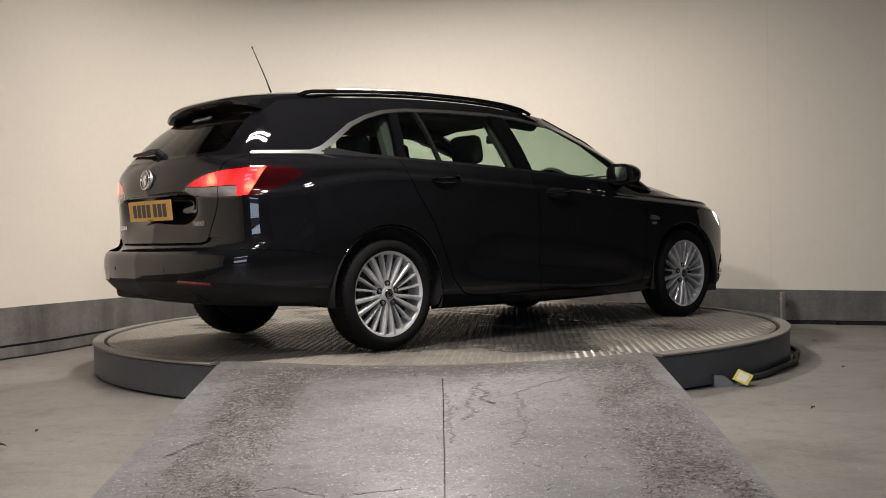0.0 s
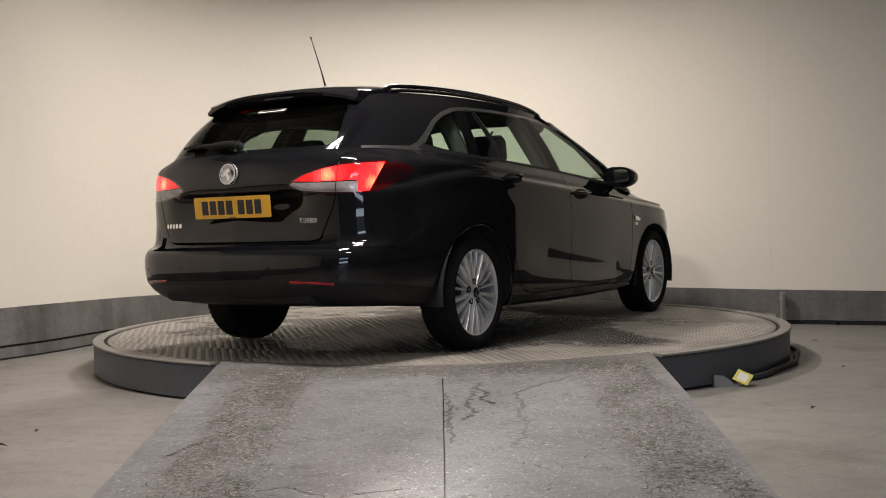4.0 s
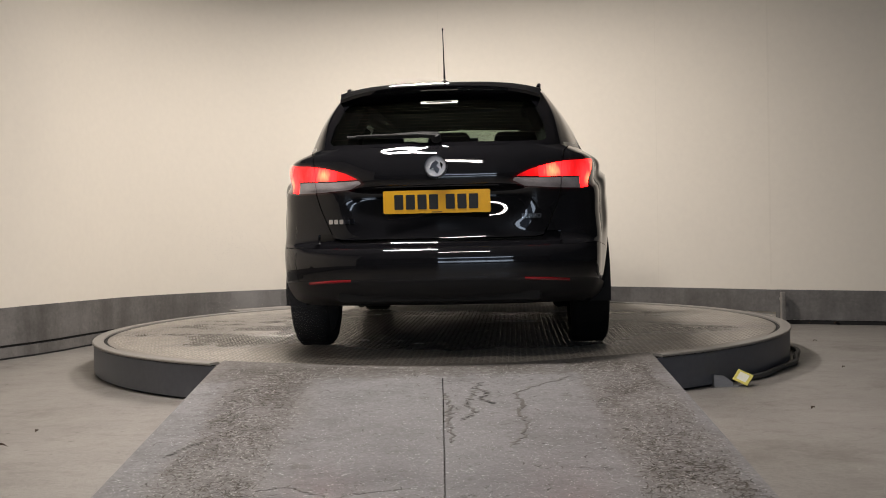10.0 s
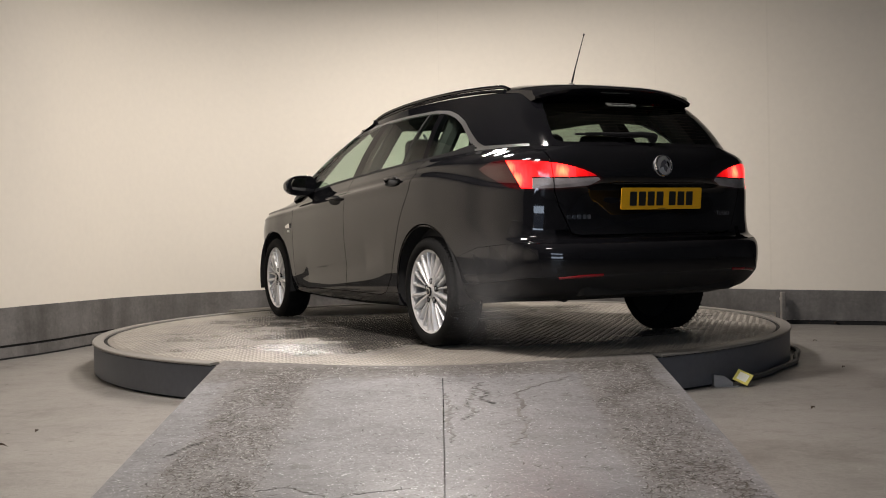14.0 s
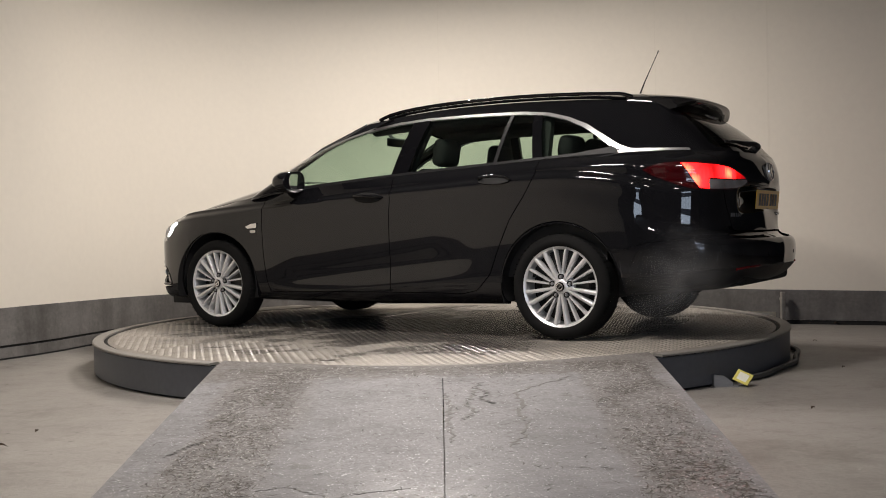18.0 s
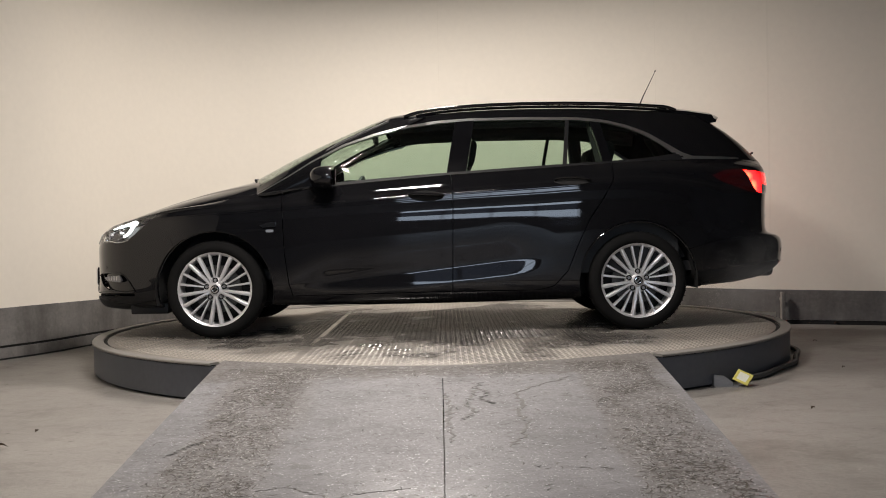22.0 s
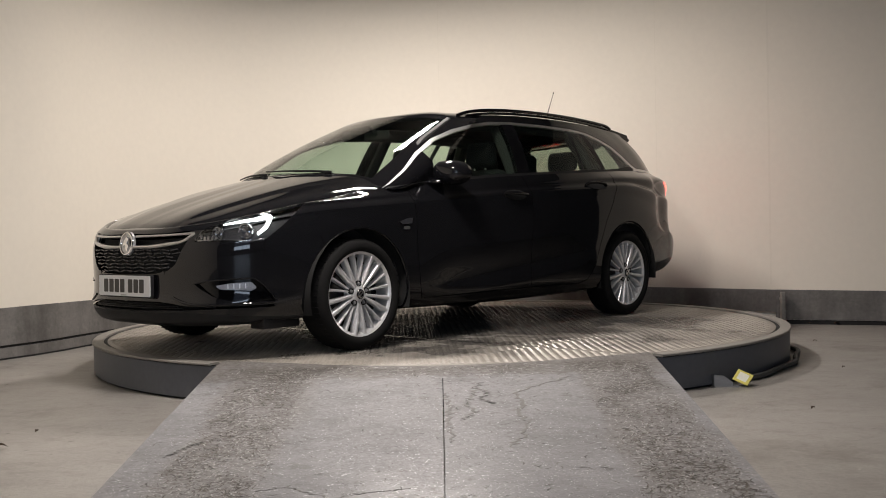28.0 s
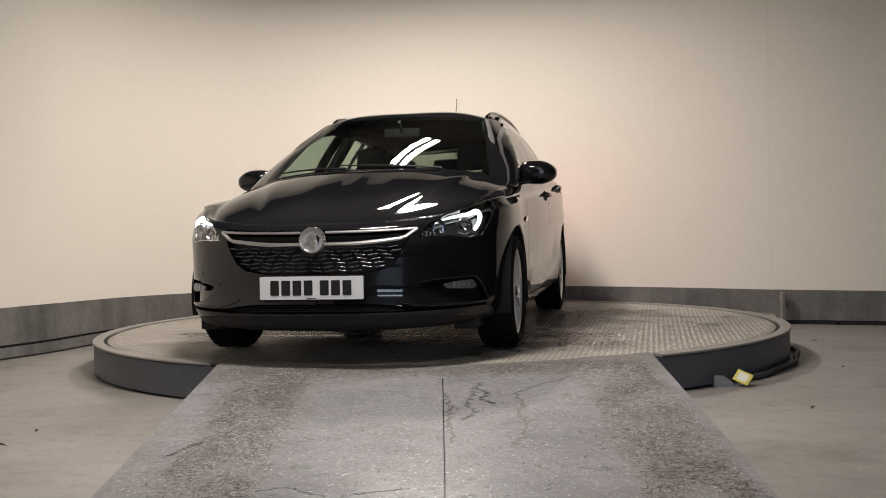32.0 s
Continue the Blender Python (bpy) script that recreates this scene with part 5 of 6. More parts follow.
# ---- the car: lamps, trim, fittings ----
def nearest(keys, a, b, mask):
    """Skin point and outward normal whose two coordinates come nearest to (a, b)."""
    idx = np.nonzero(mask)[0]
    d = np.hypot(V[idx][:, keys[0]] - a, V[idx][:, keys[1]] - b)
    i = idx[d.argmin()]
    n = N[i] * (1 if np.dot(N[i], V[i] - np.array([0, 0, 0.6])) > 0 else -1)
    p = V[i].copy()
    # slide along the tangent plane to the exact place
    k = 3 - keys[0] - keys[1]
    p[k] -= (n[keys[0]] * (a - p[keys[0]]) + n[keys[1]] * (b - p[keys[1]])) / n[k]
    p[keys[0]], p[keys[1]] = a, b
    return Vector(p), Vector(n).normalized()


def skin_side(x, z, sgn=1):
    p, n = nearest((0, 2), x, z, V[:, 1] > 0.6)
    return Vector((p.x, sgn * p.y, p.z)), Vector((n.x, sgn * n.y, n.z))


def skin_rear(y, z):
    p, n = nearest((1, 2), abs(y), z, V[:, 0] < -1.9)
    s = 1 if y >= 0 else -1
    return Vector((p.x, s * p.y, p.z)), Vector((n.x, s * n.y, n.z))


def skin_front(y, z):
    p, n = nearest((1, 2), abs(y), z, V[:, 0] > 1.6)
    s = 1 if y >= 0 else -1
    return Vector((p.x, s * p.y, p.z)), Vector((n.x, s * n.y, n.z))


def stuck(p, n, lift=0.0, lean=0.0):
    """Pose with local z along the normal and local y upwards."""
    up = Vector((0, 0, 1))
    x = up.cross(n).normalized()
    y = n.cross(x)
    m = Matrix((x, y, n)).transposed().to_4x4()
    m.translation = p + n * lift
    return m @ pose(0, 0, 0, 0, 0, lean)


def inset(name, faces, mat, parent, mirror, depth, label=""):
    return panel(name, V - N * np.sign(np.sum(N * (V - np.array([0, 0, 0.6])), axis=1))[:, None] * depth, N, faces, mat, parent, mirror, 0.0, label)


# tail lamps
for side in ("left", "right"):
    lamp = panel("tail_lamp", V, N, parts_low["lamp_out_dark"], SMOKED_RED, car, side, 0.012, "red tail lamp, lit")
    panel("lit_lens", V, N, parts_low["lamp_out_hot"], RED_HOT, lamp, side, 0.012, "glowing red lens")
    panel("clear_lens", V, N, parts_low["lamp_out_clear"], PALE_LENS, lamp, side, 0.012, "pale clear lens")
    inner = panel("tailgate_lamp", V, N, parts_low["lamp_in_red"], RED_GLOW, gate_ob, side, 0.012, "red lamp on the tailgate, lit")
    panel("lamp_frame", V, N, parts_low["lamp_in_dark"], SMOKED_RED, inner, side, 0.012, "dark red lens frame")
    panel("lit_lens", V, N, parts_low["lamp_in_hot"], RED_HOT, inner, side, 0.012, "glowing red lens")
    panel("reversing_lens", V, N, parts_low["lamp_in_clear"], PALE_LENS, inner, side, 0.012, "pale clear lens")

    for key, own in (("lamp_out_dark", lamp), ("lamp_out_hot", lamp), ("lamp_out_clear", lamp), ("lamp_in_red", inner), ("lamp_in_dark", inner), ("lamp_in_hot", inner), ("lamp_in_clear", inner)):
        inset("lamp_housing", parts_low[key], UNDER, own, side, 0.022)

# headlamps
for side, sg in (("left", 1), ("right", -1)):
    head = inset("headlamp", parts_low["lamp_f"], LAMP_DARK, car, side, 0.034, "clear headlamp with a lit white light guide")
    panel("headlamp_lens", V, N, parts_low["lamp_f"], LENS, head, side, 0.0)
    for y, z, r, back in ((0.707, 0.665, 0.036, 0.020), (0.602, 0.655, 0.030, 0.022)):
        p, n = skin_front(sg * y, z)
        fwd = Vector((0.92, sg * 0.38, 0.05)).normalized()
        bm = bmesh.new()
        lathe(bm, [(0.0001, -0.004), (r * 0.55, 0.004), (r * 0.75, 0.0), (r, 0.012), (r + 0.006, 0.010), (r + 0.006, -0.02)], 24, stuck(p - fwd * (back + 0.012), fwd), axis="z")
        part("projector", bm, LAMP_SILVER, head, "chromed projector lamp")
        bm = bmesh.new()
        lathe(bm, [(0.0001, 0.014), (r * 0.4, 0.011), (r * 0.66, 0.002)], 20, stuck(p - fwd * (back + 0.010), fwd), axis="z")
        part("projector_lens", bm, CLEAR, head)
    # running light: along the top, then down the outer end
    guide = [(0.606, 0.712), (0.66, 0.726), (0.71, 0.737), (0.755, 0.747), (0.772, 0.725), (0.770, 0.690), (0.755, 0.652)]
    pts = []
    for y, z in guide:
        p, n = skin_front(sg * y, z)
        pts.append(p - n * 0.016)
    pts = [Vector(q) for q in glide([tuple(p) for p in pts], 26)]
    for a, b, wd in ((0, 15, [0.004 + 0.007 * i / 14 for i in range(15)]), (14, 26, [0.014 - 0.006 * i / 11 for i in range(12)])):
        bm = bmesh.new()
        sweep(bm, pts[a:b], wd, 8)
        part("light_guide", bm, WHITE_GLOW, head, "lit white light guide")
    bm = bmesh.new()
    pts = []
    for y, z in ((0.52, 0.622), (0.61, 0.625), (0.685, 0.622), (0.73, 0.612), (0.775, 0.626)):
        p, n = skin_front(sg * y, z)
        pts.append(p - n * 0.014)
    sweep(bm, [Vector(q) for q in glide([tuple(q) for q in pts], 18)], 0.005, 8)
    part("lamp_bezel", bm, BRIGHT, head, "chromed lower bezel")
    bm = bmesh.new()
    for i in range(5):
        p, n = skin_front(sg * (0.53 + i * 0.02), 0.645 - i * 0.004)
        box(bm, -0.008, 0.008, -0.012, 0.012, -0.006, 0.004, 0.002, stuck(p - n * 0.024, n))
    part("indicator", bm, LAMP_SILVER, head, "chromed indicator reflector")

# grille
tagged(inset("grille", parts_low["grille"], UNDER, car, "both", 0.05), "black honeycomb grille with two chrome bars")
grille_ob = bpy.data.objects["grille"]
for sg in (1, -1):
    upper, lower = [], []
    for y in np.linspace(0.062, 0.500, 18):
        upper.append((y, 0.651 + 0.012 * (y / 0.5) ** 3))
        lower.append((y, 0.594 + 0.024 * (max(0.0, y - 0.2) / 0.25) ** 1.3 if y < 0.44 else 0.617 + 0.044 * ((y - 0.44) / 0.06)))
    for row, rad in ((upper, [0.0075] * 18), (lower, [0.009 + 0.003 * math.sin(math.pi * i / 17) for i in range(18)])):
        bm = bmesh.new()
        sweep(bm, [skin_front(sg * y, z)[0] - skin_front(sg * y, z)[1] * 0.003 for y, z in row], rad, 8, squash=0.9)
        part("chrome_bar", bm, CHROME, grille_ob, "satin chrome grille bar")
rowz = 0.578
for r in range(7):
    half = (0.44, 0.425, 0.41, 0.395, 0.375, 0.35, 0.27)[r]
    cnt = int(half * 2 / 0.062)
    for i in range(cnt):
        y = -half + (i + 0.5 ) * 2 * half / cnt + (0.015 if r % 2 else -0.015)
        if abs(y) < 0.07 and r < 2:
            continue
        p, n = skin_front(y, rowz - r * 0.0190)
        bm = bmesh.new()
        box(bm, -0.024, 0.024, -0.0035, 0.0035, -0.020, -0.004, 0.0015, stuck(p, n, 0, 8 if (i + r) % 2 else -8), 1)
        part("grille_rib", bm, GRILLE_EDGE, grille_ob)


def round_badge(p, n, r, parent):
    b = part("badge", disc(r), BADGE, parent, "round chrome badge")
    b.matrix_basis = stuck(p, n, 0.002)
    bm = bmesh.new()
    lathe(bm, [(r * 0.80, 0.004), (r * 0.86, 0.011), (r * 0.95, 0.011), (r, 0.004)], 36, axis="z")
    part("badge_ring", bm, BRIGHT, b)
    bm = bmesh.new()
    prism(bm, [(-0.55 * r, -0.25 * r), (-0.30 * r, 0.30 * r), (0.05 * r, 0.55 * r), (0.30 * r, 0.30 * r), (0.05 * r, 0.05 * r), (0.35 * r, -0.20 * r), (0.20 * r, -0.62 * r), (-0.05 * r, -0.45 * r), (-0.15 * r, -0.1 * r)], 0.003, 0.010)
    part("badge_relief", bm, BRIGHT, b)
    bm = bmesh.new()
    prism(bm, [(0.35 * r, 0.45 * r), (0.62 * r, 0.20 * r), (0.55 * r, -0.25 * r), (0.42 * r, 0.1 * r)], 0.003, 0.009)
    part("badge_relief", bm, GLOSS_BLACK, b)
    return b


def disc(r, h=0.005):
    bm = bmesh.new()
    lathe(bm, [(0.0001, h), (r * 0.97, h), (r, h * 0.5), (r, -h * 2)], 36, axis="z")
    return bm


p, n = skin_front(0.0, 0.612)
round_badge(p, Vector((1, 0, 0.12)).normalized(), 0.066, grille_ob)


def number_plate(m, mat, parent, label):
    """Plate with plain dark bars for its seven characters."""
    bm = bmesh.new()
    prism(bm, rounded(0.52, 0.111, 0.008), 0.0, 0.004)
    pl = part("number_plate", bm, mat, parent, label)
    pl.matrix_basis = m
    x = -0.206
    for i in range(7):
        if i == 4:
            x += 0.024
        bm = bmesh.new()
        prism(bm, rounded(0.044, 0.072, 0.004, 2), 0.0042, 0.0052, pose(x + 0.022, 0, 0))
        part("dark_bar", bm, INK, pl)
        x += 0.0565
    bm = bmesh.new()
    prism(bm, rounded(0.05, 0.004, 0.001, 1), 0.0042, 0.0048, pose(0.0, -0.050, 0))
    part("maker_line", bm, INK, pl)
    return pl


number_plate(stuck(Vector((2.266, 0, 0.3855)), Vector((1, 0, 0.02)).normalized()), PLATE_WHITE, bumper_f, "white front number plate")
bm = bmesh.new()
prism(bm, rounded(0.53, 0.12, 0.01), -0.016, 0.0, stuck(Vector((2.264, 0, 0.3855)), Vector((1, 0, 0.02)).normalized()))
part("plate_holder", bm, TRIM, bumper_f)

# lower intake and fog lamps
tagged(inset("lower_intake", parts_low["intake"], UNDER, bumper_f, "both", 0.05), "black lower intake")
for z in (0.268, 0.281, 0.294):
    bm = bmesh.new()
    half = 0.44 if z < 0.27 else (0.41 if z < 0.29 else 0.32)
    pts = []
    for y in np.linspace(-half, half, 17):
        p, n = skin_front(y, z)
        pts.append(p - n * 0.022)
    sweep(bm, pts, 0.006, 6, squash=0.8)
    part("intake_slat", bm, TRIM, bumper_f)
for side, sg in (("left", 1), ("right", -1)):
    bez = inset("fog_lamp_bezel", parts_low["fog"], GLOSS_BLACK, bumper_f, side, 0.025, "gloss black fog lamp recess")
    p, n = skin_front(sg * 0.690, 0.383)
    k = sg
    bm = bmesh.new()
    prism(bm, [(-0.110 * k, 0.005), (-0.085 * k, -0.016), (0.078 * k, -0.025), (0.102 * k, -0.010), (0.076 * k, 0.021), (-0.03 * k, 0.016)][::k], -0.018, -0.004, stuck(p, n))
    bmesh.ops.bevel(bm, geom=list(bm.edges), offset=0.004, segments=2, affect="EDGES")
    fl = part("fog_lamp", bm, FOG_LENS, bez, "clear fog lamp")
    for k in range(4):
        bm = bmesh.new()
        prism(bm, rounded(0.006, 0.026, 0.002, 1), -0.004, -0.0015, stuck(p, n) @ pose((-0.045 + 0.03 * k), 0.001, 0))
        part("lamp_rib", bm, CHROME, fl)
    ring = [(0.508, 0.400), (0.572, 0.413), (0.663, 0.420), (0.737, 0.423), (0.757, 0.404), (0.774, 0.361), (0.790, 0.300)]
    pts = []
    for y, z in ring:
        q, m2 = skin_front(sg * y, z)
        pts.append(q + m2 * 0.001)
    bm = bmesh.new()
    sweep(bm, pts, 0.0045, 6)
    part("bezel_edge", bm, PAINT, bez)
    bm = bmesh.new()
    pts = [skin_front(sg * y, z)[0] for y, z in ((0.391, 0.328), (0.439, 0.308), (0.486, 0.295), (0.577, 0.290), (0.699, 0.292), (0.785, 0.296))]
    sweep(bm, [Vector(q) for q in glide([tuple(q) for q in pts], 18)], 0.007, 8)
    part("bumper_blade", bm, PAINT, bumper_f)

# door mirrors, handles, side repeaters
for side, sg in (("left", 1), ("right", -1)):
    mir = new("door_mirror")
    mir.parent = car
    tagged(mir, "black door mirror")
    bm = bmesh.new()
    bmesh.ops.create_uvsphere(bm, u_segments=28, v_segments=18, radius=1.0)
    for v in bm.verts:
        x, y, z = v.co
        fx = math.copysign(abs(x) ** 0.75, x)
        if fx < -0.35:
            fx = -0.35
        taper = 1.0 - 0.26 * max(y, 0.0) ** 1.5
        v.co = Vector((0.605 + 0.105 * fx, sg * (0.918 + 0.116 * math.copysign(abs(y) ** (0.85 if y > 0 else 0.65), y) + 0.008 * z), 0.992 + 0.073 * taper * math.copysign(abs(z) ** 0.72, z) - 0.010 * y))
    part("mirror_shell", bm, PAINT, mir, sharp=50)
    bm = bmesh.new()
    prism(bm, rounded(0.178, 0.096, 0.04, 5), 0.0, 0.003, stuck(Vector((0.564, sg * 0.914, 0.994)), Vector((-1, -sg * 0.25, -0.03)).normalized()))
    part("mirror_glass", bm, BRIGHT, mir, "silvered mirror glass")
    bm = bmesh.new()
    sweep(bm, [Vector((0.70, sg * 0.80, 0.935)), Vector((0.685, sg * 0.855, 0.940)), Vector((0.640, sg * 0.895, 0.950))], [0.034, 0.028, 0.026], 12, squash=0.7)
    part("mirror_arm", bm, GLOSS_BLACK, mir)
    for hx, hz in ((-0.010, 0.866), (-0.925, 0.938)):
        p, n = skin_side(hx, hz, sg)
        bm = bmesh.new()
        bmesh.ops.create_uvsphere(bm, u_segments=24, v_segments=12, radius=1.0, matrix=stuck(p, n, 0, -2 * sg) @ Matrix.Diagonal((0.112, 0.033, 0.0045, 1)))
        door = doors[side][0 if hx > -0.5 else 1]
        part("handle_recess", bm, UNDER, door)
        bm = bmesh.new()
        m = stuck(p, n, 0, -3 * sg)
        pts = [m @ Vector((u, 0.006, w)) for u, w in ((-0.105, 0.002), (-0.095, 0.016), (-0.05, 0.026), (0.05, 0.026), (0.095, 0.016), (0.105, 0.002))]
        sweep(bm, [Vector(q) for q in glide([tuple(q) for q in pts], 18)], 0.0150, 10, squash=0.7)
        part("handle_grip", bm, PAINT, door)
    p, n = skin_side(0.986, 0.708, sg)
    bm = bmesh.new()
    k = sg
    prism(bm, [(-0.052 * k, -0.006), (-0.030 * k, -0.019), (0.048 * k, -0.015), (0.052 * k, 0.017), (0.0, 0.012)][::k], 0.0, 0.007, stuck(p, n))
    part("side_repeater", bm, BRIGHT, car, "chrome side repeater")
    p, n = skin_side(0.975, 0.668, sg)
    bm = bmesh.new()
    prism(bm, rounded(0.050, 0.018, 0.006, 2), 0.0, 0.003, stuck(p, n))
    part("side_badge", bm, CHROME, car, "small chrome badge")
    # roof rail
    pts = [(0.13, 0.530, 1.400), (0.05, 0.535, 1.424), (-0.05, 0.537, 1.440), (-0.30, 0.538, 1.460), (-0.60, 0.538, 1.468), (-0.95, 0.536, 1.466), (-1.30, 0.530, 1.452), (-1.50, 0.524, 1.438), (-1.62, 0.520, 1.424), (-1.66, 0.516, 1.408)]
    bm = bmesh.new()
    sweep(bm, [Vector((x, sg * y, z)) for x, y, z in glide(pts, 40)], 0.0125, 10, squash=0.9)
    rail = part("roof_rail", bm, GLOSS_BLACK, car, "slim glossy roof rail")
    bm = bmesh.new()
    sweep(bm, [Vector((x, sg * (y + 0.003), z - 0.022)) for x, y, z in glide(pts[1:-1], 30)], 0.010, 6)
    part("rail_foot", bm, GLOSS_BLACK, rail)
    # lower arch lip line
    for hx, hr in ((HUB_F, 0.368), (HUB_R, 0.372)):
        pts = []
        for i in range(25):
            a = math.pi * (0.02 + 0.96 * i / 24)
            x, z = hx + hr * math.cos(a), HUB_Z + hr * math.sin(a)
            if z < 0.27:
                continue
            q, n = skin_side(x, z, sg)
            pts.append(q - Vector((0, sg * 0.008, 0)))
        bm = bmesh.new()
        sweep(bm, pts, 0.006, 6)
        part("arch_lip", bm, PAINT, car)

# tailgate furniture
number_plate(stuck(Vector((-2.300, 0, 0.788)), Vector((-1, 0, -0.10)).normalized()), PLATE_YELLOW, gate_ob, "yellow rear number plate")
p, n = skin_rear(0.0, 0.955)
round_badge(p + Vector((-0.002, 0, 0)), Vector((-1, 0, 0.10)).normalized(), 0.056, gate_ob)


def lettering(text, height, m, mat, parent, name):
    cu = bpy.data.curves.new(name, "FONT")
    cu.body, cu.size, cu.extrude, cu.align_x = text, height * 1.4, 0.0012, "CENTER"
    tmp = bpy.data.objects.new(name, cu)
    scene.collection.objects.link(tmp)
    me = bpy.data.meshes.new_from_object(tmp.evaluated_get(bpy.context.evaluated_depsgraph_get()))
    bpy.data.objects.remove(tmp)
    me.name = name
    ob = link_mesh(name, me, mat, parent)
    ob.matrix_basis = m
    return ob


p, n = skin_rear(-0.455, 0.700)
lettering("TURBO", 0.022, stuck(p, n, 0.002), BRIGHT, gate_ob, "chrome_letters")
for i in range(5):
    p, n = skin_rear(0.530 - i * 0.027, 0.700)
    bm = bmesh.new()
    prism(bm, rounded(0.020, 0.022, 0.003, 2), 0.0, 0.003, stuck(p, n))
    part("chrome_bar", bm, BRIGHT, gate_ob)
# ledge over the plate with handle strip, crease above the bumper
bm = bmesh.new()
pts = [skin_rear(y, 0.866)[0] + Vector((0.004, 0, 0)) for y in np.linspace(-0.30, 0.30, 15)]
sweep(bm, pts, 0.008, 8)
part("tailgate_ledge", bm, GLOSS_BLACK, gate_ob)
for sg in (1, -1):
    pts = [skin_rear(sg * y, z)[0] for y, z in ((0.632, 0.400), (0.54, 0.407), (0.418, 0.412))]
    bm = bmesh.new()
    sweep(bm, [q + Vector((0.003, 0, 0)) for q in [Vector(t) for t in glide([tuple(q) for q in pts], 10)]], 0.0095, 8, squash=0.9)
    part("rear_reflector", bm, RED_DIM, bumper_r, "long red reflector")
    for y in (0.30, 0.62):
        p, n = skin_rear(sg * y, 0.475)
        bm = bmesh.new()
        lathe(bm, [(0.0001, 0.002), (0.010, 0.002), (0.011, 0.0), (0.011, -0.004)], 16, stuck(p, n), axis="z")
        part("parking_sensor", bm, GLOSS_BLACK, bumper_r)
        p, n = skin_front(sg * (y + 0.02), 0.455)
        bm = bmesh.new()
        lathe(bm, [(0.0001, 0.002), (0.010, 0.002), (0.011, 0.0), (0.011, -0.004)], 16, stuck(p, n), axis="z")
        part("parking_sensor", bm, GLOSS_BLACK, bumper_f)

# spoiler with high brake lamp
def spoiler():
    bm = bmesh.new()
    rows = []
    for y in np.linspace(-0.52, 0.52, 33):
        e = abs(y) / 0.52
        tip = -2.005 + 0.075 * e ** 3
        top0, top1 = 1.430 - 0.034 * e ** 3, 1.398 - 0.038 * e ** 3
        drop = 0.0 + 0.012 * e ** 4
        sec = [(-1.60, top0 + 0.030 - drop), (-1.75, top0 + 0.012 - drop), (-1.90, (top0 + top1) / 2 + 0.006 - drop), (tip + 0.02, top1 + 0.002 - drop), (tip, top1 - 0.010 - drop), (tip + 0.008, top1 - 0.026 - drop), (tip + 0.05, top1 - 0.042), (-1.84, 1.338 - 0.03 * e), (-1.70, 1.36 - 0.03 * e)]
        rows.append([bm.verts.new((x, y, z)) for x, z in sec])
    for a, b in zip(rows, rows[1:]):
        for i in range(len(a)):
            j = (i + 1) % len(a)
            bm.faces.new((a[i], a[j], b[j], b[i]))
    bm.faces.new(rows[0]); bm.faces.new(rows[-1][::-1])
    ob = part("roof_spoiler", bm, PAINT, gate_ob, sharp=45)
    bm = bmesh.new()
    box(bm, -1.998, -1.985, -0.11, 0.11, 1.378, 1.388, 0.002)
    part("high_brake_lamp", bm, SMOKED_RED, ob, "dark red high brake lamp")


spoiler()
# pale sticker inside the rear window, wiper, aerial
def on_back_glass(y, z):
    i = int(np.argmin(np.hypot(Vc[:, 1] - abs(y), Vc[:, 2] - z) + 9.0 * (Vc[:, 0] > -1.7)))
    nn = Nc[i] * (1 if Nc[i][0] < 0 else -1)
    p = Vector(Vc[i])
    return Vector((p.x, math.copysign(p.y, y), p.z)), Vector((nn[0], math.copysign(nn[1], y), nn[2]))


p, n = on_back_glass(0.0, 1.302)
bm = bmesh.new()
prism(bm, rounded(0.19, 0.030, 0.003, 2), 0.0, 0.002, stuck(p, n, 0.002))
stick = part("window_sticker", bm, SIGN_WHITE, gate_ob, "pale printed strip sticker")
bm = bmesh.new()
prism(bm, rounded(0.13, 0.012, 0.001, 1), 0.0, 0.001, stuck(p, n, 0.0045))
part("print_bar", bm, INK, stick)
bm = bmesh.new()
p0, n0 = on_back_glass(0.0, 1.088)
p1, n1 = on_back_glass(0.40, 1.112)
sweep(bm, [p0 + n0 * 0.030, p0 + n0 * 0.032 + Vector((0, 0.08, 0.006)), (p0 + p1) / 2 + n0 * 0.026 + Vector((0, 0, 0.002)), p1 + n1 * 0.018], [0.018, 0.015, 0.009, 0.005], 8)
wip = part("rear_wiper", bm, TRIM, gate_ob, "black rear wiper arm and blade")
bm = bmesh.new()
sweep(bm, [on_back_glass(y, 1.098 + 0.03 * y)[0] + on_back_glass(y, 1.1)[1] * 0.012 for y in (0.08, 0.2, 0.3, 0.44)], 0.007, 6)
part("wiper_blade", bm, TRIM, wip)
bm = bmesh.new()
lathe(bm, [(0.0001, 0.022), (0.018, 0.019), (0.024, 0.0), (0.024, -0.02)], 20, stuck(p0 + n0 * 0.02, n0), axis="z")
part("wiper_pivot", bm, TRIM, wip)
HEATER = plain("heater_wire", (0.16, 0.12, 0.09), 0.5, scale=40)
for i in range(11):
    z = 1.115 + i * 0.0185
    half = float(np.interp(z, [1.10, 1.18, 1.275, 1.318], [0.53, 0.50, 0.44, 0.40]))
    bm = bmesh.new()
    sweep(bm, [on_back_glass(y, z)[0] - on_back_glass(y, z)[1] * 0.004 for y in np.linspace(-half, half, 9)], 0.0006, 4)
    part("heater_wire", bm, HEATER, gate_ob)
bm = bmesh.new()
bmesh.ops.create_uvsphere(bm, u_segments=16, v_segments=10, radius=1.0)
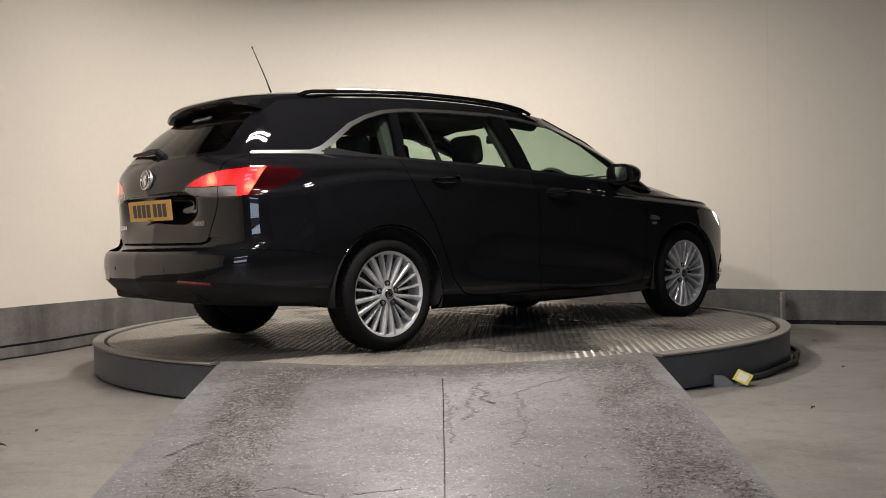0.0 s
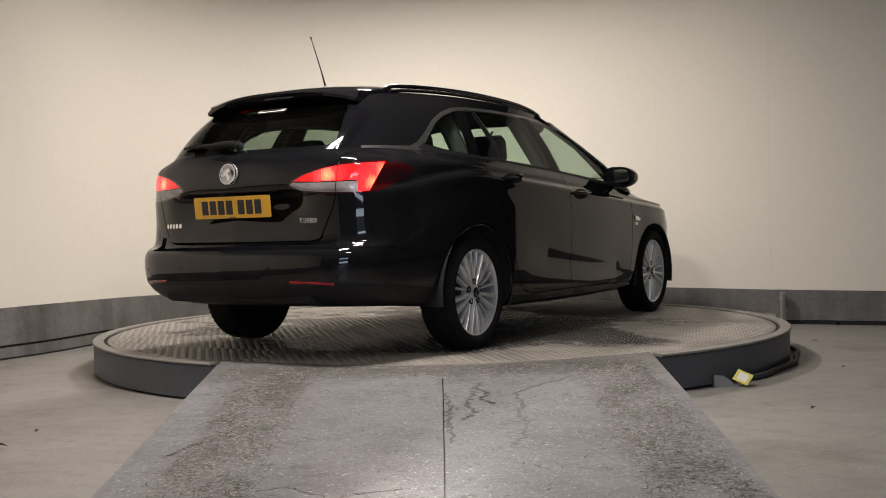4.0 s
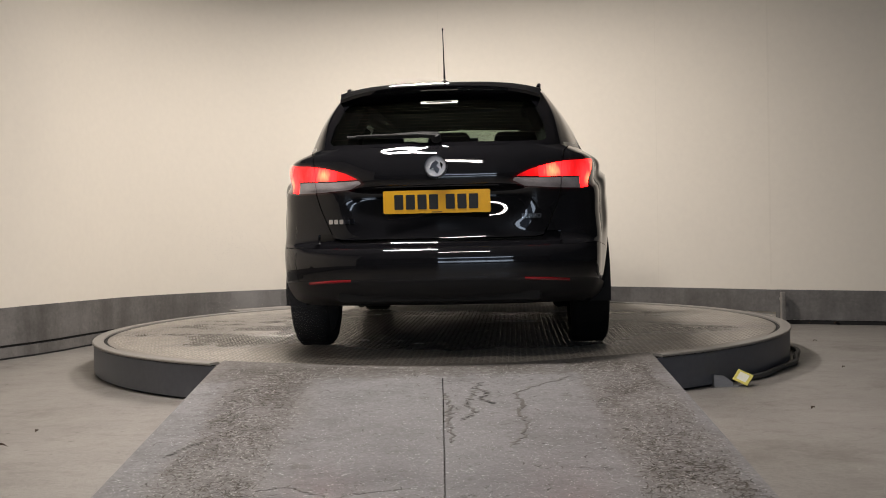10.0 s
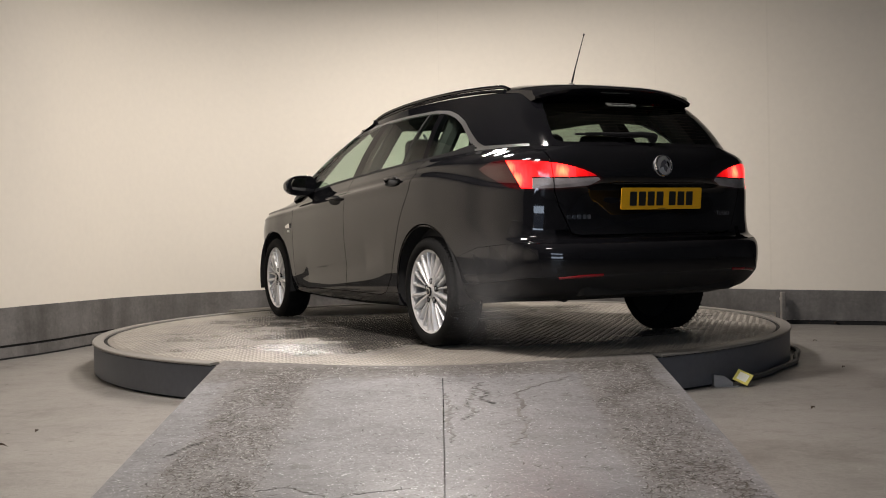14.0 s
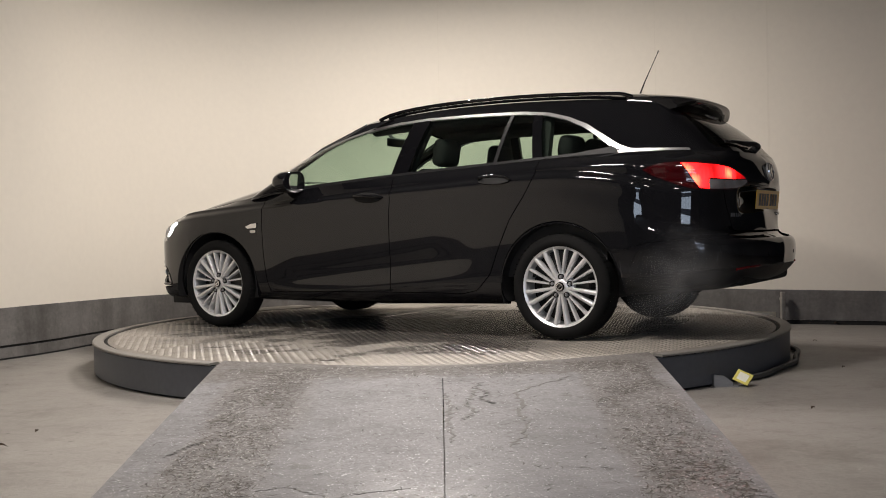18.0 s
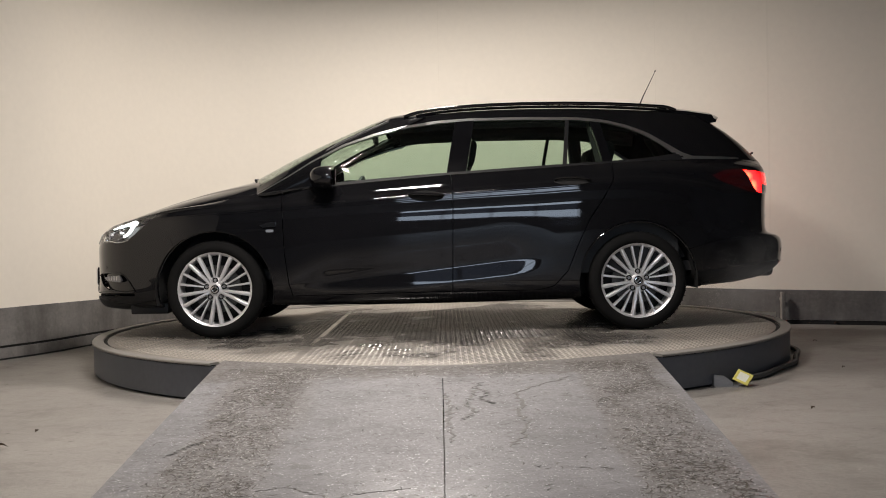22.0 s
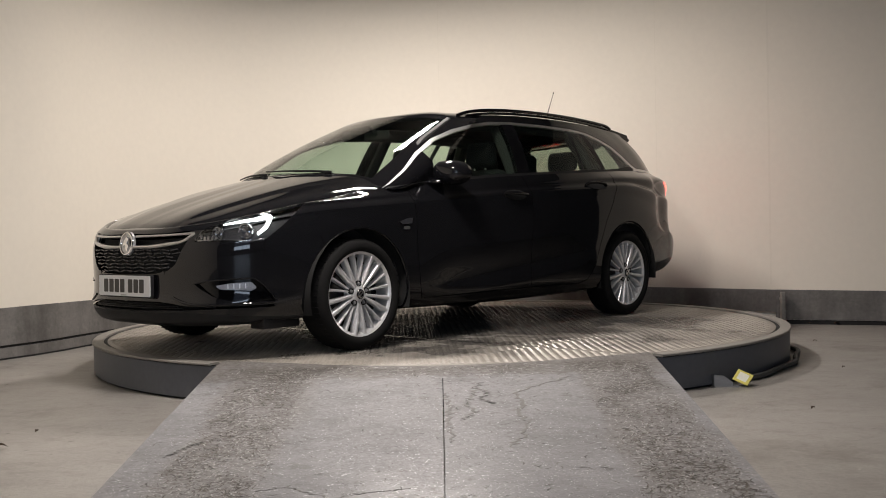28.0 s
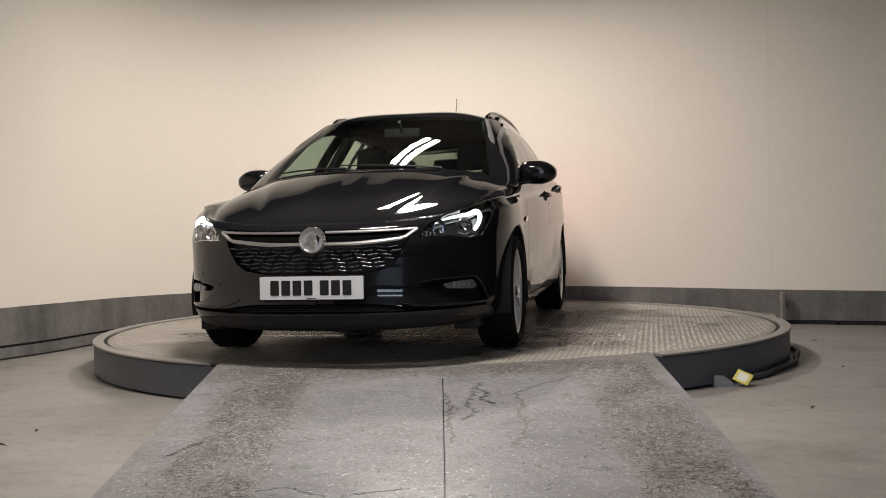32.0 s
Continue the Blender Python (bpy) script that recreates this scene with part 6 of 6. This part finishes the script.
for v in bm.verts:
    v.co = Vector((-1.50 + v.co.x * 0.062, v.co.y * 0.030, 1.452 + max(v.co.z, -0.2) * 0.034))
aer = part("aerial_base", bm, TRIM, car, "black roof aerial")
bm = bmesh.new()
sweep(bm, [Vector((-1.515, 0, 1.49)), Vector((-1.55, -0.001, 1.57)), Vector((-1.639, -0.003, 1.747))], [0.006, 0.0035, 0.0022], 8)
part("aerial_mast", bm, TRIM, aer)
bm = bmesh.new()
lathe(bm, [(0.0035, 0), (0.0045, 0.003), (0.0045, 0.012), (0.002, 0.014)], 8, pose(-1.634, -0.003, 1.738, 0, -26, 0), axis="z")
part("aerial_tip", bm, TRIM, aer)
# rain drops left on the windscreen
def on_screen(y, z):
    i = int(np.argmin(np.hypot(Vc[:, 1] - abs(y), Vc[:, 2] - z) + 9.0 * (Vc[:, 0] < 0.15)))
    nn = Nc[i] * (1 if Nc[i][0] > 0 else -1)
    return Vector((Vc[i][0], math.copysign(Vc[i][1], y), Vc[i][2])), Vector((nn[0], math.copysign(nn[1], y), nn[2]))


rng = random.Random(12)
bm = bmesh.new()
for i in range(90):
    along = rng.random()
    y, z = (0.02 + 0.30 * along + rng.gauss(0, 0.06), 1.20 + 0.17 * along + rng.gauss(0, 0.03)) if i < 55 else (rng.uniform(-0.4, 0.45), rng.uniform(1.10, 1.38))
    p, n = on_screen(y, min(max(z, 1.05), 1.385))
    r = rng.uniform(0.0014, 0.0042)
    lathe(bm, [(0.0001, r * 0.6), (r * 0.6, r * 0.48), (r * 0.92, r * 0.2), (r, 0.0)], 7, stuck(p + Vector((0, rng.uniform(-0.006, 0.006), 0)), n, 0.0004), axis="z")
tagged(part("water_drops", bm, DROPS, car, "small clear rain drops on the windscreen"), kind="stuff")

# front wipers and scuttle
bm = bmesh.new()
pts = glide([(1.212, 0.0, 1.004), (1.200, 0.20, 1.002), (1.162, 0.40, 0.995), (1.118, 0.56, 0.977), (1.098, 0.655, 0.953)], 20)
for sg in (1, -1):
    sweep(bm, [Vector((x - 0.012, sg * y * 0.985, z - 0.004)) for x, y, z in pts], 0.012, 8, squash=0.5)
part("scuttle_panel", bm, TRIM, car)
def screen_foot(y):
    """Point on the lower windscreen at the given breadth."""
    return Vector((float(np.interp(abs(y), [0, 0.2, 0.4, 0.56, 0.66], [1.205, 1.195, 1.155, 1.110, 1.088])), y, float(np.interp(abs(y), [0, 0.2, 0.4, 0.56, 0.66], [1.004, 1.002, 0.995, 0.977, 0.951]))))


for y0, y1 in ((0.42, -0.18), (-0.14, -0.58)):
    bm = bmesh.new()
    sweep(bm, [screen_foot(y0 + (y1 - y0) * f) + Vector((-0.012 - 0.035 * f, 0, 0.016 + 0.022 * f)) for f in (0.0, 0.25, 0.5, 0.75, 1.0)], [0.009, 0.007, 0.006, 0.005, 0.004], 6)
    part("front_wiper", bm, TRIM, car, "black wiper")

# sills' chrome line and mud flap shadows under the nose
for sg in (1, -1):
    bm = bmesh.new()
    box(bm, 1.66, 1.90, sg * 0.68 - 0.06, sg * 0.68 + 0.06, 0.152, 0.22, 0.008)
    part("wheel_deflector", bm, TRIM, bumper_f, "black rubber flap before the wheel")
bm = bmesh.new()
sweep(bm, [Vector((-1.5, 0.42, 0.27)), Vector((-1.8, 0.42, 0.285)), Vector((-1.95, 0.42, 0.29)), Vector((-2.02, 0.42, 0.285))], 0.026, 10)
part("exhaust_pipe", bm, UNDER, car, "sooty exhaust pipe")
bm = bmesh.new()
box(bm, -2.05, -1.68, -0.50, 0.34, 0.278, 0.34, 0.025)
part("silencer", bm, UNDER, car)

# ---- cabin ----
bm = bmesh.new()
box(bm, -2.1, 1.1, -0.72, 0.72, 0.36, 0.42)
part("cabin_floor", bm, FABRIC, car, "dark carpet")
for sg in (1, -1):
    bm = bmesh.new()
    pts = [(1.0, 0.885), (0.3, 0.93), (-0.7, 0.99), (-1.55, 1.03), (-1.60, 1.03)]
    t = [[bm.verts.new((x, sg * y, z)) for y, z in ((0.745, 0.36), (0.745, zz), (0.79, zz + 0.01), (0.80, 0.36))] for x, zz in pts]
    for a, b in zip(t, t[1:]):
        for i in range(4):
            bm.faces.new((a[i], a[(i + 1) % 4], b[(i + 1) % 4], b[i]))
    bm.faces.new(t[0]); bm.faces.new(t[-1][::-1])
    part("door_card", bm, DASH, car, "dark door lining")
bm = bmesh.new()
G = roof_skin(60, 10) - np.array([0, 0, 0.03])
G[:, :, 1] *= 0.97
head = grid_bm(G)
Vh, Nh, ph = skin_arrays(head, lambda C: np.full(len(C), "h", dtype=object))
head.free()
bm.free()
panel("headlining", Vh, Nh, ph["h"], LINING, car, "both", 0.0)
bm = bmesh.new()
box(bm, 0.72, 1.28, -0.70, 0.70, 0.60, 0.93, 0.06, None, 4)
dash = part("dashboard", bm, DASH, car, "dark dashboard")
bm = bmesh.new()
box(bm, 0.70, 0.95, -0.56, -0.20, 0.90, 0.975, 0.03, None, 3)
part("instrument_hood", bm, DASH, dash)
bm = bmesh.new()
m = Matrix.Translation((0.56, -0.37, 0.885)) @ Matrix.Rotation(radians(65), 4, "Y")
ringp = [m @ Vector((0.185 * math.cos(2 * math.pi * i / 32), 0.185 * math.sin(2 * math.pi * i / 32), 0)) for i in range(33)]
sweep(bm, ringp, 0.016, 8)
sw = part("steering_wheel", bm, DASH, car, "black steering wheel")
bm = bmesh.new()
for a in (0, 180, 270):
    d = Vector((math.cos(radians(a + 90)), math.sin(radians(a + 90)), 0))
    sweep(bm, [m @ (d * 0.02), m @ (d * 0.18)], 0.018, 6)
lathe(bm, [(0.0001, 0.02), (0.055, 0.015), (0.07, -0.02)], 20, m, axis="z")
part("wheel_boss", bm, DASH, sw)
bm = bmesh.new()
box(bm, 0.34, 0.365, -0.12, 0.12, 1.262, 1.325, 0.012, None, 3)
im = part("interior_mirror", bm, DASH, car, "black interior mirror")
bm = bmesh.new()
sweep(bm, [Vector((0.36, 0, 1.30)), Vector((0.42, 0, 1.36))], 0.012, 6)
part("mirror_stalk", bm, DASH, im)


def seat(x, y, wide, rear=False):
    s = new("seat")
    s.parent = car
    tagged(s, "dark cloth seat with head restraint")
    top = 1.04 if not rear else 1.04
    bm = bmesh.new()
    box(bm, x - 0.25, x + 0.27, y - wide / 2, y + wide / 2, 0.46, 0.62, 0.05, None, 3)
    part("cushion", bm, FABRIC, s)
    bm = bmesh.new()
    box(bm, -0.07, 0.07, -wide / 2, wide / 2, 0.0, top - 0.52, 0.055, Matrix.Translation((x - 0.24, y, 0.55)) @ Matrix.Rotation(radians(-16), 4, "Y"), 3)
    part("backrest", bm, FABRIC, s)
    heads = (0,) if not rear else (-wide / 2 + 0.26, 0.0, wide / 2 - 0.26)
    for h in heads:
        bm = bmesh.new()
        box(bm, -0.05, 0.05, -0.125, 0.125, 0.0, 0.185 if not rear else 0.15, 0.045, Matrix.Translation((x - 0.395, y + h, top + 0.03)) @ Matrix.Rotation(radians(-10), 4, "Y"), 3)
        part("headrest", bm, FABRIC, s)
        bm = bmesh.new()
        for dy in (-0.05, 0.05):
            sweep(bm, [Vector((x - 0.385, y + h + dy, top - 0.06)), Vector((x - 0.395, y + h + dy, top + 0.06))], 0.006, 6)
        part("headrest_post", bm, CHROME, s)


seat(0.12, 0.37, 0.50)
seat(0.12, -0.37, 0.50)
seat(-0.80, 0.0, 1.30, True)
bm = bmesh.new()
box(bm, -2.05, -1.12, -0.66, 0.66, 0.96, 0.985, 0.008)
part("load_cover", bm, FABRIC, car, "dark load cover")
for b6 in ((-2.085, -2.06, -0.50, 0.50, 0.44, 1.050), (-1.90, -1.12, 0.63, 0.655, 0.44, 1.040), (-1.90, -1.12, -0.655, -0.63, 0.44, 1.040)):
    bm = bmesh.new()
    box(bm, *b6, 0.006)
    part("boot_lining", bm, DARK_LINING, car)
for sg in (1, -1):
    bm = bmesh.new()
    rail_line = [(0.20, 0.480, 1.345), (0.05, 0.490, 1.354), (-0.25, 0.500, 1.364), (-0.66, 0.502, 1.366), (-1.0, 0.498, 1.360), (-1.3, 0.485, 1.335), (-1.55, 0.470, 1.30)]
    sweep(bm, [Vector((x, sg * y, z)) for x, y, z in glide(rail_line, 24)], 0.054, 10, squash=0.95)
    part("roof_side_lining", bm, LINING, car, "grey cloth lining over the side windows")
    bm = bmesh.new()
    sweep(bm, [Vector((0.92, sg * 0.70, 0.98)), Vector((0.55, sg * 0.615, 1.215)), Vector((0.23, sg * 0.535, 1.36))], 0.03, 8, squash=0.7)
    part("pillar_lining", bm, DARK_LINING, car)
    bm = bmesh.new()
    sweep(bm, [Vector((-0.20, sg * 0.735, 0.98)), Vector((-0.255, sg * 0.530, 1.34))], 0.04, 8)
    part("pillar_lining", bm, DARK_LINING, car)
    bm = bmesh.new()
    sweep(bm, [Vector((-1.16, sg * 0.705, 1.03)), Vector((-1.11, sg * 0.520, 1.34))], 0.05, 8)
    part("pillar_lining", bm, DARK_LINING, car)
    bm = bmesh.new()
    sweep(bm, [Vector((-1.90, sg * 0.57, 1.04)), Vector((-1.77, sg * 0.53, 1.20)), Vector((-1.68, sg * 0.475, 1.32))], 0.052, 8)
    part("pillar_lining", bm, DARK_LINING, car)


# ---- loose things round the turntable ----
def edge_pose(deg, r, z):
    a = radians(deg)
    return pose(r * math.cos(a), r * math.sin(a), z, 0, 0, deg)


cable = tagged(new("floor_cable"), "grey cable lying round the foot of the turntable", "cable")
bm = bmesh.new()
pts = []
for i in range(30):
    a = radians(-46 + i * 62 / 29)
    r = 2.345 + 0.012 * math.sin(i * 0.9) + 0.02 * (i / 29) ** 2
    pts.append(Vector((r * math.cos(a), r * math.sin(a), 0.019)))
sweep(bm, pts, 0.016, 8)
part("cable_run", bm, CABLE_GREY, cable)
bm = bmesh.new()
knot = [(2.36, 0.25), (2.42, 0.33), (2.46, 0.27), (2.41, 0.22), (2.37, 0.30), (2.44, 0.40)]
sweep(bm, [Vector((x, y, 0.018 + 0.012 * (i % 2))) for i, (x, y, *_) in enumerate(glide([(x, y, 0) for x, y in knot], 24))], 0.012, 6)
part("cable_loop", bm, CABLE_GREY, cable)

sensor = tagged(new("floor_bracket"), "small galvanised bracket with a white face beside the ramp", "bracket")
sensor.matrix_world = pose(1.455, -1.835, 0.0, 0, 0, 4)
bm = bmesh.new()
prism(bm, [(-0.045, 0.0), (0.055, 0.0), (0.055, 0.022), (0.012, 0.055), (-0.045, 0.062)], -0.02, 0.02, pose(0, 0, 0, 90, 0, 0))
part("bracket_plate", bm, GALV, sensor, smooth=False)
bm = bmesh.new()
box(bm, -0.045, 0.085, -0.03, 0.05, 0.0, 0.006, 0.001)
part("bracket_foot", bm, GALV, sensor, smooth=False)
sign = tagged(new("warning_card"), "small yellow card with a pale panel leaning on the bracket", "sign")
sign.matrix_world = pose(1.565, -1.845, 0.046, 48, 0, -12) @ pose(0, 0, 0, 0, 0, -30)
bm = bmesh.new()
box(bm, -0.042, 0.042, -0.036, 0.036, -0.004, 0.004, 0.001)
part("card", bm, SIGN_YELLOW, sign, smooth=False)
bm = bmesh.new()
box(bm, -0.026, 0.026, -0.024, 0.024, 0.0042, 0.0056)
part("card_panel", bm, SIGN_WHITE, sign, smooth=False)

cover = tagged(new("rim_cover"), "flat grey steel cover beside the turntable rim", "cover")
cover.matrix_world = edge_pose(128, 2.44, 0.0)
bm = bmesh.new()
box(bm, -0.105, 0.10, -0.36, 0.36, 0.182, 0.200, 0.003)
part("cover_plate", bm, RING_STEEL, cover)
for y in (-0.33, 0.33):
    bm = bmesh.new()
    box(bm, -0.09, 0.09, y - 0.012, y + 0.012, 0.0, 0.182, 0.002)
    part("cover_leg", bm, SKIRT_STEEL, cover)

post = tagged(new("wall_bracket"), "short upright grey steel strip standing off the skirting", "bracket")
bm = bmesh.new()
box(bm, 2.835, 2.865, 1.405, 1.455, 0.0, 0.272, 0.003)
part("strip", bm, RING_STEEL, post)
bm = bmesh.new()
box(bm, 2.84, 2.86, 1.45, 1.49, 0.20, 0.225, 0.003)
part("stay", bm, RING_STEEL, post)


def dead_leaf(x, y, size, turn):
    leaf = tagged(new("dry_leaf"), "curled brown dry leaf on the floor", "leaf", "leaves on the floor")
    leaf.matrix_world = pose(x, y, 0.004, 0, 0, turn)
    bm = bmesh.new()
    rows = []
    for i in range(7):
        f = i / 6
        w = size * 0.35 * math.sin(math.pi * min(1, f * 0.95 + 0.03))
        rows.append([bm.verts.new((size * (f - 0.5), k * w, 0.006 + 0.35 * abs(k) * w + 0.01 * math.sin(3 * f))) for k in (-1, -0.4, 0.4, 1)])
    for a, b in zip(rows, rows[1:]):
        for k in range(3):
            bm.faces.new((a[k], a[k + 1], b[k + 1], b[k]))
    out = bmesh.ops.solidify(bm, geom=list(bm.faces), thickness=0.001)
    part("blade", bm, DEBRIS, leaf)


for row in ((-1.79, -3.08, 0.055, 20), (-1.77, -2.75, 0.02, 80), (1.66, -2.60, 0.022, 40), (2.62, 0.05, 0.03, 10), (3.25, 1.30, 0.05, 15), (3.05, 1.36, 0.03, 60),
            (3.6, 0.95, 0.03, 120), (2.3, -1.3, 0.018, 30), (2.45, -1.9, 0.02, 75), (-2.5, -1.3, 0.016, 15)):
    dead_leaf(*row)


# lifted paint lines on the ramp
def ramp_z(y):
    return TABLE_Z + 0.004 - 0.088 * max(0.0, -2.10 - y)


def crack(points, width, seed):
    rng = random.Random(seed)
    pts = glide([(x, y, 0) for x, y in points], 60)
    bm = bmesh.new()
    prev = None
    for i, p in enumerate(pts):
        x, y = p[0] + rng.uniform(-0.016, 0.016), p[1] + rng.uniform(-0.004, 0.004)
        w = width * rng.uniform(0.35, 1.3) * math.sin(math.pi * (0.04 + 0.92 * i / 59)) ** 0.4
        row = [bm.verts.new((x - w, y, ramp_z(y) + 0.0012)), bm.verts.new((x + w, y, ramp_z(y) + 0.0012)), bm.verts.new((x + w, y, ramp_z(y) - 0.002)), bm.verts.new((x - w, y, ramp_z(y) - 0.002))]
        if prev:
            for k in range(4):
                bm.faces.new((prev[k], prev[(k + 1) % 4], row[(k + 1) % 4], row[k]))
        else:
            bm.faces.new(row)
        prev = row
    bm.faces.new(prev[::-1])
    part("paint_crack", bm, CRACK, ramp, "dark line of lifted paint", smooth=False)


CRACK = plain("bare_ramp_primer", (0.092, 0.088, 0.081), 0.5, scale=60, vary=0.4, bump=0.4)
crack([(0.584, -2.513), (0.441, -2.656), (0.316, -2.811), (0.329, -2.949), (0.299, -3.117), (0.324, -3.277), (0.301, -3.421), (0.237, -3.585)], 0.009, 1)
crack([(0.167, -2.601), (0.121, -2.841), (0.1, -2.974), (0.119, -3.103), (0.075, -3.219)], 0.007, 2)
crack([(0.012, -2.784), (0.020, -3.053), (0.016, -3.252), (0.033, -3.401), (0.033, -3.518)], 0.007, 3)
crack([(-0.98, -4.12), (-0.86, -4.06), (-0.80, -4.085), (-0.70, -4.03), (-0.62, -4.05)], 0.006, 5)
crack([(-0.60, -4.00), (-0.52, -3.97), (-0.42, -4.03), (-0.36, -4.08), (-0.26, -4.04), (-0.12, -4.01)], 0.004, 6)
crack([(-0.98, -3.62), (-0.93, -3.50), (-0.90, -3.44)], 0.004, 7)
crack([(0.13, -2.70), (0.19, -2.78), (0.16, -2.90), (0.21, -2.98)], 0.006, 4)


# thin steam from the exhaust, in drifting wisps that thin out to their rims
def steam_material():
    m, n, l, b = material("thin_steam")
    n.remove(b)
    tc, t, r, far, edge, both = n.new("ShaderNodeTexCoord"), n.new("ShaderNodeTexNoise"), n.new("ShaderNodeMapRange"), n.new("ShaderNodeVectorMath"), n.new("ShaderNodeMapRange"), n.new("ShaderNodeMath")
    clear, pale, mix = n.new("ShaderNodeBsdfTransparent"), n.new("ShaderNodeBsdfDiffuse"), n.new("ShaderNodeMixShader")
    t.inputs["Scale"].default_value, t.inputs["Detail"].default_value = 5.0, 4
    pale.inputs["Color"].default_value = (0.8, 0.8, 0.8, 1)
    far.operation, both.operation = "LENGTH", "MULTIPLY"
    edge.interpolation_type = "SMOOTHSTEP"
    for node, rows in ((r, (("From Min", 0.30), ("From Max", 0.82), ("To Min", 0.0), ("To Max", 0.065))), (edge, (("From Min", 0.0), ("From Max", 0.3), ("To Min", 1.0), ("To Max", 0.0)))):
        for key, val in rows:
            node.inputs[key].default_value = val
    l.new(tc.outputs["Object"], t.inputs["Vector"])
    l.new(tc.outputs["Object"], far.inputs[0])
    l.new(t.outputs["Fac"], r.inputs["Value"])
    l.new(far.outputs["Value"], edge.inputs["Value"])
    l.new(r.outputs["Result"], both.inputs[0])
    l.new(edge.outputs["Result"], both.inputs[1])
    l.new(both.outputs[0], mix.inputs["Fac"])
    l.new(clear.outputs["BSDF"], mix.inputs[1])
    l.new(pale.outputs["BSDF"], mix.inputs[2])
    l.new(mix.outputs["Shader"], n["Material Output"].inputs["Surface"])
    return m


STEAM = steam_material()
puffs = []
for k in range(5):
    rng = random.Random(40 + k)
    cloud = tagged(new("steam_puff"), "faint pale puff of exhaust steam", "steam", "exhaust steam behind the car")
    bm = bmesh.new()
    rows = []
    for i in range(9):
        r = 0.3 * i / 8
        ring = []
        for q in range(20):
            a = 2 * math.pi * q / 20
            p = Vector((r * math.cos(a), r * math.sin(a), 0))
            ring.append(p + Vector((0, 0, 0.04 * noise.noise(p * 4 + Vector((k, 0, 0))))))
        rows.append([bm.verts.new(p) for p in ring])
    for p, q in zip(rows, rows[1:]):
        for i in range(20):
            bm.faces.new((p[i], p[(i + 1) % 20], q[(i + 1) % 20], q[i]))
    bmesh.ops.transform(bm, matrix=pose(0, 0, 0, 90 + rng.uniform(-20, 20), 0, rng.uniform(-15, 15)), verts=bm.verts)
    part("wisp", bm, STEAM, cloud, sharp=180)
    puffs.append(cloud)


# ---- motion ----
def motions():
    rest = Matrix.Translation((CAR_X, CAR_Y, TABLE_Z))
    walk(plate, [(t, pose(0, 0, 0, 0, 0, a)) for t, a in TURN])
    walk(car, [(t, pose(0, 0, 0, 0, 0, a) @ rest) for t, a in TURN])
    # each puff leaves the pipe, drifts out and up, sinks back to the pipe
    times, angles = [t for t, _ in TURN], [a for _, a in TURN]
    for k, cloud in enumerate(puffs):
        rng = random.Random(70 + k)
        rows = []
        for i in range(33):
            f = ((i + k * 1.2) % 6) / 6
            a = float(np.interp(i, times, angles))
            out = 0.05 + 0.42 * math.sin(math.pi * f)
            p = pose(0, 0, 0, 0, 0, a) @ rest @ Vector((-1.80 - out * 0.75, 0.72 + out * rng.uniform(0.2, 0.9), 0.24 + 0.22 * math.sin(math.pi * f) ** 2))
            rows.append((float(i), pose(p.x, p.y, p.z, 0, 0, 18 * math.sin(i * 0.7 + k))))
        walk(cloud, rows)


motions()
